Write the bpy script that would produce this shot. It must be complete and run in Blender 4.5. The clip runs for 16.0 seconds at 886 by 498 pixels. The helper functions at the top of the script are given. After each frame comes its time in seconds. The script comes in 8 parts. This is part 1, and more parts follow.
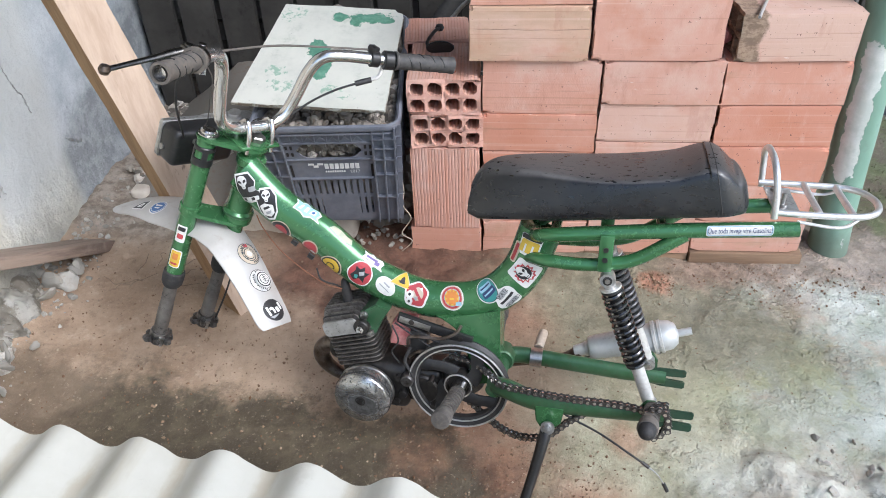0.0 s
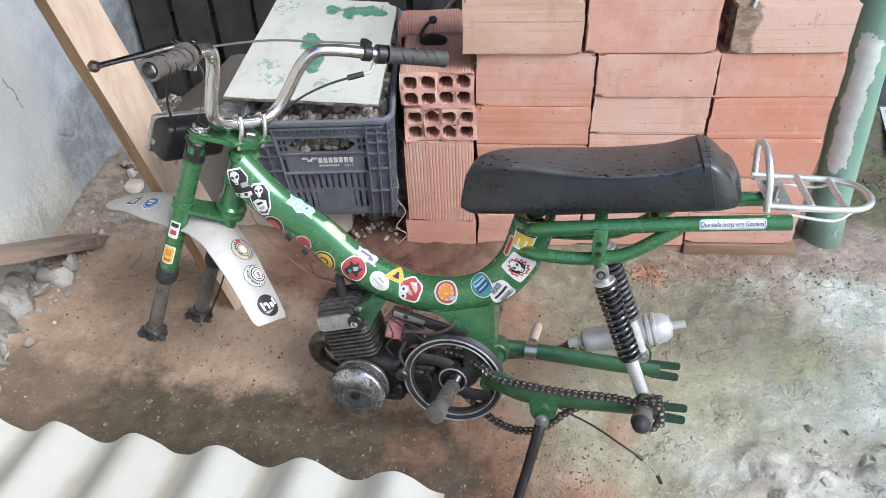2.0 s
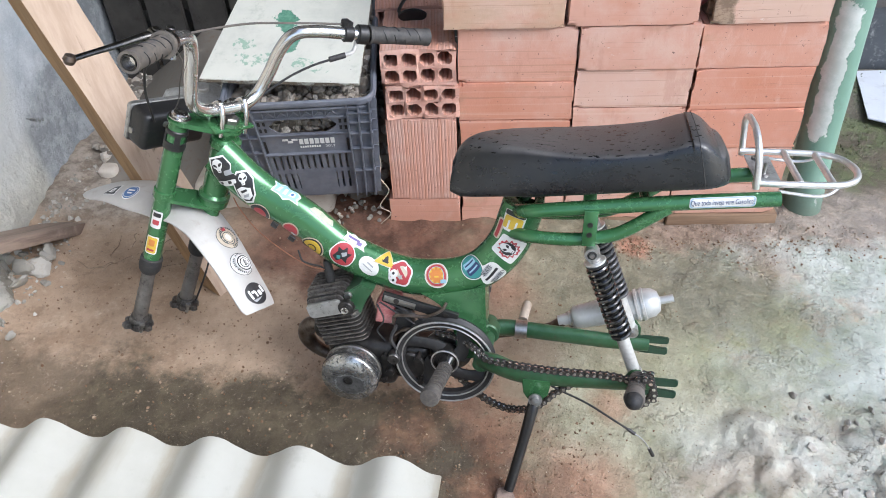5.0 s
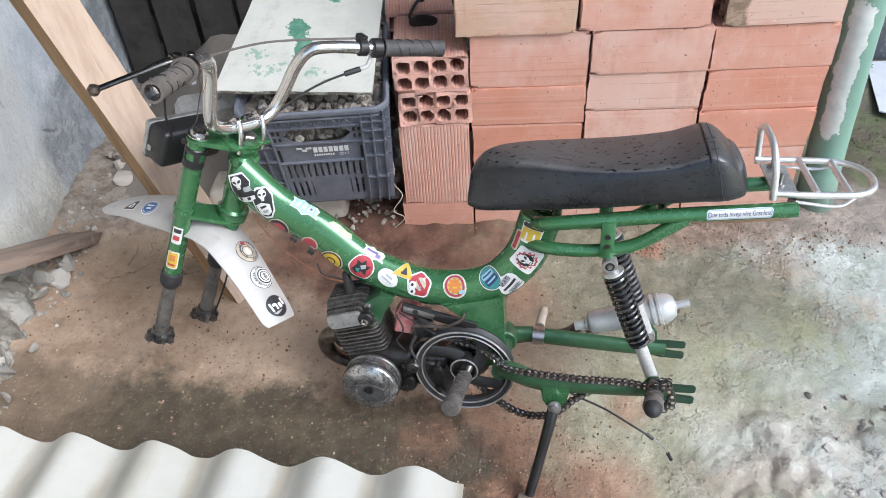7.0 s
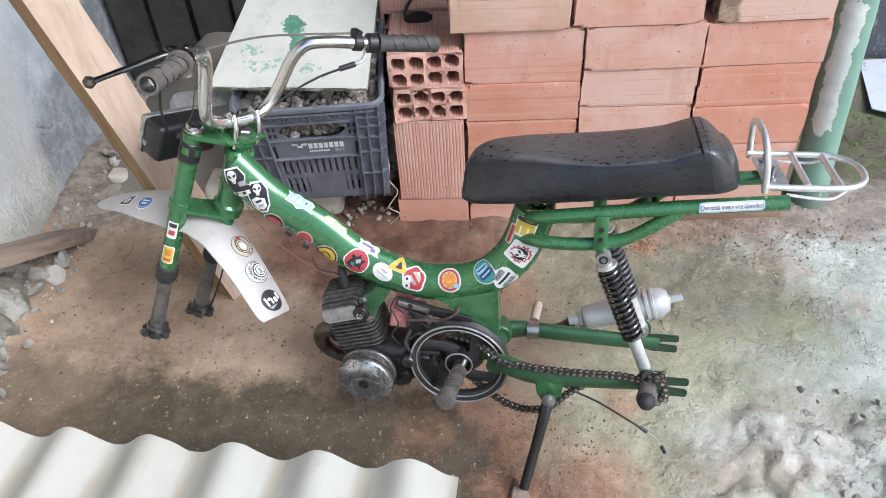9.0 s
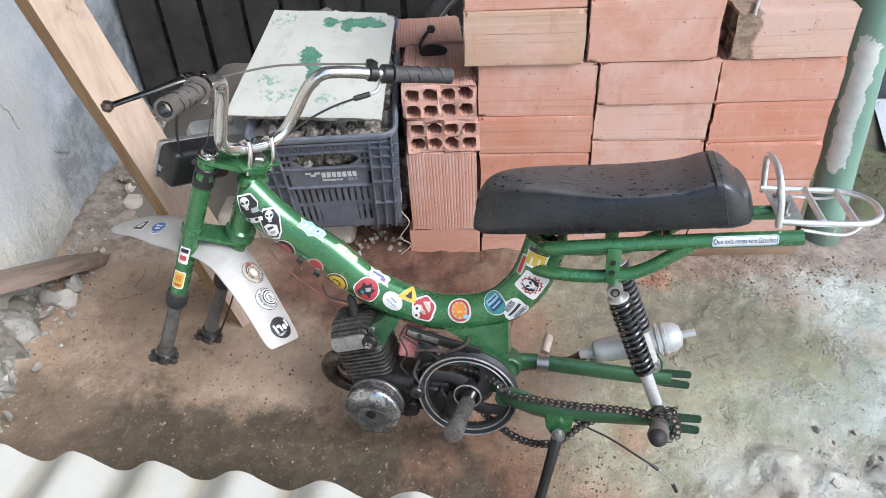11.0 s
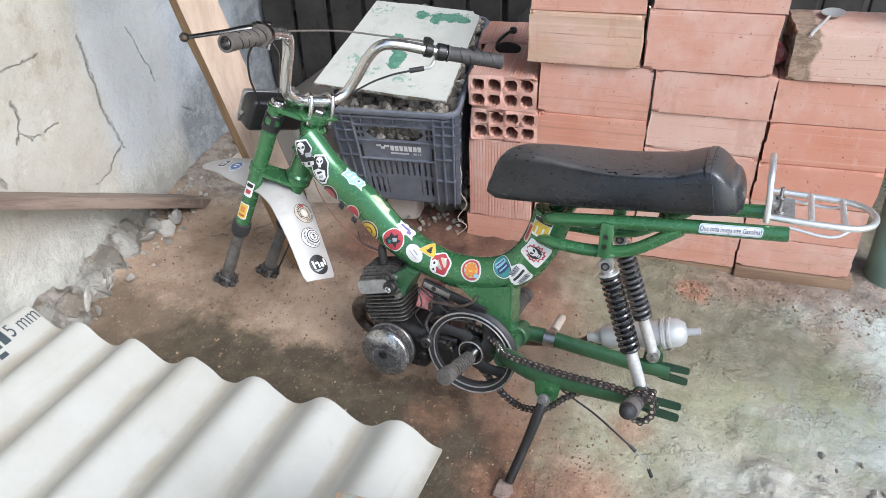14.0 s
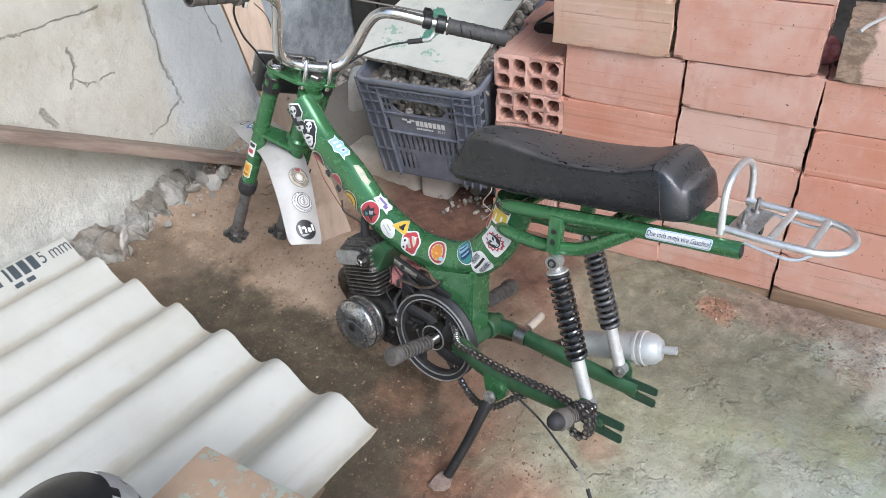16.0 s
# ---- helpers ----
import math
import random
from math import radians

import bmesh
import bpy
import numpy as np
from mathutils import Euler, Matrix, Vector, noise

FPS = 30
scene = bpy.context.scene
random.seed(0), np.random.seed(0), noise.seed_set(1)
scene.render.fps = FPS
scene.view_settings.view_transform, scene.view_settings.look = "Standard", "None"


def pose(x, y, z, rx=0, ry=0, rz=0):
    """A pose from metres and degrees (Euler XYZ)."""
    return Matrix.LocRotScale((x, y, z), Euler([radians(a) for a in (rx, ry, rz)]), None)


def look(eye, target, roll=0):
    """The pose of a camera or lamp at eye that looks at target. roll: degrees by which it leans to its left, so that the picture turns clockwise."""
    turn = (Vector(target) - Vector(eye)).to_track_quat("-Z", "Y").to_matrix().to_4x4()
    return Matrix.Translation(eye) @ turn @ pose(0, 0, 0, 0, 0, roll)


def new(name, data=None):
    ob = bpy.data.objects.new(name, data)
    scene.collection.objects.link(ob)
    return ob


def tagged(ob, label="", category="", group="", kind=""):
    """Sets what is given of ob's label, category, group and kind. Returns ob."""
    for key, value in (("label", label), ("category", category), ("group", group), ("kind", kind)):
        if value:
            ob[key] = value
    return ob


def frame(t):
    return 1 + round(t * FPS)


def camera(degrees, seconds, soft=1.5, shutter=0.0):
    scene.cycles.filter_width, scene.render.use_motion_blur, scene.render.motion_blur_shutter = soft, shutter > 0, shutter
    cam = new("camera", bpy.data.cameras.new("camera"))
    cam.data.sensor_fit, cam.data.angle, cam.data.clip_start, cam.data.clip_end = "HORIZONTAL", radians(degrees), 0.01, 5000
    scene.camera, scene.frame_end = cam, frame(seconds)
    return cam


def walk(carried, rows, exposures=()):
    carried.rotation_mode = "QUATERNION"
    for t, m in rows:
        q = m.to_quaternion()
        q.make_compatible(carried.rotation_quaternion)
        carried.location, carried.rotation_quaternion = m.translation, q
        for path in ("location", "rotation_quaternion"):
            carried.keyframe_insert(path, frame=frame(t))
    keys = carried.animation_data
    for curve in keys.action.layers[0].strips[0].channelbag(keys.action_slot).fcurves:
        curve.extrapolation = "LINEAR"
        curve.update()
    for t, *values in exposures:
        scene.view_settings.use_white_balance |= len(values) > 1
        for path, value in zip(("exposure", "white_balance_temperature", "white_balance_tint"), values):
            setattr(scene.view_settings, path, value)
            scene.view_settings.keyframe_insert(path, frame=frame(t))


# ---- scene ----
cam = camera(62.8, 16.0, soft=0.9)
PATH = [
    (0, (0.166, 0.205, 1.283), (-0.006, 1.806, 0.096), -2.3),
    (0.5, (0.168, 0.211, 1.288), (0.006, 1.804, 0.089), -1.9),
    (1, (0.174, 0.207, 1.286), (-0.007, 1.806, 0.098), -2.1),
    (1.5, (0.178, 0.212, 1.286), (-0.014, 1.791, 0.073), -2.7),
    (2, (0.172, 0.211, 1.289), (0.009, 1.796, 0.081), -2.5),
    (2.5, (0.175, 0.217, 1.286), (0.092, 1.81, 0.079), -0.8),
    (3, (0.193, 0.282, 1.289), (0.037, 1.851, 0.059), -1.3),
    (3.5, (0.239, 0.337, 1.299), (-0.046, 1.854, 0.027), -2.9),
    (4, (0.223, 0.312, 1.306), (-0.101, 1.814, 0.027), -4.4),
    (4.5, (0.153, 0.242, 1.291), (0.104, 1.797, 0.035), -0.9),
    (5, (0.143, 0.238, 1.311), (0.049, 1.768, 0.027), -2.7),
    (5.2, (0.136, 0.234, 1.322), (0.016, 1.752, 0.025), -3.2),
    (7.3, (0.113, 0.263, 1.363), (0.005, 1.757, 0.037), -4.2),
    (7.5, (0.109, 0.263, 1.357), (-0.002, 1.745, 0.019), -4.0),
    (8, (0.112, 0.26, 1.354), (0.011, 1.74, 0.014), -4.1),
    (8.5, (0.117, 0.253, 1.357), (-0.004, 1.743, 0.029), -4.2),
    (9, (0.122, 0.247, 1.356), (0.024, 1.751, 0.042), -3.9),
    (9.2, (0.12, 0.242, 1.356), (0.036, 1.76, 0.056), -3.6),
    (11.3, (0.123, 0.246, 1.341), (-0.014, 1.819, 0.114), -3.1),
    (11.5, (0.127, 0.249, 1.327), (-0.004, 1.832, 0.112), -2.3),
    (12, (0.126, 0.243, 1.318), (-0.035, 1.846, 0.134), -2.2),
    (12.5, (0.124, 0.217, 1.303), (0.054, 1.825, 0.115), 0.9),
    (13, (0.17, 0.18, 1.303), (-0.03, 1.807, 0.156), 0.5),
    (13.5, (0.325, 0.13, 1.298), (-0.058, 1.711, 0.134), 0.1),
    (14, (0.391, 0.077, 1.299), (-0.105, 1.636, 0.149), -2.5),
    (14.5, (0.393, 0.069, 1.295), (-0.063, 1.641, 0.146), -0.4),
    (15, (0.547, 0.142, 1.282), (-0.143, 1.641, 0.151), -1.1),
    (15.5, (0.681, 0.192, 1.264), (-0.166, 1.62, 0.149), -3.0),
    (16, (0.735, 0.26, 1.236), (-0.133, 1.641, 0.078), -3.9),
]
walk(cam, [(t, look(eye, target, roll)) for t, eye, target, roll in PATH], exposures=[(0.0, 0.7, 5820.0, 10.0), (13.0, 0.7, 5820.0, 10.0), (15.0, 0.6, 5820.0, 10.0), (16.0, 0.55, 5820.0, 10.0)])

# ---- daylight: overcast sky, partly blocked by an added roof ----
world = bpy.data.worlds.new("world")
scene.world = world
world.use_nodes = True
wn = world.node_tree
sky = wn.nodes.new("ShaderNodeTexSky")
sky.sky_type, sky.sun_disc = "NISHITA", False
sky.sun_elevation, sky.sun_rotation = radians(44), radians(123)
sky.air_density, sky.dust_density = 1.2, 3.0
wn.links.new(sky.outputs[0], wn.nodes["Background"].inputs[0])
wn.nodes["Background"].inputs[1].default_value = 0.15
sun_data = bpy.data.lights.new("sun", "SUN")
sun_data.energy, sun_data.angle, sun_data.color = 1.6, radians(32), (0.97, 0.98, 1.0)
sun = new("sun", sun_data)
sun.matrix_world = look((2.6, -1.7, 3.0), (0, 0, 0))


# ---- materials ----
def rgba(c):
    return (c[0], c[1], c[2], 1.0)


class Graph:
    """A small helper for node trees."""

    def __init__(self, name):
        self.mat = bpy.data.materials.new(name)
        self.mat.use_nodes = True
        self.t = self.mat.node_tree
        self.b = self.t.nodes["Principled BSDF"]
        self.co = self.t.nodes.new("ShaderNodeTexCoord").outputs["Object"]

    def node(self, kind, **inputs):
        n = self.t.nodes.new(kind)
        for k, v in inputs.items():
            self.put(n.inputs[k.replace("_", " ")], v)
        return n

    def put(self, socket, v):
        if isinstance(v, bpy.types.NodeSocket):
            self.t.links.new(v, socket)
        else:
            socket.default_value = v

    def noise(self, scale, detail=4.0, rough=0.6, co=None, stretch=None):
        co = co or self.co
        if stretch:
            m = self.node("ShaderNodeMapping", Vector=co)
            m.inputs["Scale"].default_value = stretch
            co = m.outputs[0]
        n = self.node("ShaderNodeTexNoise", Vector=co, Scale=scale, Detail=detail, Roughness=rough)
        return n.outputs["Fac"]

    def ramp(self, fac, stops):
        r = self.node("ShaderNodeValToRGB", Fac=fac)
        e = r.color_ramp.elements
        while len(e) < len(stops):
            e.new(0.5)
        for el, (p, c) in zip(e, stops):
            el.position = p
            el.color = rgba(c) if isinstance(c, (tuple, list)) else (c, c, c, 1)
        return r.outputs["Color"]

    def mix(self, fac, a, b, mode="MIX"):
        m = self.t.nodes.new("ShaderNodeMix")
        m.data_type, m.blend_type = "RGBA", mode
        for s, v in ((m.inputs[0], fac), (m.inputs[6], a), (m.inputs[7], b)):
            if isinstance(v, (tuple, list)):
                v = rgba(v)
            self.put(s, v)
        return m.outputs[2]

    def math(self, op, a, b=0.0, clamp=False):
        m = self.t.nodes.new("ShaderNodeMath")
        m.operation, m.use_clamp = op, clamp
        self.put(m.inputs[0], a)
        self.put(m.inputs[1], b)
        return m.outputs[0]

    def band(self, v, lo, hi):
        m = self.t.nodes.new("ShaderNodeMapRange")
        m.interpolation_type = "SMOOTHSTEP"
        self.put(m.inputs[0], v)
        m.inputs[1].default_value, m.inputs[2].default_value = lo, hi
        return m.outputs[0]

    def axis(self, i):
        return self.node("ShaderNodeSeparateXYZ", Vector=self.co).outputs[i]

    def bump(self, height, strength, dist, prior=None):
        b = self.node("ShaderNodeBump", Height=height, Strength=strength, Distance=dist)
        if prior:
            self.put(b.inputs["Normal"], prior)
        return b.outputs[0]

    def end(self, color, rough, metal=0.0, normal=None, spec=0.5, coat=0.0):
        for k, v in (("Base Color", color), ("Roughness", rough), ("Metallic", metal), ("Specular IOR Level", spec), ("Coat Weight", coat)):
            if isinstance(v, (tuple, list)):
                v = rgba(v)
            self.put(self.b.inputs[k], v)
        if normal:
            self.put(self.b.inputs["Normal"], normal)
        return self.mat


def worn(name, c, c2=None, rough=0.5, metal=0.0, scale=30.0, dirt=(0.12, 0.09, 0.06), dirt_amount=0.25, bump=0.15, coat=0.0, spec=0.5, fine=400.0, dist=0.001, rvar=0.18):
    """A general surface: two tones, dirt patches, fine grain."""
    g = Graph(name)
    c2 = c2 or tuple(0.8 * v for v in c)
    big = g.noise(scale, 5, 0.65)
    small = g.noise(fine, 3, 0.7)
    col = g.mix(g.band(big, 0.35, 0.7), c, c2)
    spots = g.band(g.noise(scale * 2.7, 6, 0.75), 0.52, 0.72)
    col = g.mix(g.math("MULTIPLY", spots, dirt_amount), col, dirt)
    r = g.math("ADD", rough - 0.08, g.math("MULTIPLY", small, rvar), clamp=True)
    r = g.math("ADD", r, g.math("MULTIPLY", spots, 0.18), clamp=True)
    n = g.bump(small, bump, dist)
    return g.end(col, r, metal, n, spec, coat)


GREEN = worn("green_paint", (0.056, 0.175, 0.067), (0.066, 0.205, 0.079), 0.3, 0.4, 14, (0.05, 0.06, 0.03), 0.3, 0.02, coat=0.5, rvar=0.06)
COPPER = worn("dull_copper", (0.42, 0.2, 0.12), (0.3, 0.13, 0.08), 0.45, 0.6, 80)
DARK_STEEL = worn("dark_greasy_steel", (0.24, 0.23, 0.22), (0.1, 0.095, 0.09), 0.34, 0.9, 45, (0.03, 0.025, 0.02), 0.8, 0.15)
GREEN_DARK = worn("dark_worn_green_paint", (0.022, 0.06, 0.035), (0.035, 0.075, 0.045), 0.45, 0.2, 30, (0.09, 0.07, 0.05), 0.4, 0.12)
GREEN_DULL = worn("dull_green_paint", (0.036, 0.105, 0.045), (0.055, 0.13, 0.066), 0.33, 0.2, 40, (0.09, 0.07, 0.05), 0.6, 0.12)
CHROME = worn("chrome", (0.72, 0.72, 0.72), (0.58, 0.57, 0.55), 0.16, 1.0, 60, (0.3, 0.24, 0.18), 0.25, 0.04)
SATIN = worn("satin_plated_tube", (0.82, 0.81, 0.79), (0.72, 0.7, 0.67), 0.34, 0.75, 50, (0.3, 0.25, 0.2), 0.25, 0.05)
BAR = worn("plated_bar", (0.74, 0.73, 0.71), (0.67, 0.65, 0.62), 0.2, 0.92, 30, (0.4, 0.33, 0.26), 0.2, 0.008, rvar=0.06)
STEEL = worn("steel", (0.5, 0.5, 0.49), (0.34, 0.33, 0.31), 0.36, 1.0, 80, (0.16, 0.1, 0.06), 0.5, 0.1)
ALLOY = worn("cast_aluminium", (0.55, 0.55, 0.54), (0.4, 0.39, 0.37), 0.42, 0.85, 45, (0.07, 0.06, 0.05), 0.6, 0.2)
GREY_ALLOY = worn("pale_aluminium_paint", (0.56, 0.57, 0.56), (0.48, 0.49, 0.48), 0.36, 0.3, 20, (0.2, 0.18, 0.15), 0.35, 0.08)
OILY = worn("oily_dark_metal", (0.022, 0.021, 0.02), (0.045, 0.041, 0.037), 0.34, 0.4, 60, (0.08, 0.065, 0.05), 0.4, 0.3)
PULLEY = worn("worn_black_casting", (0.018, 0.018, 0.019), (0.032, 0.031, 0.03), 0.5, 0.0, 50, (0.085, 0.075, 0.062), 0.35, 0.2)
FIN = worn("finned_alloy", (0.24, 0.225, 0.21), (0.1, 0.09, 0.08), 0.42, 0.7, 55, (0.02, 0.018, 0.015), 0.8, 0.3)
RUST = worn("rusty_pipe", (0.1, 0.075, 0.058), (0.2, 0.17, 0.145), 0.34, 0.8, 40, (0.05, 0.03, 0.02), 0.7, 0.3)
BLACK_PAINT = worn("black_paint", (0.014, 0.014, 0.015), (0.02, 0.02, 0.02), 0.35, 0.0, 40, (0.16, 0.13, 0.1), 0.2, 0.08)
BLACK_GLOSS = worn("glossy_black_paint", (0.012, 0.012, 0.013), (0.018, 0.018, 0.018), 0.18, 0.0, 40, (0.12, 0.1, 0.08), 0.15, 0.04, coat=0.6, spec=0.7)
GREY_SPRING = worn("dusty_grey_spring", (0.13, 0.13, 0.135), (0.09, 0.09, 0.09), 0.34, 0.4, 40, (0.2, 0.18, 0.15), 0.3, 0.06)
RUBBER = worn("rubber", (0.02, 0.02, 0.021), (0.035, 0.033, 0.032), 0.62, 0.0, 70, (0.16, 0.13, 0.1), 0.25, 0.25)
GRIP = worn("dusty_grip_rubber", (0.1, 0.09, 0.08), (0.15, 0.13, 0.11), 0.7, 0.0, 70, (0.2, 0.16, 0.12), 0.35, 0.25)
DARK_GRIP = worn("dark_grip_rubber", (0.045, 0.043, 0.042), (0.075, 0.07, 0.066), 0.62, 0.0, 70, (0.15, 0.13, 0.11), 0.3, 0.25)
WOODEN_PEG = worn("pale_wooden_peg", (0.6, 0.5, 0.4), (0.48, 0.39, 0.3), 0.7, 0.0, 50, (0.25, 0.19, 0.14), 0.4)
SCUFFED_LEG = worn("scuffed_leg_metal", (0.2, 0.185, 0.17), (0.1, 0.09, 0.08), 0.45, 0.5, 16, (0.012, 0.012, 0.012), 1.0, 0.15)
LEVER = worn("dark_polished_metal", (0.16, 0.155, 0.145), (0.09, 0.085, 0.08), 0.28, 1.0, 40, (0.05, 0.04, 0.03), 0.5, 0.05)
DUSTY_FOOT = worn("dusty_rusted_plate", (0.34, 0.26, 0.215), (0.22, 0.16, 0.13), 0.75, 0.2, 40, (0.1, 0.06, 0.045), 0.6, 0.3)
PEDAL = worn("grey_pedal_rubber", (0.075, 0.068, 0.062), (0.125, 0.112, 0.1), 0.75, 0.0, 80, (0.22, 0.17, 0.12), 0.4, 0.3)
WHITE_PLASTIC = worn("white_plastic", (0.43, 0.42, 0.4), (0.38, 0.365, 0.34), 0.4, 0.0, 12, (0.3, 0.25, 0.2), 0.35, 0.05)
WHITE_METAL = worn("dull_white_metal", (0.62, 0.62, 0.6), (0.5, 0.49, 0.46), 0.45, 0.5, 50, (0.2, 0.17, 0.14), 0.4, 0.1)
CRATE_GREY = worn("grey_crate_plastic", (0.125, 0.135, 0.165), (0.185, 0.195, 0.222), 0.42, 0.0, 18, (0.24, 0.22, 0.2), 0.45, 0.12)
FENCE = worn("dark_weathered_boards", (0.034, 0.031, 0.027), (0.058, 0.053, 0.046), 0.8, 0.0, 6, (0.02, 0.018, 0.016), 0.6, 0.3)
CONCRETE_BLOCK = worn("pale_block", (0.58, 0.53, 0.46), (0.47, 0.41, 0.34), 0.85, 0.0, 12, (0.3, 0.2, 0.13), 0.55, 0.4)
ENCLOSURE = worn("enclosure_grey", (0.2, 0.19, 0.18), (0.13, 0.12, 0.11), 0.9, 0.0, 4)
DARK_TYRE = worn("old_tyre", (0.025, 0.025, 0.025), (0.05, 0.048, 0.045), 0.8, 0.0, 20)
PINK = worn("faded_red_cloth", (0.45, 0.13, 0.13), (0.6, 0.3, 0.28), 0.85, 0.0, 60, (0.2, 0.1, 0.09), 0.5, 0.4)
SKY_BLUE = worn("blue_scrap", (0.1, 0.42, 0.62), (0.3, 0.6, 0.75), 0.6)
TIN_WHITE = worn("white_sheet_metal", (0.62, 0.65, 0.69), (0.56, 0.59, 0.63), 0.5, 0.0, 6, (0.3, 0.28, 0.25), 0.3)
BLUE_GREY = worn("blue_grey_timber", (0.045, 0.052, 0.06), (0.075, 0.083, 0.092), 0.7, 0.0, 6, (0.5, 0.5, 0.49), 0.55, 0.3)
LEAF = worn("weeds", (0.06, 0.075, 0.03), (0.1, 0.1, 0.045), 0.7, 0.0, 30)

INK = {}
for ink_name, ink in (("white", (0.72, 0.72, 0.7)), ("black", (0.02, 0.02, 0.022)), ("red", (0.42, 0.05, 0.06)), ("yellow", (0.66, 0.45, 0.05)),
                      ("orange", (0.6, 0.22, 0.05)), ("blue", (0.04, 0.12, 0.3)), ("teal", (0.05, 0.25, 0.24)), ("sky", (0.3, 0.5, 0.62)),
                      ("cream", (0.56, 0.49, 0.38)), ("grey", (0.35, 0.36, 0.37)), ("purple", (0.2, 0.15, 0.35)), ("navy", (0.02, 0.04, 0.12)), ("faded", (0.42, 0.45, 0.33)), ("slate", (0.05, 0.065, 0.075))):
    INK[ink_name] = worn("sticker_" + ink_name, ink, tuple(0.9 * v for v in ink), 0.38, 0.0, 60, (0.25, 0.22, 0.18), 0.15, 0.03)


def magneto_material():
    """Polished alloy with a greasy blotch below its middle and black specks."""
    g = Graph("greasy_polished_alloy")
    x, z = g.axis(0), g.axis(2)
    col = g.mix(g.band(g.noise(55, 6, 0.75), 0.42, 0.6), (0.55, 0.55, 0.535), (0.3, 0.29, 0.275))
    d = g.math("SQRT", g.math("ADD", g.math("POWER", g.math("SUBTRACT", x, -0.216), 2.0), g.math("POWER", g.math("MULTIPLY", g.math("SUBTRACT", z, 0.103), 1.25), 2.0)))
    d = g.math("ADD", d, g.math("MULTIPLY", g.math("SUBTRACT", g.noise(60, 6, 0.75), 0.5), 0.03))
    blot = g.band(d, 0.036, 0.03)
    specks = g.math("MAXIMUM", g.math("MULTIPLY", blot, 0.8), g.math("MULTIPLY", g.band(g.noise(170, 3, 0.65), 0.57, 0.61), 0.9))
    col = g.mix(specks, col, (0.025, 0.024, 0.022))
    r = g.math("ADD", 0.26, g.math("MULTIPLY", specks, 0.25))
    return g.end(col, r, g.math("SUBTRACT", 0.85, g.math("MULTIPLY", specks, 0.5)), g.bump(g.noise(120, 4, 0.7), 0.1, 0.001))


MAGNETO = magneto_material()


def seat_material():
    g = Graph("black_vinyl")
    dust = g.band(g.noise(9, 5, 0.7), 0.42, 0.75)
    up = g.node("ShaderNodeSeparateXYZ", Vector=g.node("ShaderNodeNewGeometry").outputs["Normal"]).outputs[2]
    # upward faces paler: settled dust, with the sky's sheen painted into the colour
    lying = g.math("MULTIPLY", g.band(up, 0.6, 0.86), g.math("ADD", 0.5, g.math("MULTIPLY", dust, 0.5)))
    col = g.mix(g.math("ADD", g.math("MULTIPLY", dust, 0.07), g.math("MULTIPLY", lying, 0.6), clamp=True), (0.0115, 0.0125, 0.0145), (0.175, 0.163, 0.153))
    drops = g.math("MULTIPLY", g.band(g.noise(190, 2, 0.5, stretch=(0.35, 1, 1)), 0.625, 0.65), g.band(g.noise(14, 3, 0.6), 0.34, 0.5))
    col = g.mix(g.math("MULTIPLY", drops, g.band(up, 0.5, 0.8)), col, (0.006, 0.006, 0.006))
    grain = g.node("ShaderNodeTexVoronoi", Vector=g.co, Scale=650.0).outputs["Distance"]
    n = g.bump(grain, 0.18, 0.0006)
    n = g.bump(g.noise(22, 4), 0.25, 0.004, n)
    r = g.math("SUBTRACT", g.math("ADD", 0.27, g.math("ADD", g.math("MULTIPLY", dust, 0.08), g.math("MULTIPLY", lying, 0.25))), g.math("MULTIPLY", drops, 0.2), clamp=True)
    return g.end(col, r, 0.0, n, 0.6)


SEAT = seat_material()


PINK_CLAY = ((0.6, 0.31, 0.22), (0.64, 0.36, 0.27), (0.61, 0.29, 0.195), (0.65, 0.38, 0.29))


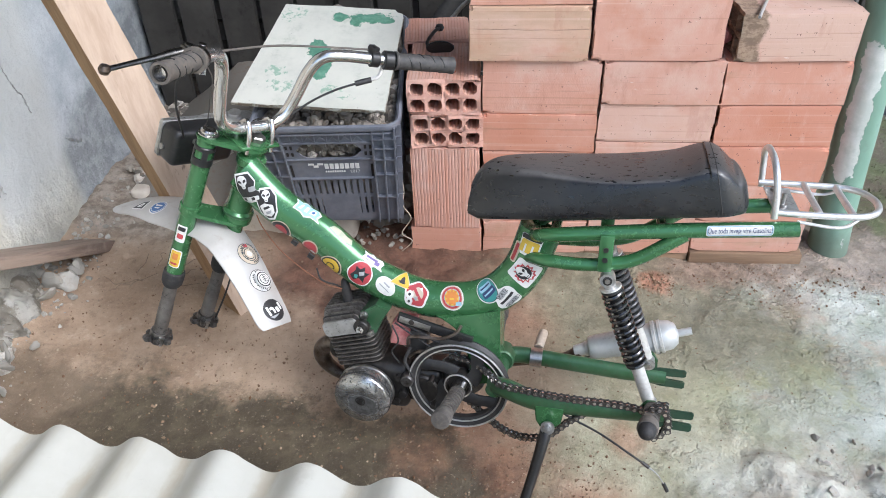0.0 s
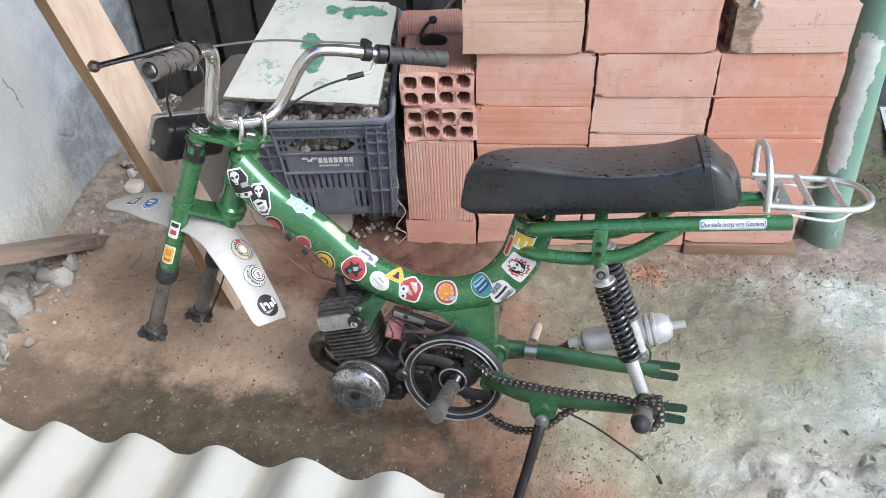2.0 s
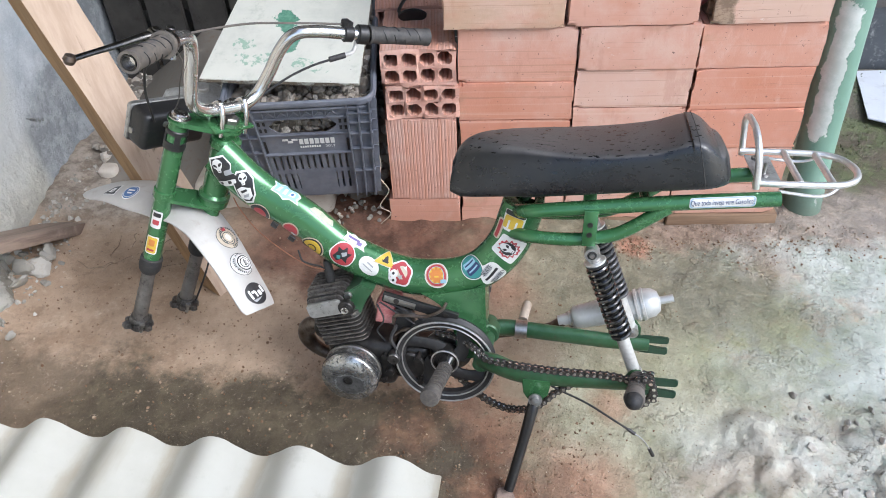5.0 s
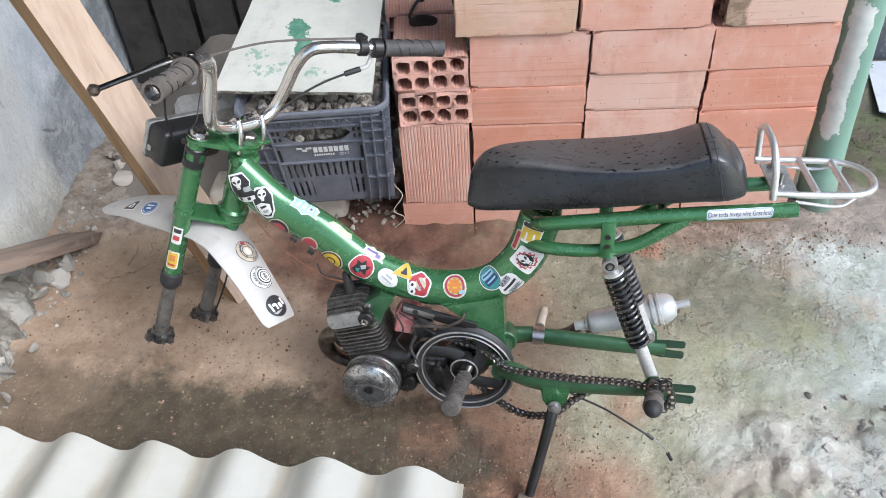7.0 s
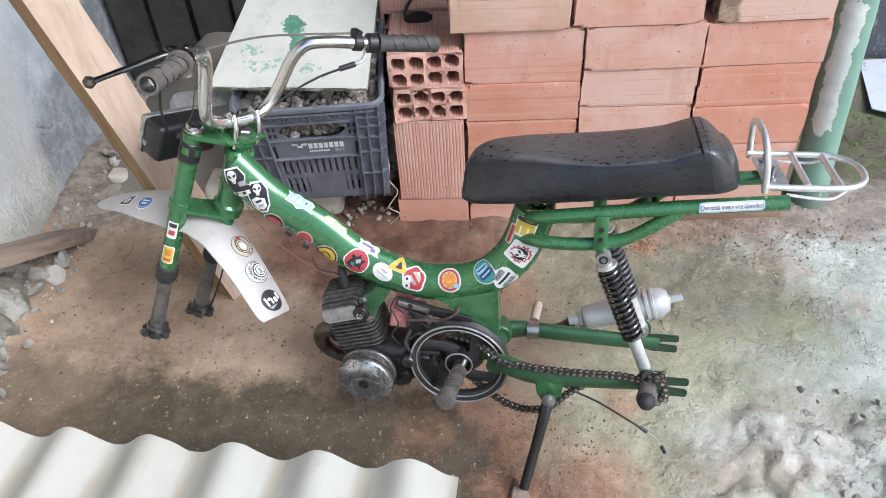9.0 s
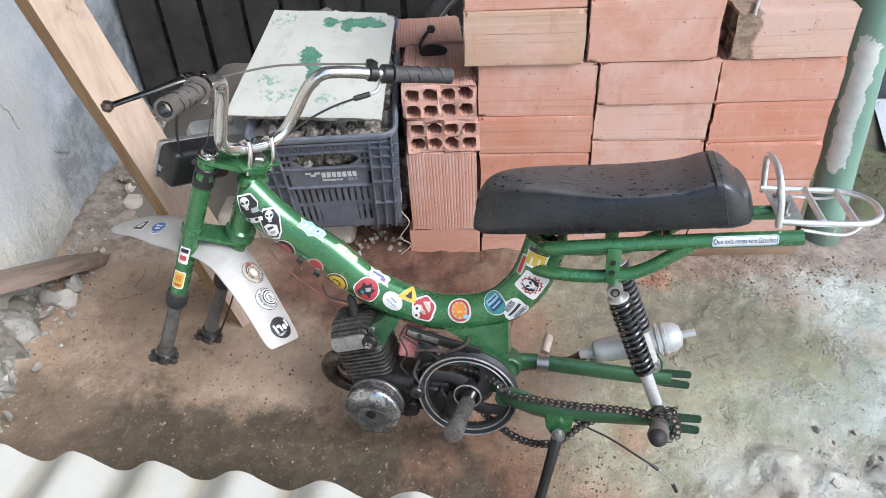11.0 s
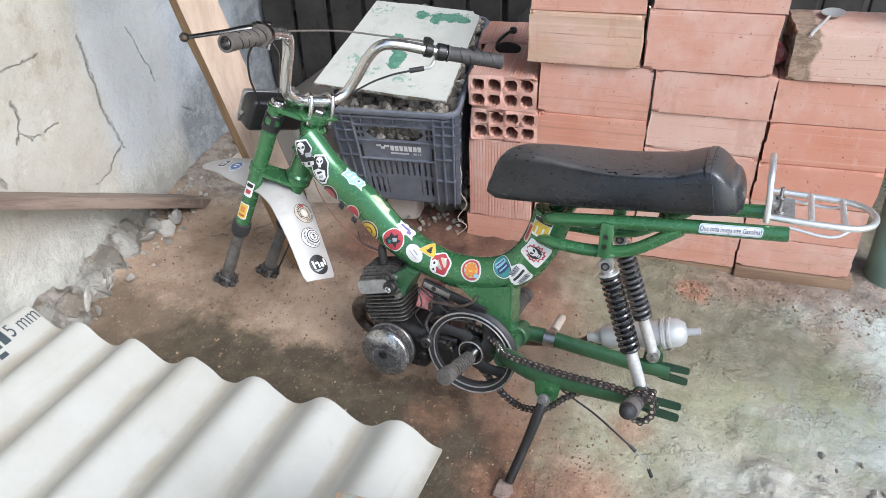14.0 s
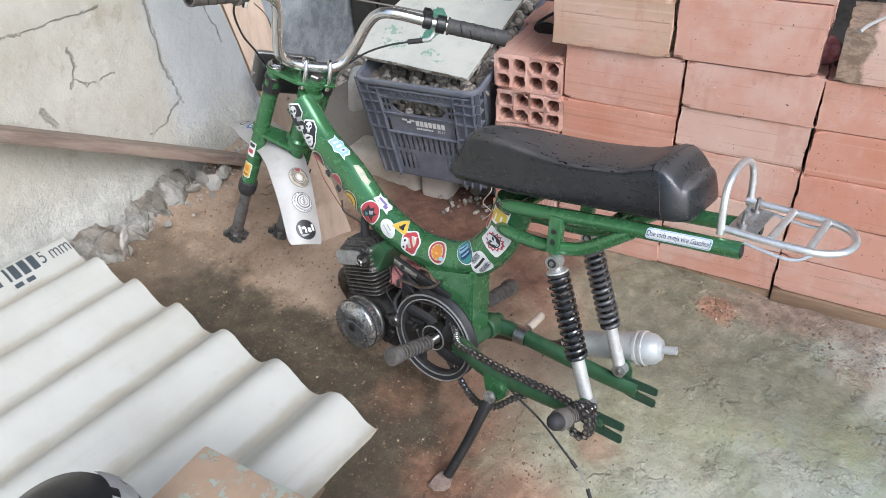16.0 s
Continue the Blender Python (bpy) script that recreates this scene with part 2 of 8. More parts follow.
def brick_material(name, ribs=False, sooty=False, tones=PINK_CLAY, streak=0.55, smeared=False):
    g = Graph(name)
    info = g.node("ShaderNodeObjectInfo").outputs["Random"]
    tone = g.ramp(info, [(k / (len(tones) - 1), c) for k, c in enumerate(tones)])
    if ribs:
        tone = g.mix(0.5, tone, (0.6, 0.34, 0.27))
    off = g.node("ShaderNodeVectorMath")
    off.operation = "ADD"
    g.put(off.inputs[0], g.co)
    cmb = g.node("ShaderNodeCombineXYZ", X=g.math("MULTIPLY", info, 37.0), Y=g.math("MULTIPLY", info, 11.0), Z=info)
    g.put(off.inputs[1], cmb.outputs[0])
    co = off.outputs[0]
    blot = g.noise(7, 6, 0.65, co)
    col = g.mix(g.math("MULTIPLY", g.band(blot, 0.45, 0.68), streak), tone, (0.68, 0.48, 0.4))
    deep = g.noise(5, 5, 0.6, co, (0.8, 1, 1.4))
    col = g.mix(g.math("MULTIPLY", g.band(deep, 0.52, 0.7), 0.45), col, (0.54, 0.2, 0.1))
    soot = g.noise(4.5, 6, 0.72, co, (0.5, 1, 1.6))
    col = g.mix(g.math("MULTIPLY", g.band(soot, 0.3 if sooty else 0.56, 0.52 if sooty else 0.72), 0.6 if sooty else 0.5), col, (0.47, 0.33, 0.21) if sooty else (0.42, 0.28, 0.16))
    # long drag lines of the die
    line = g.noise(60, 4, 0.6, co, (0.01, 1.6, 1.6))
    col = g.mix(g.math("MULTIPLY", g.band(line, 0.6, 0.68), 0.55 if sooty else 0.4), col, (0.34, 0.17, 0.09))
    col = g.mix(g.math("MULTIPLY", g.band(line, 0.42, 0.3), 0.4), col, (0.72, 0.5, 0.4))
    scr = g.noise(26, 5, 0.75, co, (0.05, 1.2, 2.4))
    col = g.mix(g.math("MULTIPLY", g.band(scr, 0.675, 0.7), 0.6), col, (0.16, 0.08, 0.055))
    zz = g.math("ADD", g.axis(2), g.math("MULTIPLY", g.math("SUBTRACT", g.noise(3, 3, 0.6, co), 0.5), 0.012))
    for zc in (0.034, 0.077):
        dz = g.math("ABSOLUTE", g.math("SUBTRACT", g.math("ADD", zz, g.math("MULTIPLY", info, 0.03)), zc))
        drag = g.math("MULTIPLY", g.band(dz, 0.0016, 0.0006), g.band(g.noise(5, 4, 0.7, co), 0.48, 0.62))
        col = g.mix(g.math("MULTIPLY", drag, 0.32), col, (0.24, 0.12, 0.08))
    chalk = g.noise(26, 5, 0.7, co, (0.5, 1.4, 1.4))
    col = g.mix(g.math("MULTIPLY", g.band(chalk, 0.67, 0.74), 0.7), col, (0.76, 0.66, 0.58))
    rub = g.noise(11, 6, 0.72, co, (1.6, 1, 0.5))
    col = g.mix(g.math("MULTIPLY", g.band(rub, 0.55, 0.66), 0.3), col, (0.44, 0.2, 0.13))
    col = g.mix(g.math("MULTIPLY", g.band(rub, 0.42, 0.3), 0.3), col, (0.7, 0.5, 0.42))
    pit = g.noise(95, 3, 0.7, co)
    col = g.mix(g.math("MULTIPLY", g.band(pit, 0.67, 0.7), 0.85), col, (0.13, 0.065, 0.045))
    nick = g.math("MULTIPLY", g.band(g.noise(48, 5, 0.75, co, (0.7, 1, 1)), 0.66, 0.685), g.band(g.noise(10, 3, 0.6, co), 0.5, 0.6))
    col = g.mix(g.math("MULTIPLY", nick, 0.8), col, (0.1, 0.055, 0.04))
    grit = g.noise(420, 3, 0.7)
    col = g.mix(0.13, col, (0.25, 0.24, 0.25))
    if smeared:
        # mud smeared over one end
        at = g.math("ADD", g.axis(0), g.math("MULTIPLY", g.math("SUBTRACT", g.noise(18, 5, 0.7, co), 0.5), 0.05))
        col = g.mix(g.math("MULTIPLY", g.band(at, -0.078, -0.088), 0.85), col, g.mix(g.band(g.noise(30, 5, 0.7, co, (1, 1, 2)), 0.4, 0.62), (0.14, 0.1, 0.065), (0.32, 0.24, 0.165)))
    n = g.bump(line, 0.35, 0.002)
    n = g.bump(g.math("SUBTRACT", 1.0, g.band(scr, 0.65, 0.69)), 0.6, 0.002, n)
    if ribs:
        side = g.node("ShaderNodeSeparateXYZ", Vector=g.t.nodes["Texture Coordinate"].outputs["Normal"]).outputs[0]
        side = g.math("SUBTRACT", 1.0, g.band(g.math("ABSOLUTE", side), 0.4, 0.6))
        w = g.node("ShaderNodeTexWave", Vector=co, Scale=36.0, Distortion=1.6, Detail=3.0)
        w.bands_direction = "Y"
        groove = g.math("MULTIPLY", g.band(w.outputs["Fac"], 0.4, 0.1), side)
        strip = g.noise(90, 3, 0.6, co, (0.01, 1.0, 1.0))
        col = g.mix(g.math("MULTIPLY", g.math("MULTIPLY", g.band(strip, 0.5, 0.6), side), 0.4), col, (0.6, 0.27, 0.17))
        col = g.mix(g.math("MULTIPLY", groove, 0.25), col, (0.36, 0.17, 0.11))
        n = g.bump(g.math("SUBTRACT", 1.0, groove), 0.55, 0.0025, n)
    n = g.bump(g.noise(35, 5, 0.7, co), 0.3, 0.004, n)
    n = g.bump(grit, 0.3, 0.0015, n)
    return g.end(col, 0.86, 0.0, n, 0.3)


BRICK_RIBBED = brick_material("ribbed_hollow_brick_clay", True)
BRICK = brick_material("hollow_brick_clay")
ORANGE_BRICK = brick_material("orange_hollow_brick_clay", tones=((0.57, 0.235, 0.145), (0.6, 0.265, 0.17), (0.56, 0.225, 0.14)), streak=0.25)
PALE_BRICK = brick_material("pale_hollow_brick_clay", tones=((0.66, 0.41, 0.32), (0.64, 0.43, 0.34), (0.66, 0.45, 0.33)), streak=0.7)
SMEARED_BRICK = brick_material("smeared_hollow_brick_clay", tones=((0.66, 0.44, 0.34), (0.64, 0.43, 0.33)), streak=0.5, smeared=True)
SOOTY = brick_material("sooty_hollow_brick_clay", False, True, tones=((0.64, 0.42, 0.31), (0.63, 0.4, 0.28)))


def ground_material():
    g = Graph("damp_earth_and_mossy_screed")
    x, y = g.axis(0), g.axis(1)
    warp = g.math("MULTIPLY", g.math("SUBTRACT", g.noise(2.6, 6, 0.65), 0.5), 0.9)
    xs = g.math("ADD", x, warp)
    speck = g.noise(95, 5, 0.75)
    blot = g.noise(7, 6, 0.7)
    mid = g.noise(21, 6, 0.7)
    fine = g.noise(330, 3, 0.7)

    def spot(cx, cy, r0, r1, shape=0.5, stretch=1.0):
        dx, dy = g.math("SUBTRACT", x, cx), g.math("MULTIPLY", g.math("SUBTRACT", y, cy), stretch)
        d = g.math("SQRT", g.math("ADD", g.math("MULTIPLY", dx, dx), g.math("MULTIPLY", dy, dy)))
        d = g.math("ADD", d, g.math("MULTIPLY", g.math("SUBTRACT", g.noise(9, 6, 0.75), 0.5), shape))
        return g.math("SUBTRACT", 1.0, g.band(d, r0, r1))

    earth = g.mix(g.band(blot, 0.3, 0.7), (0.25, 0.172, 0.112), (0.37, 0.272, 0.19))
    earth = g.mix(g.math("MULTIPLY", g.band(g.noise(3.3, 6, 0.7), 0.5, 0.7), 0.55), earth, (0.27, 0.2, 0.14))
    earth = g.mix(g.math("MULTIPLY", g.band(mid, 0.55, 0.72), 0.6), earth, (0.46, 0.36, 0.265))
    earth = g.mix(g.math("MULTIPLY", g.band(mid, 0.45, 0.3), 0.5), earth, (0.17, 0.115, 0.075))
    earth = g.mix(g.math("MULTIPLY", spot(-0.36, 1.5, 0.02, 0.34, 0.4), 0.55), earth, (0.48, 0.37, 0.265))
    # loose red earth along the brick stack
    red = g.math("ADD", y, g.math("MULTIPLY", g.math("SUBTRACT", g.noise(5, 6, 0.7), 0.5), 0.5))
    red = g.math("MULTIPLY", g.math("MULTIPLY", g.band(red, 1.53, 1.74), g.band(y, 2.9, 2.5)), g.math("MULTIPLY", g.band(x, -0.62, -0.4), g.math("SUBTRACT", 1.0, g.band(xs, 0.3, 0.6))))
    earth = g.mix(g.math("MULTIPLY", red, 0.95), earth, g.mix(g.band(mid, 0.35, 0.65), (0.078, 0.034, 0.02), (0.16, 0.075, 0.046)))
    # screed: grey-green, mossy, with worn brown and pale places
    screed = g.mix(g.band(g.noise(4.2, 6, 0.62), 0.35, 0.68), (0.305, 0.34, 0.275), (0.45, 0.48, 0.42))
    screed = g.mix(g.math("MULTIPLY", g.band(mid, 0.55, 0.72), 0.2), screed, (0.58, 0.57, 0.5))
    moss = g.band(g.noise(4.5, 6, 0.7), 0.47, 0.65)
    screed = g.mix(g.math("MULTIPLY", moss, 0.6), screed, (0.22, 0.25, 0.13))
    screed = g.mix(g.math("MULTIPLY", g.band(g.noise(3.7, 6, 0.75, stretch=(1, 1.3, 1)), 0.52, 0.64), 0.6), screed, (0.42, 0.31, 0.215))
    for cx, cy, r in ((0.64, 1.46, 0.16), (0.9, 1.52, 0.14), (0.42, 1.12, 0.1)):
        screed = g.mix(g.math("MULTIPLY", spot(cx, cy, 0.02, r), 0.5), screed, (0.31, 0.33, 0.1))
    pale = g.math("MULTIPLY", g.math("MULTIPLY", g.band(xs, 0.8, 1.2), g.band(xs, 3.2, 2.2)), g.band(g.noise(5, 6, 0.65), 0.4, 0.6))
    pale = g.math("ADD", pale, spot(0.75, 1.17, 0.05, 0.24, 0.6, 1.4), clamp=True)
    screed = g.mix(g.math("MULTIPLY", pale, 0.6), screed, (0.66, 0.67, 0.62))
    scratch = g.noise(26, 7, 0.8)
    screed = g.mix(g.math("MULTIPLY", g.band(scratch, 0.64, 0.7), 0.18), screed, (0.26, 0.24, 0.185))
    vein = g.band(g.math("ABSOLUTE", g.math("SUBTRACT", g.noise(8, 7, 0.72), 0.5)), 0.014, 0.002)
    vein = g.math("MULTIPLY", vein, g.band(g.noise(5.5, 4, 0.7, stretch=(-1, 1, 1)), 0.5, 0.6))
    screed = g.mix(g.math("MULTIPLY", vein, 0.2), screed, (0.2, 0.18, 0.13))
    wob = g.node("ShaderNodeTexNoise", Vector=g.co, Scale=9.0, Detail=5.0, Roughness=0.7)
    place = g.node("ShaderNodeMix")
    place.data_type = "VECTOR"
    place.inputs[0].default_value = 0.16
    g.put(place.inputs[4], g.co)
    g.put(place.inputs[5], wob.outputs["Color"])
    cell = g.node("ShaderNodeTexVoronoi", Vector=place.outputs[1], Scale=7.0)
    cell.feature = "DISTANCE_TO_EDGE"
    crack = g.math("MULTIPLY", g.math("SUBTRACT", 1.0, g.band(cell.outputs[0], 0.0, 0.02)), g.math("MULTIPLY", g.band(xs, 0.75, 1.0), g.band(g.noise(4.0, 3), 0.47, 0.56)))
    screed = g.mix(g.math("MULTIPLY", crack, 0.3), screed, (0.18, 0.16, 0.115))
    side = g.band(xs, 0.5, 0.95)
    olive = g.mix(g.band(g.noise(6, 6, 0.7), 0.35, 0.68), (0.225, 0.21, 0.135), (0.385, 0.37, 0.265))
    olive = g.mix(g.math("MULTIPLY", g.band(mid, 0.54, 0.7), 0.5), olive, (0.44, 0.39, 0.295))
    olive = g.mix(g.math("MULTIPLY", moss, 0.35), olive, (0.19, 0.19, 0.08))
    olive = g.mix(g.math("MULTIPLY", g.band(scratch, 0.56, 0.66), 0.5), olive, (0.14, 0.11, 0.07))
    earth = g.mix(g.band(xs, 0.05, 0.4), earth, olive)
    col = g.mix(side, earth, screed)
    # broken pale crust over the screed
    edge = g.math("ADD", g.math("MULTIPLY", g.math("SUBTRACT", x, 0.62), 0.3), g.math("SUBTRACT", 1.19, y))
    edge = g.math("ADD", edge, g.math("MULTIPLY", g.math("SUBTRACT", g.noise(7, 6, 0.7), 0.5), 0.22))
    crust = g.math("MULTIPLY", g.band(edge, -0.04, 0.09), g.band(g.math("ADD", x, g.math("MULTIPLY", g.math("SUBTRACT", blot, 0.5), 0.3)), 0.5, 0.6))
    crust = g.math("MULTIPLY", crust, g.band(y, 0.55, 0.75))
    plate = g.node("ShaderNodeTexVoronoi", Vector=place.outputs[1], Scale=11.0)
    plate.feature = "DISTANCE_TO_EDGE"
    gap = g.math("SUBTRACT", 1.0, g.band(plate.outputs[0], 0.004, 0.016))
    gap = g.math("MULTIPLY", gap, g.band(g.noise(6, 4, 0.7), 0.4, 0.55))
    chalky = g.mix(g.band(g.noise(6, 5, 0.65), 0.38, 0.62), (0.4, 0.34, 0.265), (0.5, 0.49, 0.43))
    chalky = g.mix(g.math("MULTIPLY", gap, 0.7), chalky, (0.17, 0.15, 0.11))
    col = g.mix(g.math("MULTIPLY", g.math("MULTIPLY", crust, g.band(g.noise(13, 6, 0.75), 0.36, 0.52)), 0.75), col, chalky)
    # dark green-brown strip before the stack
    strip = g.math("ADD", y, g.math("MULTIPLY", g.math("SUBTRACT", g.noise(6, 6, 0.7), 0.5), 0.4))
    strip = g.math("MULTIPLY", g.band(strip, 1.36, 1.62), g.math("MULTIPLY", g.band(x, 0.2, 0.42), g.band(xs, 1.08, 0.78)))
    col = g.mix(g.math("MULTIPLY", strip, 0.82), col, g.mix(g.band(mid, 0.38, 0.65), (0.095, 0.088, 0.054), (0.18, 0.165, 0.11)))
    # stains of crumbled clay
    for cx, cy, r0, r1, a in ((0.575, 1.79, 0.015, 0.06, 0.9), (0.44, 1.3, 0.0, 0.07, 0.5), (0.1, 1.27, 0.03, 0.16, 0.55), (0.34, 1.05, 0.03, 0.19, 0.75), (0.22, 1.62, 0.0, 0.14, 0.5), (0.93, 1.72, 0.0, 0.12, 0.35)):
        col = g.mix(g.math("MULTIPLY", spot(cx, cy, r0, r1, 0.16), a), col, g.mix(g.band(mid, 0.35, 0.65), (0.25, 0.115, 0.066), (0.38, 0.195, 0.12)))
    loose = g.math("ADD", y, g.math("MULTIPLY", g.math("SUBTRACT", g.noise(8, 6, 0.75), 0.5), 0.22))
    loose = g.math("MULTIPLY", g.math("MULTIPLY", g.band(loose, 1.76, 1.85), g.band(y, 2.5, 2.2)), g.math("MULTIPLY", g.band(x, 0.5, 0.7), g.band(x, 1.9, 1.4)))
    col = g.mix(g.math("MULTIPLY", loose, 0.75), col, g.mix(g.band(mid, 0.4, 0.65), (0.16, 0.105, 0.075), (0.33, 0.235, 0.18)))
    # corner by the wall: grey-brown soil, its colour darkened for the shade there
    corner = g.math("MULTIPLY", g.band(xs, -0.55, -0.75), g.band(y, 1.8, 1.95))
    col = g.mix(g.math("MULTIPLY", corner, 0.85), col, g.mix(g.band(mid, 0.4, 0.6), (0.15, 0.125, 0.1), (0.29, 0.255, 0.215)))
    # dark mossy soil outside, past the pole
    out_ = g.math("MULTIPLY", g.band(g.math("ADD", y, g.math("MULTIPLY", g.math("SUBTRACT", g.noise(8, 5, 0.7), 0.5), 0.2)), 2.0, 2.1), g.band(g.math("ADD", x, g.math("MULTIPLY", warp, 0.2)), 1.0, 1.12))
    col = g.mix(g.math("MULTIPLY", out_, 0.92), col, g.mix(g.band(g.noise(12, 5, 0.7), 0.42, 0.6), (0.1, 0.08, 0.052), (0.1, 0.12, 0.045)))
    # dark patch before the stacked sheets: damp earth plus soft shade painted in
    wet_shade = g.math("ADD", g.math("ADD", y, g.math("MULTIPLY", x, 0.16)), g.math("MULTIPLY", g.math("SUBTRACT", g.noise(4.6, 7, 0.75), 0.5), 0.46))
    wet_shade = g.math("MULTIPLY", g.math("SUBTRACT", 1.0, g.band(wet_shade, 1.23, 1.34)), g.math("ADD", 0.6, g.math("MULTIPLY", g.band(xs, -0.95, -0.6), 0.4)))
    wet_shade = g.math("MULTIPLY", wet_shade, g.math("MULTIPLY", g.band(y, 0.2, 0.6), g.band(x, -1.6, -1.2)))
    wet_shade = g.math("MULTIPLY", wet_shade, g.math("SUBTRACT", 1.0, g.band(g.math("ADD", g.math("ADD", x, g.math("MULTIPLY", warp, 0.35)), g.math("MULTIPLY", y, 0.8)), 1.04, 1.26)))
    col = g.mix(g.math("MULTIPLY", wet_shade, 0.94), col, g.mix(g.band(mid, 0.4, 0.65), (0.043, 0.034, 0.019), (0.08, 0.064, 0.036)))
    for cx, cy, r1, a in ((0.18, 1.19, 0.13, 0.6), (0.17, 1.06, 0.13, 0.65), (0.0, 1.2, 0.09, 0.4)):
        col = g.mix(g.math("MULTIPLY", spot(cx, cy, 0.01, r1, 0.26), a), col, g.mix(g.band(mid, 0.38, 0.65), (0.16, 0.07, 0.037), (0.31, 0.15, 0.085)))
    dry = g.math("SUBTRACT", 1.0, g.math("MULTIPLY", red, 0.75))
    col = g.mix(g.math("MULTIPLY", g.math("MULTIPLY", g.band(speck, 0.58, 0.68), 0.38), dry), col, (0.46, 0.38, 0.29))
    col = g.mix(g.math("MULTIPLY", g.band(speck, 0.42, 0.32), 0.5), col, (0.1, 0.08, 0.06))
    lime = g.noise(55, 4, 0.7)
    col = g.mix(g.math("MULTIPLY", g.math("MULTIPLY", g.band(lime, 0.72, 0.76), 0.7), dry), col, (0.66, 0.6, 0.52))
    crumb = g.noise(48, 8, 0.82)
    tone = g.ramp(crumb, [(0.3, 1.02), (0.44, 1.14), (0.58, 1.2), (0.74, 1.34)])
    col = g.mix(1.0, col, tone, "MULTIPLY")
    # short scars and hairline breaks in the skin of the floor
    bend = g.node("ShaderNodeTexNoise", Vector=place.outputs[1], Scale=13.0, Detail=3.0, Roughness=0.55).outputs["Fac"]
    scar = g.band(g.math("ABSOLUTE", g.math("SUBTRACT", bend, 0.5)), 0.011, 0.003)
    scar = g.math("MULTIPLY", scar, g.math("MULTIPLY", g.band(g.noise(9, 4, 0.7, stretch=(1, -1, 1)), 0.53, 0.6), g.band(xs, 0.2, 0.6)))
    col = g.mix(g.math("MULTIPLY", scar, 0.35), col, (0.14, 0.12, 0.085))
    lip = g.math("MULTIPLY", g.band(bend, 0.512, 0.5), g.band(g.noise(9, 4, 0.7, stretch=(1, -1, 1)), 0.53, 0.6))
    dent = g.math("MULTIPLY", g.band(g.noise(62, 4, 0.7, stretch=(1, 1, 3)), 0.645, 0.675), g.band(blot, 0.42, 0.55))
    col = g.mix(g.math("MULTIPLY", dent, 0.3), col, (0.13, 0.105, 0.075))
    n = g.bump(speck, 0.85, 0.0035)
    n = g.bump(crumb, 0.7, 0.004, n)
    n = g.bump(g.math("SUBTRACT", g.math("MULTIPLY", lip, g.band(xs, 0.2, 0.6)), scar), 0.8, 0.005, n)
    n = g.bump(g.math("MULTIPLY", crust, g.math("SUBTRACT", 1.2, gap)), 0.9, 0.008, n)
    n = g.bump(g.math("SUBTRACT", 1.0, crack), 0.5, 0.005, n)
    n = g.bump(g.math("MULTIPLY", g.band(scratch, 0.7, 0.4), side), 0.6, 0.0035, n)
    n = g.bump(g.math("MULTIPLY", vein, side), 0.6, -0.005, n)
    n = g.bump(fine, 0.3, 0.001, n)
    n = g.bump(mid, 0.8, 0.01, n)
    rough = g.math("SUBTRACT", g.math("SUBTRACT", 0.86, g.math("MULTIPLY", wet_shade, 0.3)), g.math("MULTIPLY", strip, 0.15))
    rough = g.math("SUBTRACT", rough, g.math("MULTIPLY", side, g.math("ADD", 0.36, g.math("MULTIPLY", g.band(blot, 0.4, 0.6), 0.2))))
    return g.end(col, rough, 0.0, n, 0.6)


GROUND = ground_material()


CRACKS = [  # width, then places along the wall and up it
    (0.006, ((1.698, 0.66), (1.701, 0.535), (1.699, 0.437), (1.72, 0.363), (1.732, 0.293))), (0.0025, ((1.725, 0.31), (1.689, 0.288), (1.656, 0.252), (1.584, 0.249))),
    (0.0028, ((1.2, 0.675), (1.303, 0.66), (1.414, 0.662), (1.543, 0.664))), (0.0045, ((1.414, 0.589), (1.415, 0.548), (1.404, 0.503), (1.385, 0.485))),
    (0.0025, ((1.404, 0.503), (1.436, 0.47), (1.528, 0.473))), (0.011, ((1.281, 0.453), (1.302, 0.4))), (0.002, ((2.06, 0.29), (2.13, 0.245))), (0.0025, ((1.9, 0.62), (1.96, 0.42)))]


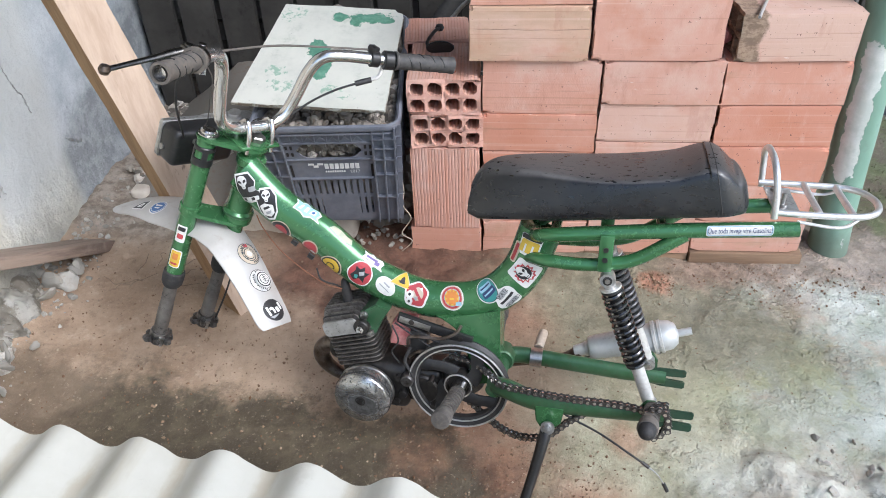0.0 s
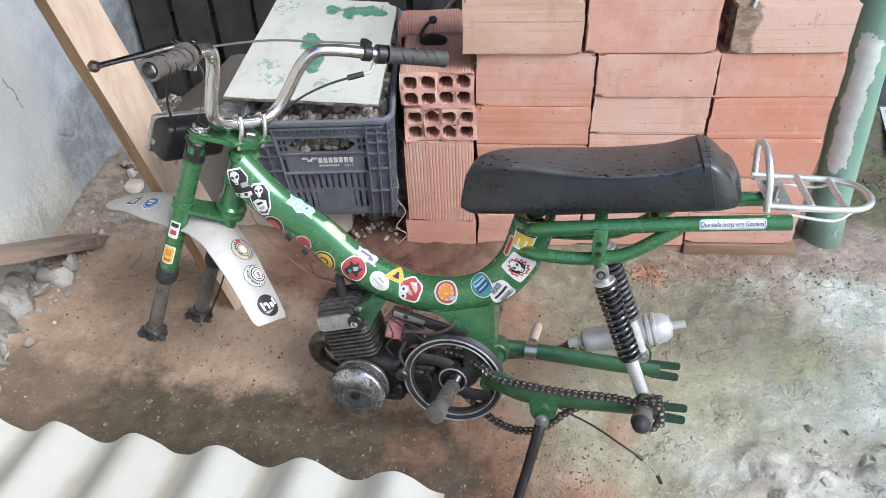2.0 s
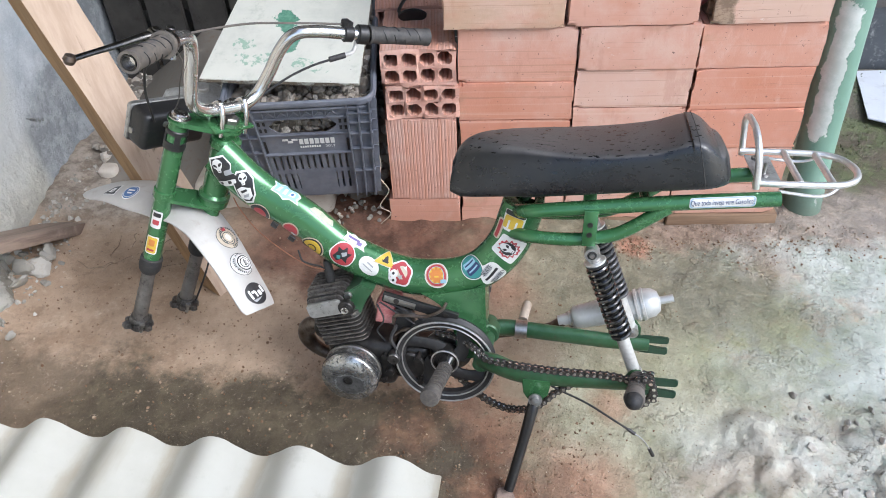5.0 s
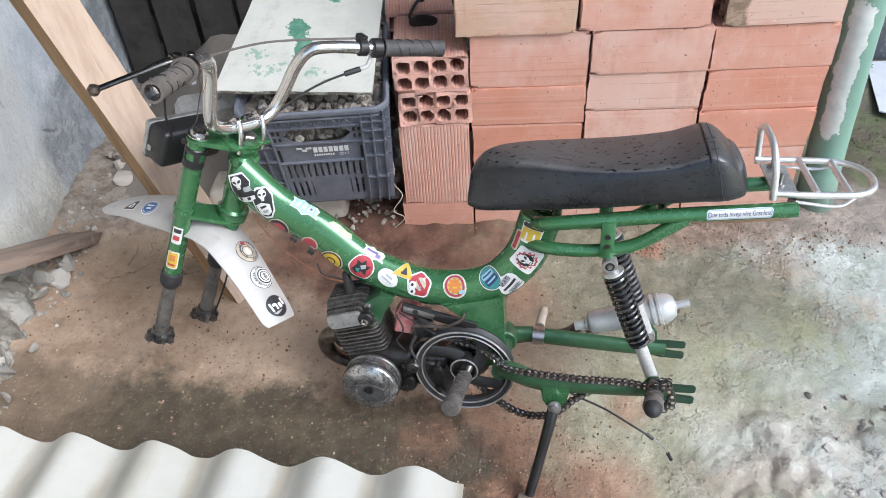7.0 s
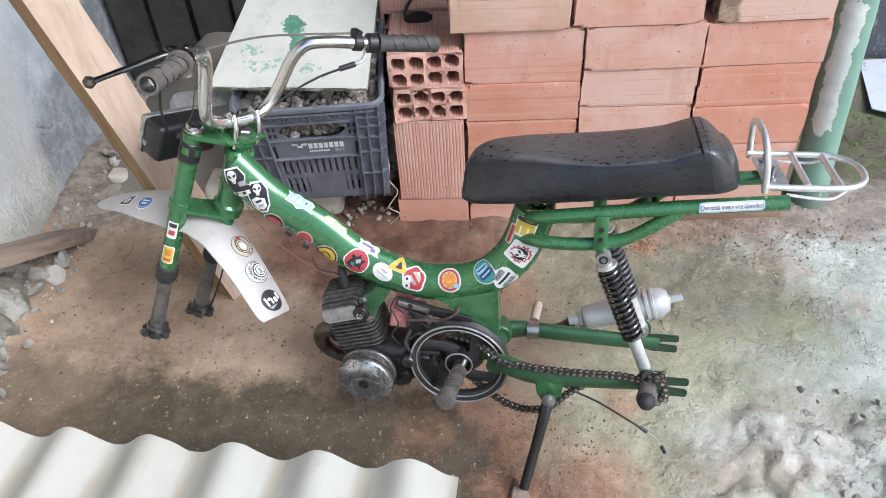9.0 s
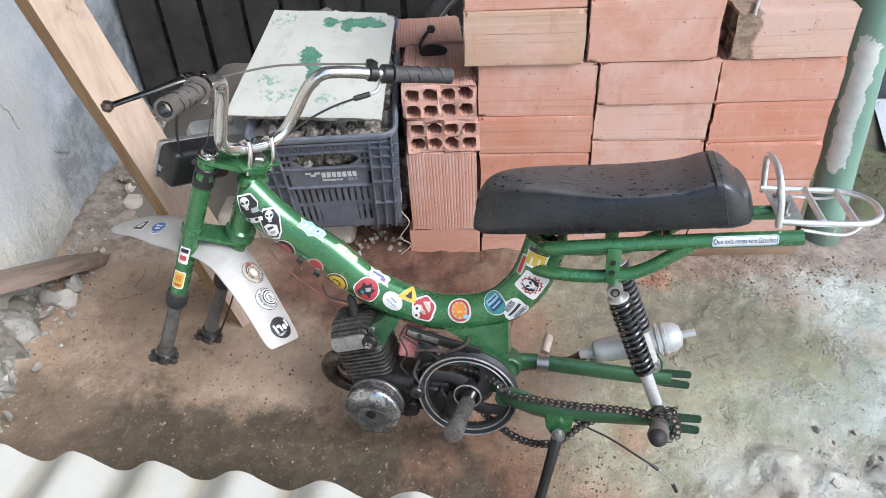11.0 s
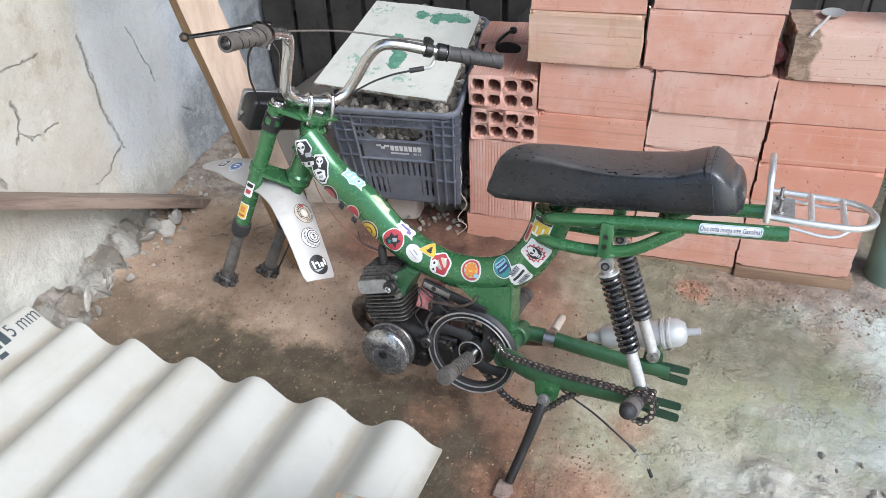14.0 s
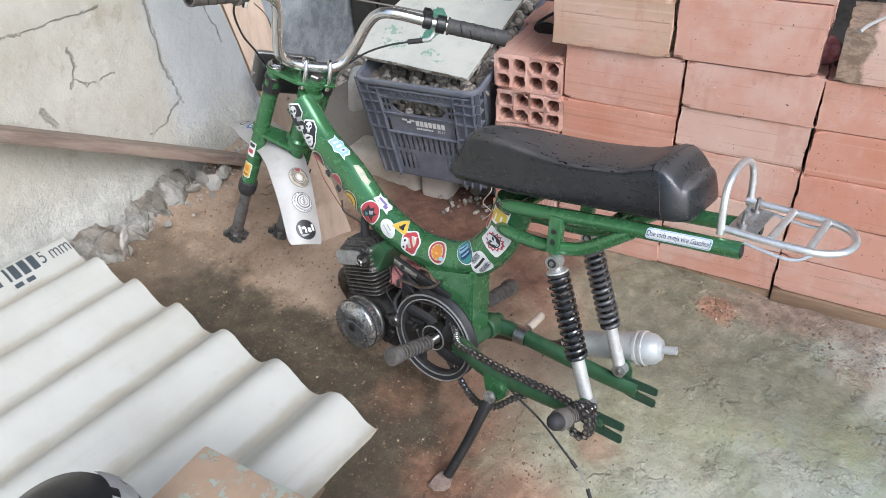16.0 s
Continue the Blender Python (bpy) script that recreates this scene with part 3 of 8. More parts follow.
def wall_material():
    g = Graph("cracked_limewashed_plaster")
    y, z = g.axis(1), g.axis(2)
    cream = g.mix(g.band(g.noise(3.2, 6, 0.7), 0.35, 0.68), (0.57, 0.55, 0.475), (0.48, 0.445, 0.365))
    cream = g.mix(g.math("MULTIPLY", g.band(g.noise(9, 6, 0.75), 0.52, 0.66), 0.65), cream, (0.4, 0.35, 0.265))
    cream = g.mix(g.math("MULTIPLY", g.band(g.noise(13, 6, 0.75), 0.56, 0.68), 0.5), cream, (0.66, 0.65, 0.6))
    smooth = g.mix(g.band(g.noise(2.3, 6, 0.65), 0.35, 0.7), (0.6, 0.62, 0.61), (0.53, 0.54, 0.52))
    part_at = g.math("ADD", y, g.math("MULTIPLY", g.math("SUBTRACT", g.noise(4, 6, 0.7), 0.5), 0.14))
    base = g.mix(g.band(part_at, 1.66, 1.74), cream, smooth)
    # lower skirt: rough cement, cream and grey
    low = g.math("ADD", z, g.math("MULTIPLY", g.math("SUBTRACT", g.noise(4, 6, 0.7), 0.5), 0.25))
    low = g.math("SUBTRACT", 1.0, g.band(low, 0.13, 0.3))
    cem = g.mix(g.band(g.noise(12, 6, 0.75), 0.4, 0.62), (0.43, 0.42, 0.37), (0.55, 0.54, 0.475))
    cem = g.mix(g.math("MULTIPLY", g.band(g.noise(30, 5, 0.75), 0.6, 0.69), 0.5), cem, (0.29, 0.255, 0.2))
    base = g.mix(low, base, cem)
    # bluish grey towards the corner
    far = g.math("ADD", y, g.math("MULTIPLY", z, -0.12))
    far = g.math("ADD", far, g.math("MULTIPLY", g.math("SUBTRACT", g.noise(2.5, 5, 0.7), 0.5), 0.16))
    far = g.band(far, 1.95, 2.05)
    grey = g.mix(g.band(g.noise(5, 7, 0.75), 0.36, 0.64), (0.4, 0.44, 0.47), (0.57, 0.6, 0.62))
    # darker mottled grey low down, with a ragged upper edge
    damp = g.math("ADD", g.math("ADD", z, g.math("MULTIPLY", y, -0.35)), g.math("MULTIPLY", g.math("SUBTRACT", g.noise(5, 6, 0.72), 0.5), 0.3))
    grey = g.mix(g.math("MULTIPLY", g.band(damp, -0.34, -0.46), 0.75), grey, g.mix(g.band(g.noise(16, 6, 0.75), 0.42, 0.6), (0.16, 0.17, 0.175), (0.31, 0.32, 0.325)))
    base = g.mix(far, base, grey)
    # cracks: broken lines that wander
    wy = g.math("ADD", y, g.math("MULTIPLY", g.math("SUBTRACT", g.noise(22, 5, 0.75), 0.5), 0.05))
    wz = g.math("ADD", z, g.math("MULTIPLY", g.math("SUBTRACT", g.noise(19, 5, 0.75, stretch=(1, -1, 1)), 0.5), 0.05))
    crack = None
    for width, line in CRACKS:
        for (ay, az), (by, bz) in zip(line, line[1:]):
            dy, dz = by - ay, bz - az
            k = g.math("ADD", g.math("MULTIPLY", g.math("SUBTRACT", wy, ay), dy), g.math("MULTIPLY", g.math("SUBTRACT", wz, az), dz))
            k = g.math("DIVIDE", k, dy * dy + dz * dz, clamp=True)
            ey = g.math("SUBTRACT", g.math("SUBTRACT", wy, ay), g.math("MULTIPLY", k, dy))
            ez = g.math("SUBTRACT", g.math("SUBTRACT", wz, az), g.math("MULTIPLY", k, dz))
            d = g.math("SQRT", g.math("ADD", g.math("MULTIPLY", ey, ey), g.math("MULTIPLY", ez, ez)))
            d = g.math("SUBTRACT", 1.0, g.band(d, width * 0.2, width * 1.1))
            crack = g.math("MAXIMUM", crack, d) if crack else d
    crack = g.math("MULTIPLY", crack, g.band(g.noise(28, 5, 0.75), 0.36, 0.5))
    base = g.mix(g.math("MULTIPLY", crack, 0.5), base, (0.2, 0.18, 0.145))
    pits = g.noise(34, 4, 0.7)
    base = g.mix(g.math("MULTIPLY", g.band(pits, 0.7, 0.74), 0.6), base, (0.22, 0.19, 0.15))
    fine = g.noise(260, 4, 0.7)
    n = g.bump(fine, 0.25, 0.002)
    n = g.bump(g.noise(14, 6, 0.7), 0.6, 0.014, n)
    n = g.bump(g.math("MULTIPLY", g.noise(20, 6, 0.7), low), 0.8, 0.02, n)
    n = g.bump(g.math("SUBTRACT", 1.0, crack), 0.9, 0.008, n)
    return g.end(base, 0.9, 0.0, n, 0.3)


WALL = wall_material()


def fillet_material():
    g = Graph("broken_cement_fillet")
    col = g.mix(g.band(g.noise(14, 6, 0.75), 0.42, 0.56), (0.36, 0.33, 0.275), (0.62, 0.6, 0.54))
    col = g.mix(g.math("MULTIPLY", g.band(g.noise(5, 5, 0.7), 0.52, 0.66), 0.5), col, (0.4, 0.32, 0.24))
    lay = g.noise(24, 6, 0.72, stretch=(1.6, 0.22, 1.6))
    col = g.mix(g.math("MULTIPLY", g.band(lay, 0.62, 0.7), 0.6), col, (0.22, 0.185, 0.14))
    pits = g.noise(60, 5, 0.75)
    col = g.mix(g.math("MULTIPLY", g.band(pits, 0.62, 0.7), 0.55), col, (0.25, 0.21, 0.16))
    n = g.bump(g.math("SUBTRACT", 1.0, g.band(lay, 0.52, 0.7)), 0.7, 0.008)
    n = g.bump(pits, 0.5, 0.004, n)
    n = g.bump(g.noise(260, 4, 0.7), 0.25, 0.001, n)
    return g.end(col, 0.9, 0.0, n, 0.3)


FILLET = fillet_material()


def wood_material(name, c1, c2, stretch, dirt=(0.2, 0.12, 0.06), dirt_amount=0.3, rough=0.75):
    g = Graph(name)
    grain = g.noise(30, 6, 0.7, stretch=stretch)
    col = g.mix(g.band(grain, 0.38, 0.66), c1, c2)
    blot = g.noise(6, 5, 0.7)
    col = g.mix(g.math("MULTIPLY", g.band(blot, 0.5, 0.75), dirt_amount), col, dirt)
    knot = g.noise(17, 4, 0.7, stretch=(1.0, 1.0, 0.6))
    col = g.mix(g.math("MULTIPLY", g.band(knot, 0.66, 0.72), 0.8), col, tuple(0.3 * q for q in c2))
    scuff = g.noise(55, 6, 0.8, stretch=stretch)
    col = g.mix(g.math("MULTIPLY", g.band(scuff, 0.6, 0.68), 0.45), col, tuple(0.5 * q for q in c2))
    n = g.bump(grain, 0.35, 0.002)
    n = g.bump(g.noise(300, 3), 0.2, 0.001, n)
    return g.end(col, rough, 0.0, n, 0.3)


PINE = wood_material("raw_pine", (0.5, 0.385, 0.295), (0.41, 0.305, 0.225), (1, 1, 0.06), (0.29, 0.21, 0.155), 0.9)
DARK_PLANK = wood_material("dark_weathered_plank", (0.32, 0.245, 0.195), (0.17, 0.125, 0.1), (1, 1, 0.1), (0.42, 0.36, 0.3), 0.75, 0.55)
PINE_DARK = wood_material("darker_pine_sides", (0.34, 0.22, 0.12), (0.24, 0.15, 0.08), (1, 1, 0.06))
OLD_WOOD = wood_material("weathered_plank", (0.27, 0.2, 0.14), (0.18, 0.125, 0.085), (1, 0.08, 1), (0.42, 0.34, 0.24), 0.55)
RED_PLANK = wood_material("earth_stained_plank", (0.27, 0.18, 0.115), (0.165, 0.105, 0.066), (0.06, 1, 1), (0.1, 0.062, 0.04), 0.6)


def peeling_material(name, top, under, patch_scale, seed, wearlo=0.54, stretch=(1, 1, 1), flecks=1.0):
    g = Graph(name)
    co = g.node("ShaderNodeMapping", Vector=g.co)
    co.inputs["Location"].default_value = (seed, seed * 0.7, seed * 1.3)
    co.inputs["Scale"].default_value = stretch
    p = g.noise(patch_scale, 6, 0.62, co.outputs[0])
    mask = g.band(p, wearlo, wearlo + 0.015)
    fleck = g.band(g.noise(34, 6, 0.75, co.outputs[0]), flecks, flecks + 0.02)
    mask = g.math("MAXIMUM", mask, g.math("MULTIPLY", fleck, g.band(g.noise(6, 4, 0.7), 0.48, 0.6)))
    topc = g.mix(g.band(g.noise(8, 5, 0.7), 0.4, 0.7), top, tuple(0.82 * q for q in top))
    topc = g.mix(g.math("MULTIPLY", g.band(g.noise(48, 6, 0.8), 0.6, 0.68), 0.6), topc, (0.28, 0.27, 0.22))
    col = g.mix(mask, topc, under)
    col = g.mix(g.math("MULTIPLY", g.band(g.noise(22, 6, 0.75), 0.6, 0.7), 0.5), col, (0.34, 0.36, 0.3))
    n = g.bump(g.math("SUBTRACT", 1.0, mask), 0.6, 0.0015)
    n = g.bump(g.noise(200, 4, 0.7), 0.25, 0.001, n)
    return g.end(col, 0.6, 0.0, n, 0.4)




def board_material():
    """White paint flaked off in patches to an older green coat, with scuffs down to the wood."""
    g = Graph("white_painted_board")
    x, y = g.axis(0), g.axis(1)
    wob = g.math("SUBTRACT", g.noise(34, 6, 0.75), 0.5)

    def patch(cx, cy, rx, ry, edge=1.0):
        dx, dy = g.math("DIVIDE", g.math("SUBTRACT", x, cx), rx), g.math("DIVIDE", g.math("SUBTRACT", y, cy), ry)
        d = g.math("SQRT", g.math("ADD", g.math("MULTIPLY", dx, dx), g.math("MULTIPLY", dy, dy)))
        return g.band(g.math("ADD", d, g.math("MULTIPLY", wob, 2.4 * edge)), 1.0, 0.93)

    white = g.mix(g.band(g.noise(7, 5, 0.7), 0.4, 0.7), (0.56, 0.56, 0.5), (0.46, 0.47, 0.42))
    white = g.mix(g.math("MULTIPLY", g.band(g.noise(14, 6, 0.75), 0.55, 0.68), 0.45), white, (0.37, 0.4, 0.34))
    green = g.mix(g.band(g.noise(45, 6, 0.75), 0.4, 0.65), (0.075, 0.2, 0.135), (0.15, 0.31, 0.225))
    mask = None
    for cx, cy, rx, ry in ((0.31, 0.335, 0.055, 0.022), (0.275, 0.33, 0.03, 0.026), (0.222, 0.335, 0.022, 0.018), (0.182, 0.205, 0.032, 0.036), (0.205, 0.135, 0.024, 0.038), (0.352, 0.328, 0.02, 0.012)):
        m = patch(cx, cy, rx, ry)
        mask = g.math("MAXIMUM", mask, m) if mask else m
    fleck = None
    for cx, cy, rx, ry in ((0.11, 0.07, 0.034, 0.022), (0.158, 0.075, 0.026, 0.018), (0.09, 0.12, 0.03, 0.02), (0.24, 0.06, 0.03, 0.016), (0.29, 0.04, 0.03, 0.012), (0.09, 0.34, 0.035, 0.03)):
        m = patch(cx, cy, rx, ry, 1.1)
        fleck = g.math("MAXIMUM", fleck, m) if fleck else m
    fleck = g.math("MULTIPLY", fleck, g.band(g.noise(60, 5, 0.75), 0.5, 0.56))
    col = g.mix(g.math("MULTIPLY", fleck, 0.8), white, (0.2, 0.34, 0.25))
    col = g.mix(mask, col, green)
    chip = g.math("MULTIPLY", g.band(g.noise(75, 6, 0.8), 0.64, 0.67), g.band(g.noise(9, 4, 0.7), 0.42, 0.55))
    col = g.mix(g.math("MULTIPLY", chip, 0.85), col, (0.12, 0.115, 0.09))
    side = g.node("ShaderNodeSeparateXYZ", Vector=g.t.nodes["Texture Coordinate"].outputs["Normal"]).outputs[2]
    col = g.mix(g.math("MULTIPLY", g.band(side, 0.7, 0.3), g.band(g.noise(40, 4, 0.7), 0.35, 0.55)), col, (0.2, 0.165, 0.12))
    n = g.bump(g.math("SUBTRACT", 1.0, g.math("MAXIMUM", mask, chip)), 0.6, 0.0015)
    n = g.bump(g.noise(200, 4, 0.7), 0.25, 0.001, n)
    return g.end(col, 0.58, 0.0, n, 0.4)


BOARD = board_material()


def pole_material():
    g = Graph("green_painted_pole")
    x, y, z = g.axis(0), g.axis(1), g.axis(2)
    green = g.mix(g.band(g.noise(5, 6, 0.7, stretch=(1, 1, 0.3)), 0.35, 0.7), (0.17, 0.29, 0.22), (0.24, 0.37, 0.295))
    green = g.mix(g.math("MULTIPLY", g.band(g.noise(14, 6, 0.75), 0.56, 0.68), 0.5), green, (0.16, 0.24, 0.19))
    # a long strip where the paint has peeled to a pale ground
    across = g.math("SUBTRACT", g.math("MULTIPLY", x, 0.88), g.math("MULTIPLY", y, 0.47))
    across = g.math("ADD", g.math("ADD", across, 0.001), g.math("MULTIPLY", g.math("SUBTRACT", z, 0.4), -0.03))
    across = g.math("ADD", across, g.math("MULTIPLY", g.math("SUBTRACT", g.noise(13, 6, 0.72), 0.5), 0.05))
    strip = g.band(g.math("ABSOLUTE", across), 0.0255, 0.0235)
    ends = g.math("ADD", z, g.math("MULTIPLY", g.math("SUBTRACT", g.noise(20, 5, 0.7), 0.5), 0.16))
    strip = g.math("MULTIPLY", strip, g.math("MULTIPLY", g.band(ends, 0.26, 0.27), g.band(ends, 0.63, 0.62)))
    spots = g.band(g.noise(11, 6, 0.65, stretch=(1, 1, 0.35)), 0.63, 0.645)
    mask = g.math("MAXIMUM", strip, spots)
    pale = g.mix(g.band(g.noise(18, 6, 0.75), 0.4, 0.65), (0.56, 0.6, 0.55), (0.68, 0.7, 0.66))
    col = g.mix(mask, green, pale)
    low = g.math("ADD", z, g.math("MULTIPLY", g.math("SUBTRACT", g.noise(9, 5, 0.7), 0.5), 0.12))
    col = g.mix(g.math("MULTIPLY", g.band(low, 0.12, 0.02), 0.7), col, (0.1, 0.12, 0.09))
    n = g.bump(g.math("SUBTRACT", 1.0, mask), 0.6, 0.0015)
    n = g.bump(g.noise(160, 4, 0.7), 0.25, 0.001, n)
    return g.end(col, 0.5, 0.0, n, 0.45)


POLE = pole_material()
BLOCK_TOP = peeling_material("painted_scrap_wood", (0.4, 0.285, 0.195), (0.34, 0.37, 0.31), 26.0, 1.7, 0.57, flecks=0.55)


def sheet_material():
    g = Graph("fibre_cement")
    x = g.axis(0)
    col = g.mix(g.band(g.noise(3, 6, 0.65), 0.35, 0.7), (0.485, 0.48, 0.43), (0.425, 0.415, 0.36))
    run = g.noise(16, 5, 0.7, stretch=(1.0, 0.12, 1.0))
    col = g.mix(g.math("MULTIPLY", g.band(run, 0.52, 0.75), 0.45), col, (0.38, 0.34, 0.26))
    # brown in the valleys: washed-in dirt together with their painted shade
    valley = g.math("COSINE", g.math("MULTIPLY", x, 2 * math.pi / 0.177))
    valley = g.band(g.math("ADD", valley, g.math("MULTIPLY", g.math("SUBTRACT", g.noise(9, 6, 0.7, stretch=(1, 0.5, 1)), 0.5), 1.2)), -0.68, -1.05)
    col = g.mix(g.math("MULTIPLY", valley, 0.55), col, (0.32, 0.27, 0.19))
    col = g.mix(g.math("MULTIPLY", g.band(g.noise(9, 6, 0.8), 0.55, 0.68), 0.35), col, (0.37, 0.355, 0.3))
    col = g.mix(g.math("MULTIPLY", g.band(g.noise(60, 6, 0.8), 0.64, 0.72), 0.35), col, (0.36, 0.33, 0.28))
    n = g.bump(g.noise(240, 4, 0.7), 0.2, 0.001)
    return g.end(col, 0.78, 0.0, n, 0.3)


SHEET = sheet_material()


def stone_material():
    g = Graph("crushed_stone")
    rnd = g.node("ShaderNodeNewGeometry").outputs["Random Per Island"]
    tone = g.ramp(rnd, [(0.0, (0.13, 0.115, 0.1)), (0.45, (0.26, 0.235, 0.2)), (0.75, (0.4, 0.36, 0.305)), (0.9, (0.52, 0.48, 0.42)), (1.0, (0.6, 0.57, 0.52))])
    col = g.mix(g.math("MULTIPLY", g.band(g.noise(60, 5, 0.7), 0.5, 0.7), 0.5), tone, (0.2, 0.13, 0.08))
    return g.end(col, 0.85, 0.0, g.bump(g.noise(250, 4, 0.7), 0.4, 0.002), 0.3)


STONE = stone_material()


def clod_material():
    g = Graph("earth_crumbs")
    rnd = g.node("ShaderNodeNewGeometry").outputs["Random Per Island"]
    tone = g.ramp(rnd, [(0.0, (0.17, 0.1, 0.06)), (0.6, (0.22, 0.145, 0.095)), (0.85, (0.3, 0.22, 0.15)), (1.0, (0.45, 0.37, 0.27))])
    return g.end(tone, 0.9, 0.0, g.bump(g.noise(300, 4, 0.7), 0.4, 0.002), 0.25)


CLOD = clod_material()


def rubble_material():
    g = Graph("lime_rubble")
    rnd = g.node("ShaderNodeNewGeometry").outputs["Random Per Island"]
    tone = g.ramp(rnd, [(0.0, (0.25, 0.235, 0.205)), (0.6, (0.38, 0.36, 0.315)), (1.0, (0.54, 0.51, 0.46))])
    col = g.mix(g.math("MULTIPLY", g.band(g.noise(25, 6, 0.75), 0.5, 0.7), 0.6), tone, (0.27, 0.21, 0.15))
    return g.end(col, 0.9, 0.0, g.bump(g.noise(90, 5, 0.75), 0.6, 0.006), 0.25)


RUBBLE = rubble_material()


# ---- building helpers ----
def finish(bm, name, mats):
    """A mesh from a bmesh: smooth, with sharp edges kept."""
    bmesh.ops.recalc_face_normals(bm, faces=bm.faces)
    for f in bm.faces:
        f.smooth = True
    for e in bm.edges:
        if len(e.link_faces) == 2 and e.calc_face_angle(0.0) > 0.65:
            e.smooth = False
    me = bpy.data.meshes.new(name)
    bm.to_mesh(me)
    bm.free()
    for m in mats if isinstance(mats, (list, tuple)) else [mats]:
        me.materials.append(m)
    return me


def part(name, bm, material, parent, label=""):
    ob = new(name, finish(bm, name, material))
    ob.parent = parent
    return tagged(ob, label)


def thing(name, bm, material, label, category, group="", kind="", at=None):
    ob = new(name, finish(bm, name, material))
    if at is not None:
        ob.matrix_world = at
    return tagged(ob, label, category, group, kind)


def holder(name, label, category, group="", kind="", at=None):
    ob = new(name)
    ob.empty_display_size = 0.05
    if at is not None:
        ob.matrix_world = at
    return tagged(ob, label, category, group, kind)


def add(bm, other, m=None, slot=0):
    """Joins another bmesh into bm."""
    if m is not None:
        other.transform(m)
    vs = [bm.verts.new(v.co) for v in other.verts]
    other.verts.index_update()
    for f in other.faces:
        try:
            nf = bm.faces.new([vs[v.index] for v in f.verts])
            nf.material_index = slot or f.material_index
        except ValueError:
            pass
    other.free()
    return bm


def curve_points(pts, n=8):
    """A smooth line through the points."""
    p = [Vector(q) for q in pts]
    q = [2 * p[0] - p[1], *p, 2 * p[-1] - p[-2]]
    out = []
    for i in range(1, len(q) - 2):
        a, b, c, d = q[i - 1], q[i], q[i + 1], q[i + 2]
        for k in range(n):
            t = k / n
            out.append(0.5 * (2 * b + (c - a) * t + (2 * a - 5 * b + 4 * c - d) * t * t + (3 * b - a - 3 * c + d) * t ** 3))
    out.append(p[-1])
    return out


def tube(pts, r, seg=12, n=0, flat=1.0, closed=False, caps=True, up=(0, 1, 0)):
    """A tube along points; r: one radius or one for each point; flat: the width along 'up' over the other."""
    path = curve_points(pts, n) if n else [Vector(q) for q in pts]
    if not isinstance(r, (int, float)):
        rr = [r[min(len(r) - 1, i * (len(r) - 1) // max(1, len(path) - 1))] + (r[min(len(r) - 1, i * (len(r) - 1) // max(1, len(path) - 1) + 1)] - r[min(len(r) - 1, i * (len(r) - 1) // max(1, len(path) - 1))]) * ((i * (len(r) - 1) / max(1, len(path) - 1)) % 1) for i in range(len(path))]
    else:
        rr = [r] * len(path)
    bm = bmesh.new()
    rings = []
    ref = Vector(up).normalized()
    for i, p in enumerate(path):
        a = path[i - 1] if i or closed else p
        b = path[(i + 1) % len(path)] if i < len(path) - 1 or closed else p
        t = (b - a).normalized()
        side = ref - t * ref.dot(t)
        if side.length < 1e-4:
            side = t.orthogonal()
        side.normalize()
        ref = side
        other = t.cross(side)
        rings.append([bm.verts.new(p + rr[i] * (flat * math.cos(2 * math.pi * k / seg) * side + math.sin(2 * math.pi * k / seg) * other)) for k in range(seg)])
    for i in range(len(rings) if closed else len(rings) - 1):
        a, b = rings[i], rings[(i + 1) % len(rings)]
        for k in range(seg):
            bm.faces.new((a[k], a[(k + 1) % seg], b[(k + 1) % seg], b[k]))
    if caps and not closed:
        bm.faces.new(rings[0][::-1])
        bm.faces.new(rings[-1])
    return bm


def box(lo, hi, bevel=0.0, segments=2, m=None):
    bm = bmesh.new()
    bmesh.ops.create_cube(bm, size=1.0)
    for v in bm.verts:
        v.co = Vector([lo[i] + (v.co[i] + 0.5) * (hi[i] - lo[i]) for i in range(3)])
    if bevel:
        bmesh.ops.bevel(bm, geom=bm.edges[:], offset=bevel, segments=segments, affect="EDGES", profile=0.5)
    if m is not None:
        bm.transform(m)
    return bm


def along(p0, p1):
    """A frame at p0 whose z axis points to p1."""
    p0, p1 = Vector(p0), Vector(p1)
    return Matrix.Translation(p0) @ (p1 - p0).to_track_quat("Z", "Y").to_matrix().to_4x4()


def lathe(profile, seg=28, m=None, close=True):
    """Turns (radius, height) pairs about z."""
    bm = bmesh.new()
    rings = []
    for r, h in profile:
        if r < 1e-6:
            rings.append([bm.verts.new((0, 0, h))])
        else:
            rings.append([bm.verts.new((r * math.cos(2 * math.pi * k / seg), r * math.sin(2 * math.pi * k / seg), h)) for k in range(seg)])
    for a, b in zip(rings, rings[1:]):
        for k in range(seg):
            j = (k + 1) % seg
            if len(a) == 1 and len(b) > 1:
                bm.faces.new((a[0], b[j], b[k]))
            elif len(b) == 1 and len(a) > 1:
                bm.faces.new((a[k], a[j], b[0]))
            elif len(a) > 1:
                bm.faces.new((a[k], a[j], b[j], b[k]))
    if close:
        for ring, flip in ((rings[0], True), (rings[-1], False)):
            if len(ring) > 1:
                bm.faces.new(ring[::-1] if flip else ring)
    if m is not None:
        bm.transform(m)
    return bm


def rod(p0, p1, r, seg=16, bevel=0.0, r1=None):
    h = (Vector(p1) - Vector(p0)).length
    r1 = r if r1 is None else r1
    b = bevel
    prof = [(r - b, 0), (r, b), (r1, h - b), (r1 - b, h)] if b else [(r, 0), (r1, h)]
    return lathe(prof, seg, along(p0, p1))


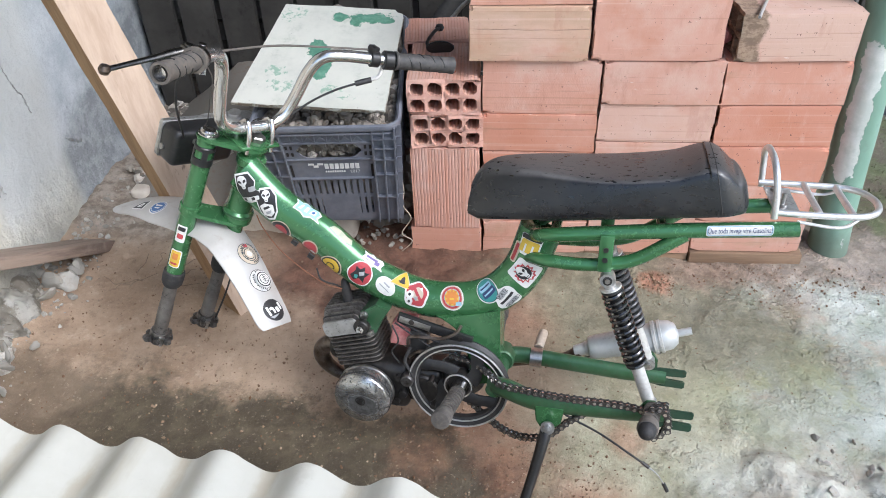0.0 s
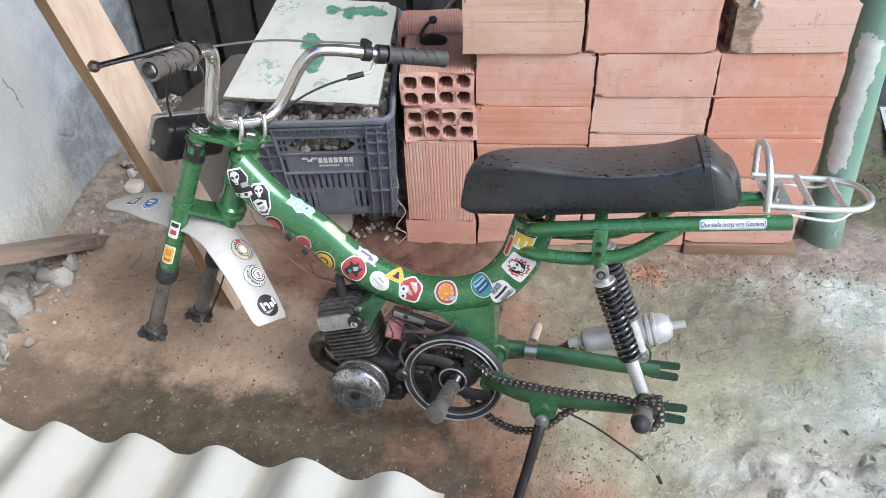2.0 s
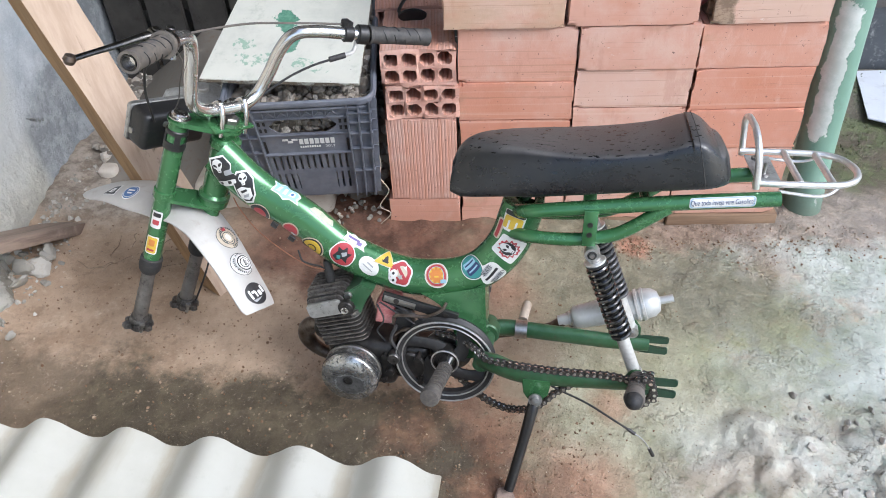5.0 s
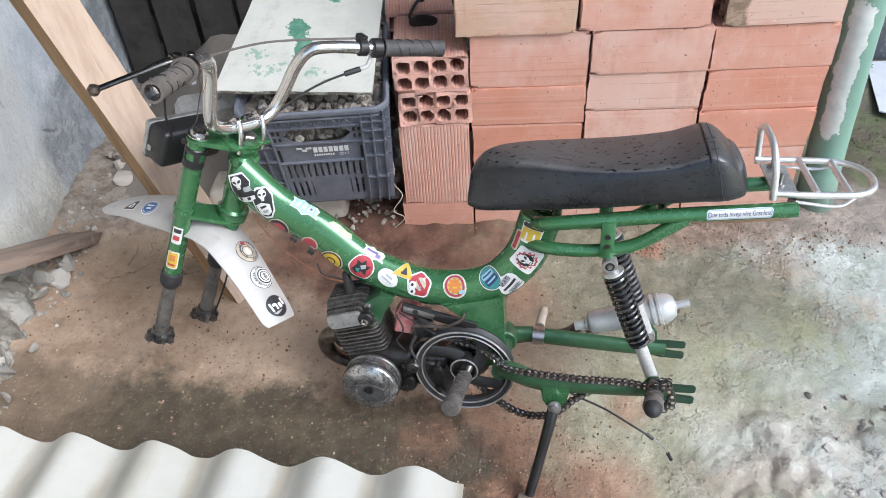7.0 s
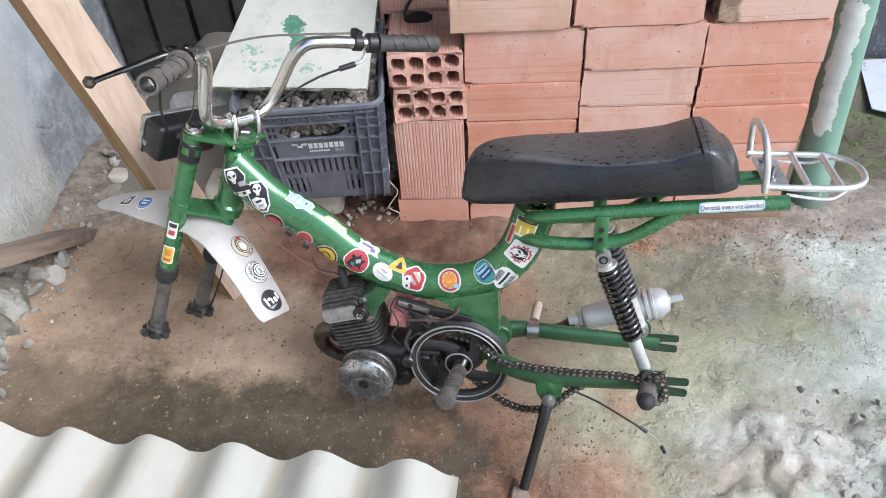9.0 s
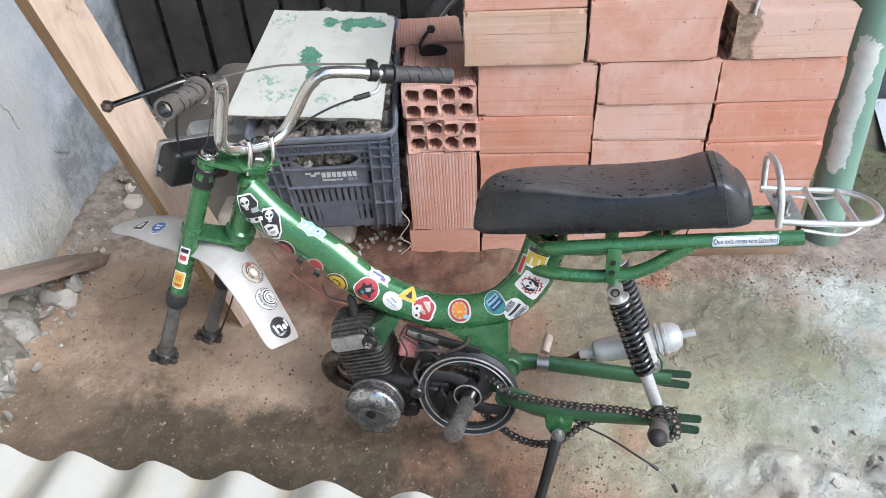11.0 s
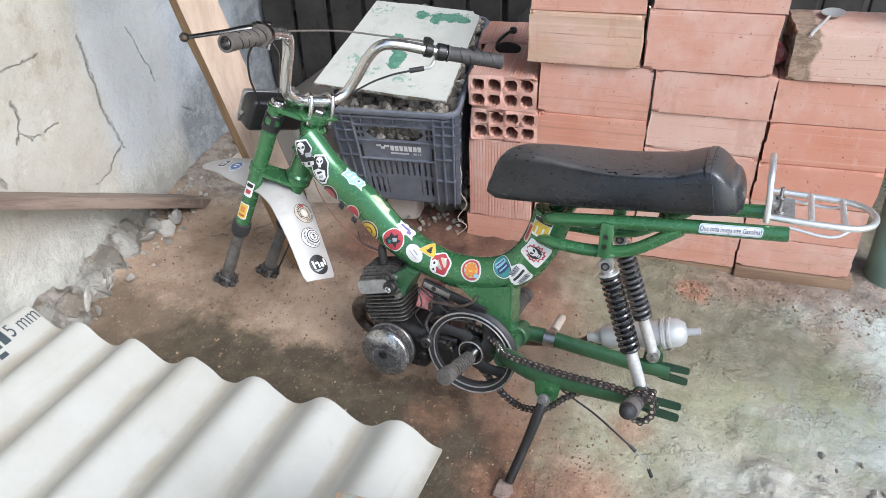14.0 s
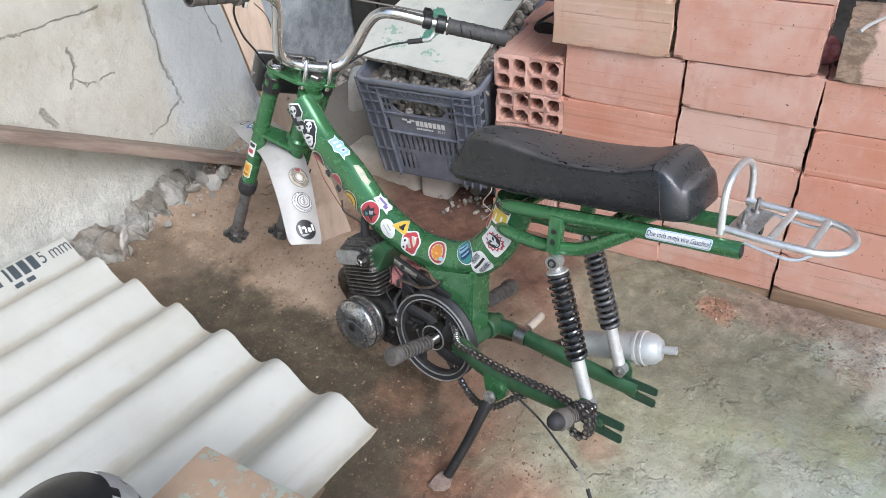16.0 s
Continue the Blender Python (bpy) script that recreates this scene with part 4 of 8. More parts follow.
def plate(outline, thick, m=None, bevel=0.0):
    """A flat piece: an outline in x, y, thick along z."""
    bm = bmesh.new()
    a = [bm.verts.new((x, y, 0)) for x, y in outline]
    b = [bm.verts.new((x, y, thick)) for x, y in outline]
    bm.faces.new(a[::-1])
    bm.faces.new(b)
    k = len(a)
    for i in range(k):
        bm.faces.new((a[i], a[(i + 1) % k], b[(i + 1) % k], b[i]))
    if bevel:
        bmesh.ops.bevel(bm, geom=[e for e in bm.edges if abs(e.verts[0].co.z - e.verts[1].co.z) < 1e-6], offset=bevel, segments=2, affect="EDGES")
    if m is not None:
        bm.transform(m)
    return bm


def lump(rng, r, flat=0.7, sub=1):
    """An angular stone."""
    bm = bmesh.new()
    bmesh.ops.create_icosphere(bm, subdivisions=sub, radius=r)
    off = Vector((rng.random() * 50, rng.random() * 50, rng.random() * 50))
    for v in bm.verts:
        v.co *= 0.72 + 0.6 * noise.noise(v.co / r * 0.9 + off) + rng.uniform(-0.08, 0.08) + 0.2
        v.co.z *= flat
    bm.transform(Euler((rng.random() * 6, rng.random() * 6, rng.random() * 6)).to_matrix().to_4x4())
    return bm


class Heap:
    """Many small lumps gathered into one mesh."""

    def __init__(self):
        self.v, self.f = [], []

    def put(self, bm, at):
        n = len(self.v)
        bm.verts.index_update()
        self.v += [tuple(v.co + Vector(at)) for v in bm.verts]
        self.f += [tuple(v.index + n for v in f.verts) for f in bm.faces]
        bm.free()

    def done(self, name, material, label, category, parent=None, smooth=False):
        me = bpy.data.meshes.new(name)
        me.from_pydata(self.v, [], self.f)
        me.materials.append(material)
        ob = new(name, me)
        if parent:
            ob.parent = parent
        return tagged(ob, label, category if not parent else "", "", "stuff")


def words(text, size, m, name, material, parent, shape=None):
    """Lettering in the built-in font as a flat mesh."""
    cu = bpy.data.curves.new(name, "FONT")
    cu.body, cu.size, cu.align_x, cu.align_y = text, size, "CENTER", "CENTER"
    tmp = new("tmp", cu)
    bpy.context.view_layer.update()
    me = bpy.data.meshes.new_from_object(tmp.evaluated_get(bpy.context.evaluated_depsgraph_get()))
    bpy.data.objects.remove(tmp)
    if shape:
        bm = bmesh.new()
        bm.from_mesh(me)
        bmesh.ops.triangulate(bm, faces=bm.faces)
        for _ in range(4):
            bmesh.ops.subdivide_edges(bm, edges=[e for e in bm.edges if e.calc_length() > max(0.004, size * 0.1)], cuts=1)
            bmesh.ops.triangulate(bm, faces=[f for f in bm.faces if len(f.verts) > 3])
        bm.to_mesh(me)
        bm.free()
    for v in me.vertices:
        p = m @ v.co
        v.co = shape(p) if shape else p
    me.materials.clear()
    me.materials.append(material)
    ob = new(name, me)
    ob.parent = parent
    return ob


# ---- ground ----
def floor_z(x, y):
    """Height of the bare ground: it rises gently towards the brick stack."""
    xc, yc = min(max(x, -1.4), 2.5), min(max(y, 0.2), 3.0)
    return 0.075 * (yc - 1.65) - 0.022 * xc


def ground_relief(x, y):
    p = Vector((x, y, 0))
    h = 0.006 * noise.noise(p * 3.0) + 0.003 * noise.noise(p * 11) + 0.0018 * noise.noise(p * 37)
    soil = max(0.0, min(1.0, (y - 1.6) / 0.2)) * max(0.0, min(1.0, (0.7 - x) / 0.3))
    h += soil * (0.012 + 0.012 * noise.noise(p * 9) + 0.006 * noise.noise(p * 28))
    crust = max(0.0, min(1.0, (x - 0.75 + 0.5 * noise.noise(p * 1.7)) / 0.3)) * max(0.0, min(1.0, (1.35 - y) / 0.3))
    h += crust * (0.007 * abs(noise.noise(p * 8)) + 0.0025 * noise.noise(p * 24))
    broken = max(0.0, min(1.0, ((x - 0.62) * 0.3 + 1.19 - y + 0.1 * noise.noise(p * 6)) / 0.04)) * max(0.0, min(1.0, (x - 0.5) / 0.1))
    flake = noise.noise(p * 8.5 + Vector((3, 1, 0))) + 0.5 * noise.noise(p * 23)
    h += broken * (0.004 + 0.011 * max(0.0, min(1.0, (flake + 0.05) / 0.06)) + 0.007 * max(0.0, min(1.0, (flake - 0.28) / 0.05)) + 0.005 * noise.noise(p * 30))
    worn_ = max(0.0, min(1.0, (x - 0.35) / 0.2)) * max(0.0, min(1.0, (2.0 - y) / 0.2))
    scar = noise.noise(p * 6.0 + Vector((9, 4, 0))) + 0.6 * noise.noise(p * 17)
    h += worn_ * (0.003 * max(0.0, min(1.0, scar / 0.08)) + 0.0022 * noise.noise(p * 46) + 0.0012 * noise.noise(p * 95))
    foot = math.exp(-((x - 1.06) ** 2 + (y - 1.98) ** 2) / 0.02)
    h += 0.012 * foot
    side = max(0.0, min(1.0, (-0.98 - x) / 0.16)) * max(0.0, 1.0 - abs(y - 1.5) / 0.9)
    h += side * (0.05 + 0.035 * noise.noise(p * 7) + 0.02 * noise.noise(p * 19))
    return h


def spread(lo, hi, step, far):
    inner = list(np.arange(lo, hi + 1e-6, step))
    grow, d = [], step
    reach = 0.0
    while reach < far:
        d *= 1.35
        reach += d
        grow.append(reach)
    return [lo - g for g in grow[::-1]] + inner + [hi + g for g in grow]


xs, ys = spread(-1.3, 1.9, 0.0085, 90), spread(0.6, 2.4, 0.0085, 90)
gv = [(x, y, floor_z(x, y) + (ground_relief(x, y) if -1.6 < x < 3 and 0 < y < 3.5 else 0.0)) for y in ys for x in xs]
nx = len(xs)
gf = [(j * nx + i, j * nx + i + 1, (j + 1) * nx + i + 1, (j + 1) * nx + i) for j in range(len(ys) - 1) for i in range(nx - 1)]
gm = bpy.data.meshes.new("ground")
gm.from_pydata(gv, [], gf)
gm.polygons.foreach_set("use_smooth", [True] * len(gf))
gm.materials.append(GROUND)
tagged(new("ground", gm), "damp brown earth and mossy grey screed floor", "ground", "", "structure")

# ---- left wall, fence, added roof and closing wall ----
WALL_X = -1.165


def wall_mesh():
    bm = bmesh.new()
    ny, nz = 150, 110
    grid = []
    for j in range(nz + 1):
        z = -0.15 + 2.75 * j / nz
        row = []
        for i in range(ny + 1):
            y = -2.2 + 5.1 * i / ny
            p = Vector((3.0, y, z))
            d = 0.008 * noise.noise(p * 2.2) + 0.004 * noise.noise(p * 9)
            skirt = max(0.0, min(1.0, (0.2 + 0.1 * noise.noise(p * 4) - z) / 0.12))
            d += skirt * (0.03 + 0.02 * noise.noise(p * 8) + 0.012 * noise.noise(p * 22))
            row.append(bm.verts.new((WALL_X + d - 0.12 * max(0.0, 0.95 - y), y, z)))
        grid.append(row)
    for j in range(nz):
        for i in range(ny):
            bm.faces.new((grid[j][i], grid[j][i + 1], grid[j + 1][i + 1], grid[j + 1][i]))
    back = [bm.verts.new((WALL_X - 0.14 - 0.12 * max(0.0, 0.95 - y), y, z)) for y, z in ((-2.2, -0.15), (2.9, -0.15), (2.9, 2.6), (-2.2, 2.6))]
    bm.faces.new(back)
    rim = ([grid[0][i] for i in range(ny + 1)], [grid[j][ny] for j in range(nz + 1)], [grid[nz][i] for i in range(ny, -1, -1)], [grid[j][0] for j in range(nz, -1, -1)])
    for k, edge in enumerate(rim):
        bm.faces.new([*edge, back[(k + 1) % 4], back[k]])
    return bm


thing("wall_west", wall_mesh(), WALL, "cracked off-white plastered wall with a rough cement skirt", "wall", "", "structure")


def fillet_mesh():
    """Broken strip of cement run along the foot of the wall."""
    bm = bmesh.new()
    nu, nv = 220, 34
    rows = []
    for i in range(nu + 1):
        y = 0.6 + 1.22 * i / nu
        q = Vector((7.0, y, 0))
        w = 0.165 + 0.05 * noise.noise(q * 5) + 0.035 * noise.noise(q * 17) + 0.02 * noise.noise(q * 45)
        w *= min(1.0, max(0.3, (1.86 - y) / 0.3))
        row = []
        for k in range(nv + 1):
            s = k / nv
            x = WALL_X - 0.05 + w * s
            p = Vector((x, y, 3.0))
            h = 0.05 * (1 - s) + 0.012 + 0.012 * noise.noise(p * 11) + 0.012 * max(0.0, min(1.0, noise.noise(p * 19) / 0.1)) + 0.008 * noise.noise(p * 34) + 0.005 * noise.noise(p * 70)
            if s > 0.86:
                h -= 0.05 * ((s - 0.86) / 0.14) ** 2
            row.append(bm.verts.new((x, y, floor_z(x, y) + ground_relief(x, y) + h)))
        rows.append(row)
    for a, b in zip(rows, rows[1:]):
        for k in range(nv):
            bm.faces.new((a[k], a[k + 1], b[k + 1], b[k]))
    bmesh.ops.solidify(bm, geom=bm.faces[:], thickness=0.03)
    bmesh.ops.recalc_face_normals(bm, faces=bm.faces)
    return bm


thing("trim", fillet_mesh(), FILLET, "broken pale cement strip along the foot of the wall", "trim", "", "structure")

rng = random.Random(11)
fence = holder("fence", "dark weathered upright board fence behind the bricks", "fence", "", "structure", pose(0, 0, 0))
x = -1.14
while x < 1.35:
    w = rng.uniform(0.115, 0.135)
    y = 2.66 + rng.uniform(-0.02, 0.02)
    part("board", box((x, y, floor_z(x, y) - 0.02), (x + w, y + 0.022, 1.55 + rng.uniform(-0.05, 0.05)), 0.004, 1), FENCE, fence)
    x += w + rng.uniform(0.012, 0.028)
for z in (0.35, 1.2):
    part("rail", box((-1.15, 2.7, z), (1.1, 2.74, z + 0.07), 0.004, 1), FENCE, fence)
# added closing wall; it stands in for the dark space behind the fence
thing("wall_north", box((-1.3, 2.95, -0.2), (3.4, 3.07, 2.6)), ENCLOSURE, "plain wall added behind the fence to keep the background dark", "wall", "", "structure")
# unseen L-shaped roof, added to block sky light at the back and left
roof = box((-1.4, 1.35, 2.45), (1.15, 3.2, 2.52))
add(roof, box((-1.4, -1.2, 2.45), (-0.45, 1.35, 2.52)))
thing("ceiling", roof, ENCLOSURE, "added unseen roof slabs that keep sky light off the back and left", "ceiling", "", "structure")


# ---- hollow bricks ----
def brick_mesh(L, W, H, cells=(4, 2), seed=0, chips=0.004, broken=(), fillet=0.0):
    """A hollow clay brick, its length along x, with cells right through; origin at the middle of its underside."""
    r = random.Random(seed)
    t = 0.0085
    cy, cz = cells
    ygrid, zgrid = [0.0], [0.0]
    a = (W - t * (cy + 1)) / cy
    b = (H - t * (cz + 1)) / cz
    for k in range(cy):
        ygrid += [ygrid[-1] + t, ygrid[-1] + t + a]
    ygrid.append(W)
    for k in range(cz):
        zgrid += [zgrid[-1] + t, zgrid[-1] + t + b]
    zgrid.append(H)
    N = 26
    xs_ = [-L / 2 + L * k / N for k in range(N + 1)]
    gone = {(r.choice((0, N)), r.choice((0, len(ygrid) - 1)), r.choice((0, len(zgrid) - 1))): r.uniform(0.006, 0.014) for _ in range(2)}
    gone.update({(N if right else 0, 0, len(zgrid) - 1 if top else 0): size for right, top, size in broken})
    bm = bmesh.new()
    vert = {}
    jit = {}

    def v(i, j, k):
        key = (i, j, k)
        if key not in vert:
            ey, ez = j in (0, len(ygrid) - 1), k in (0, len(zgrid) - 1)
            d = Vector((0, 0, 0))
            if ey and ez:
                d = Vector((r.uniform(-1, 1), 0.0, 0.0)) * chips * 0.5
                inward = (0.1 + 0.06 * r.random() + 1.3 * max(0.0, noise.noise(Vector((i * 0.6, j * 3.3 + seed, k * 2.1))) - 0.36)) * chips
                if key in gone:
                    inward = gone[key]
                    d.x = gone[key] if i == 0 else -gone[key]
                elif any((abs(i - q[0]) == 1 and (j, k) == q[1:]) for q in gone):
                    inward += 0.003
                d.y += inward if j == 0 else -inward
                d.z += inward if k == 0 else -inward
            elif i in (0, N):
                d = Vector((r.uniform(-0.3, 1.6) * (1 if i == 0 else -1), r.uniform(-0.3, 0.3), r.uniform(-0.3, 0.3))) * chips * 0.7
            vert[key] = bm.verts.new(Vector((xs_[i], ygrid[j] - W / 2, zgrid[k])) + d)
        return vert[key]

    solid = lambda j, k: 0 <= j < len(ygrid) - 1 and 0 <= k < len(zgrid) - 1 and not (j % 2 and k % 2)
    for j in range(len(ygrid) - 1):
        for k in range(len(zgrid) - 1):
            if not solid(j, k):
                continue
            for i, flip in ((0, True), (N, False)):
                q = [v(i, j, k), v(i, j + 1, k), v(i, j + 1, k + 1), v(i, j, k + 1)]
                bm.faces.new(q[::-1] if flip else q)
            for i in range(N):
                if not solid(j - 1, k):
                    bm.faces.new((v(i, j, k), v(i + 1, j, k), v(i + 1, j, k + 1), v(i, j, k + 1)))
                if not solid(j + 1, k):
                    bm.faces.new((v(i, j + 1, k), v(i, j + 1, k + 1), v(i + 1, j + 1, k + 1), v(i + 1, j + 1, k)))
                if not solid(j, k - 1):
                    bm.faces.new((v(i, j, k), v(i, j + 1, k), v(i + 1, j + 1, k), v(i + 1, j, k)))
                if not solid(j, k + 1):
                    bm.faces.new((v(i, j, k + 1), v(i + 1, j, k + 1), v(i + 1, j + 1, k + 1), v(i, j + 1, k + 1)))
    if fillet:
        # clay left in the corners of the cells
        for j in range(1, len(ygrid) - 1, 2):
            for k in range(1, len(zgrid) - 1, 2):
                for sy, y in ((1, ygrid[j]), (-1, ygrid[j + 1])):
                    for sz, z in ((1, zgrid[k]), (-1, zgrid[k + 1])):
                        fy, fz = fillet * r.uniform(0.5, 1.15), fillet * r.uniform(0.5, 1.15)
                        tri = [(y - W / 2 - sy * 0.001, z - sz * 0.001), (y - W / 2 + sy * fy, z - sz * 0.001), (y - W / 2 - sy * 0.001, z + sz * fz)]
                        e0, e1 = -L / 2 + r.uniform(0.002, 0.006), L / 2 - r.uniform(0.002, 0.006)
                        a = [bm.verts.new((e0, p, q)) for p, q in tri]
                        b = [bm.verts.new((e1, p, q)) for p, q in tri]
                        bm.faces.new(a)
                        bm.faces.new(b[::-1])
                        bm.faces.new((a[1], a[2], b[2], b[1]))
    return bm


BRICK_LABEL = "orange hollow clay brick in a dry stack"
brick_rng = random.Random(5)


def lay_brick(x0, x1, z0, z1, y=1.9, label=BRICK_LABEL, seed=None, clay=BRICK, broken=()):
    seed = seed or brick_rng.randrange(9999)
    bm = brick_mesh(x1 - x0, 0.19, z1 - z0, seed=seed, broken=broken)
    at = pose((x0 + x1) / 2, y + 0.095 + brick_rng.uniform(-0.004, 0.004), z0, 0, brick_rng.uniform(-0.25, 0.25), brick_rng.uniform(-0.45, 0.45))
    ob = thing("hollow_brick", bm, clay, label, "brick", "stacked hollow bricks", at=at)
    ob.data.polygons.foreach_set("use_smooth", [False] * len(ob.data.polygons))
    return ob


for (x0, x1), clays, levels in (((0.1, 0.388), (BRICK, BRICK, ORANGE_BRICK, ORANGE_BRICK, BRICK), (0.025, 0.131, 0.241, 0.353, 0.458, 0.6)), ((0.392, 0.68), (BRICK, PALE_BRICK, BRICK, PALE_BRICK, BRICK), (0.03, 0.149, 0.267, 0.381, 0.486, 0.6)),
                         ((0.6825, 0.975), (BRICK, BRICK, ORANGE_BRICK, ORANGE_BRICK, BRICK), (0.04, 0.141, 0.257, 0.371, 0.484, 0.597))):
    for z0, z1, clay in zip(levels, levels[1:], clays):
        lay_brick(x0 - 0.001 + brick_rng.uniform(0.0, 0.0022), x1 + 0.001 + brick_rng.uniform(-0.0025, 0.0), z0 + 0.0008, z1 - 0.0008, clay=clay, broken=((0, 0, 0.036),) if x0 < 0.2 and z1 > 0.59 else ())
lay_brick(0.066, 0.354, 0.602, 0.733, 1.893, "sooty yellowish hollow clay brick on the stack", clay=SOOTY, broken=((1, 0, 0.02), (0, 1, 0.014)))
lay_brick(0.36, 0.662, 0.602, 0.75, 1.893, broken=((1, 0, 0.018), (0, 0, 0.01)))
lay_brick(0.694, 0.966, 0.599, 0.712, 1.9, "pale hollow clay brick with mud smeared over one end", clay=SMEARED_BRICK)
red = lump(random.Random(4), 0.03, 0.9, 2)
thing("red_scrap", red, PINK, "red plastic scrap stuck behind the bricks", "scrap", at=pose(0.676, 1.99, 0.63))
lay_brick(0.07, 0.352, 0.735, 0.85, 1.895)
lay_brick(0.365, 0.668, 0.752, 0.866, 1.895)
# a narrow pier of bricks laid end-on
for x0, z0, z1, n in ((-0.094, 0.461, 0.555, 71), (-0.088, 0.366, 0.459, 72)):
    thing("hollow_brick", brick_mesh(0.26, 0.186, z1 - z0, seed=n, chips=0.009, fillet=0.012), BRICK_RIBBED, "hollow clay brick laid end-on with eight open cells", "brick", "stacked hollow bricks",
          at=pose(x0 + 0.09, 1.885 + 0.13, z0, 0, 0, 92.5))
for y0, n in ((1.888, 73), (1.985, 74)):
    thing("hollow_brick", brick_mesh(0.254, 0.184, 0.092, seed=n), BRICK_RIBBED, "grooved hollow clay brick standing on end", "brick", "stacked hollow bricks",
          at=pose(-0.001, y0 + 0.092, 0.238, 90, -90, 0))
thing("hollow_brick", brick_mesh(0.2, 0.19, 0.082, seed=75), BRICK, "pale clay brick under the end-on pier", "brick", "stacked hollow bricks", at=pose(-0.004, 1.985, 0.028))
for z0, z1, n in ((0.461, 0.555, 76), (0.366, 0.459, 77), (0.27, 0.364, 78), (0.175, 0.268, 79)):
    thing("hollow_brick", brick_mesh(0.19, 0.186, z1 - z0, seed=n), BRICK_RIBBED, "grooved hollow clay brick at the back of the pier", "brick", "stacked hollow bricks", at=pose(-0.045, 2.25, z0, 0, 0, 96))
part_plank = box((-0.15, 1.905, 0.004), (0.68, 2.06, 0.027), 0.003)
thing("plank", part_plank, RED_PLANK, "earth-stained plank under the brick stack", "plank", "planks under the bricks")
thing("plank", box((0.684, 1.895, -0.004), (0.99, 2.07, 0.038), 0.003, m=pose(0, 0, 0)), RED_PLANK, "split earth-stained plank under the brick stack", "plank", "planks under the bricks")


# ---- pole ----
def pole_mesh():
    prof = [(0.056, -0.03), (0.054, 0.02), (0.051, 0.1)]
    prof += [(0.0495 + 0.0006 * math.sin(k * 1.7), 0.1 + 0.06 * k) for k in range(1, 41)]
    return lathe(prof, 36)


thing("steel_pole", pole_mesh(), POLE, "green-painted round pole with peeling pale patches", "pole", at=pose(1.09, 1.98, 0, 0, -4.0, 0))

# ---- corrugated sheets ----
PITCH, SWELL = 0.177, 0.0245
SHEET_AT = Matrix.Translation((-0.02, 1.026, 0.121)) @ Matrix.Rotation(radians(180 - 6.7), 4, "Z")


def wave(x):
    return SWELL * math.cos(2 * math.pi * x / PITCH)


def sheet_mesh(seed):
    r = random.Random(seed)
    bm = bmesh.new()
    nxs, nys = 164, 24
    rows = []
    for s in (0.0, -0.0055):
        face = []
        for j in range(nys + 1):
            y = 1.83 * j / nys
            row = []
            for i in range(nxs + 1):
                xx = -0.092 + 1.2 * i / nxs
                chip = 0.0025 * noise.noise(Vector((xx * 40, seed, 0))) if j == 0 else 0.0
                edge = 0.003 * noise.noise(Vector((y * 30, seed, 5))) if i in (0, nxs) else 0.0
                slope = -SWELL * 2 * math.pi / PITCH * math.sin(2 * math.pi * xx / PITCH)
                k = 1 / math.sqrt(1 + slope * slope)
                row.append(bm.verts.new((xx - slope * k * s + edge, y + chip, wave(xx) + k * s)))
            face.append(row)
        rows.append(face)
    a, b = rows
    for j in range(nys):
        for i in range(nxs):
            bm.faces.new((a[j][i], a[j][i + 1], a[j + 1][i + 1], a[j + 1][i]))
            bm.faces.new((b[j][i], b[j + 1][i], b[j + 1][i + 1], b[j][i + 1]))
    for i in range(nxs):
        bm.faces.new((a[0][i], b[0][i], b[0][i + 1], a[0][i + 1]))
        bm.faces.new((a[nys][i], a[nys][i + 1], b[nys][i + 1], b[nys][i]))
    for j in range(nys):
        bm.faces.new((a[j][0], a[j + 1][0], b[j + 1][0], b[j][0]))
        bm.faces.new((a[j][nxs], b[j][nxs], b[j + 1][nxs], a[j + 1][nxs]))
    return bm


top_sheet = None
for k in range(3):
    ob = thing("corrugated_sheet", sheet_mesh(k + 1), SHEET, "pale grey corrugated fibre-cement roofing sheet in a flat stack", "roofing sheet", "stacked roofing sheets",
               at=Matrix.Translation((-0.004 * k, -0.003 * k, -0.0075 * k)) @ SHEET_AT)
    top_sheet = top_sheet or ob
thing("batten", box((-1.0, 0.86, -0.075), (-0.02, 0.93, 0.0735), 0.004), OLD_WOOD, "wooden batten under the roofing sheets", "batten", "battens under the sheets")
thing("batten", box((-1.06, -0.45, -0.115), (-0.18, -0.38, 0.0735), 0.004), OLD_WOOD, "wooden batten under the roofing sheets", "batten", "battens under the sheets")


def on_sheet(p):
    return Vector((p.x, p.y, p.z + wave(p.x) + 0.0012))


TURN_TEXT = pose(1.036, 0.046, 0, 0, 0, -90)
words("5 mm", 0.038, TURN_TEXT @ Matrix.Diagonal((1.0, 1.25, 1.0, 1.0)), "printed_size", INK["slate"], top_sheet, on_sheet)
for k in range(9):
    small = k > 6
    bm = box((-0.005, 0.0, -0.0003) if small else (-0.019, 0.0, -0.0003), (0.005, 0.022, 0.0) if small else (0.019, 0.007 if k in (3, 6) else 0.019, 0.0), m=None)
    bmesh.ops.subdivide_edges(bm, edges=bm.edges[:], cuts=3, use_grid_fill=True)
    bm.transform(pose(1.006, 0.125 + 0.032 * (k - 7), 0) if small else pose(1.038, 0.096 + 0.026 * k, 0))
    for v in bm.verts:
        v.co.z += wave(v.co.x) + 0.0012
    part("printed_bar", bm, INK["slate"], top_sheet)

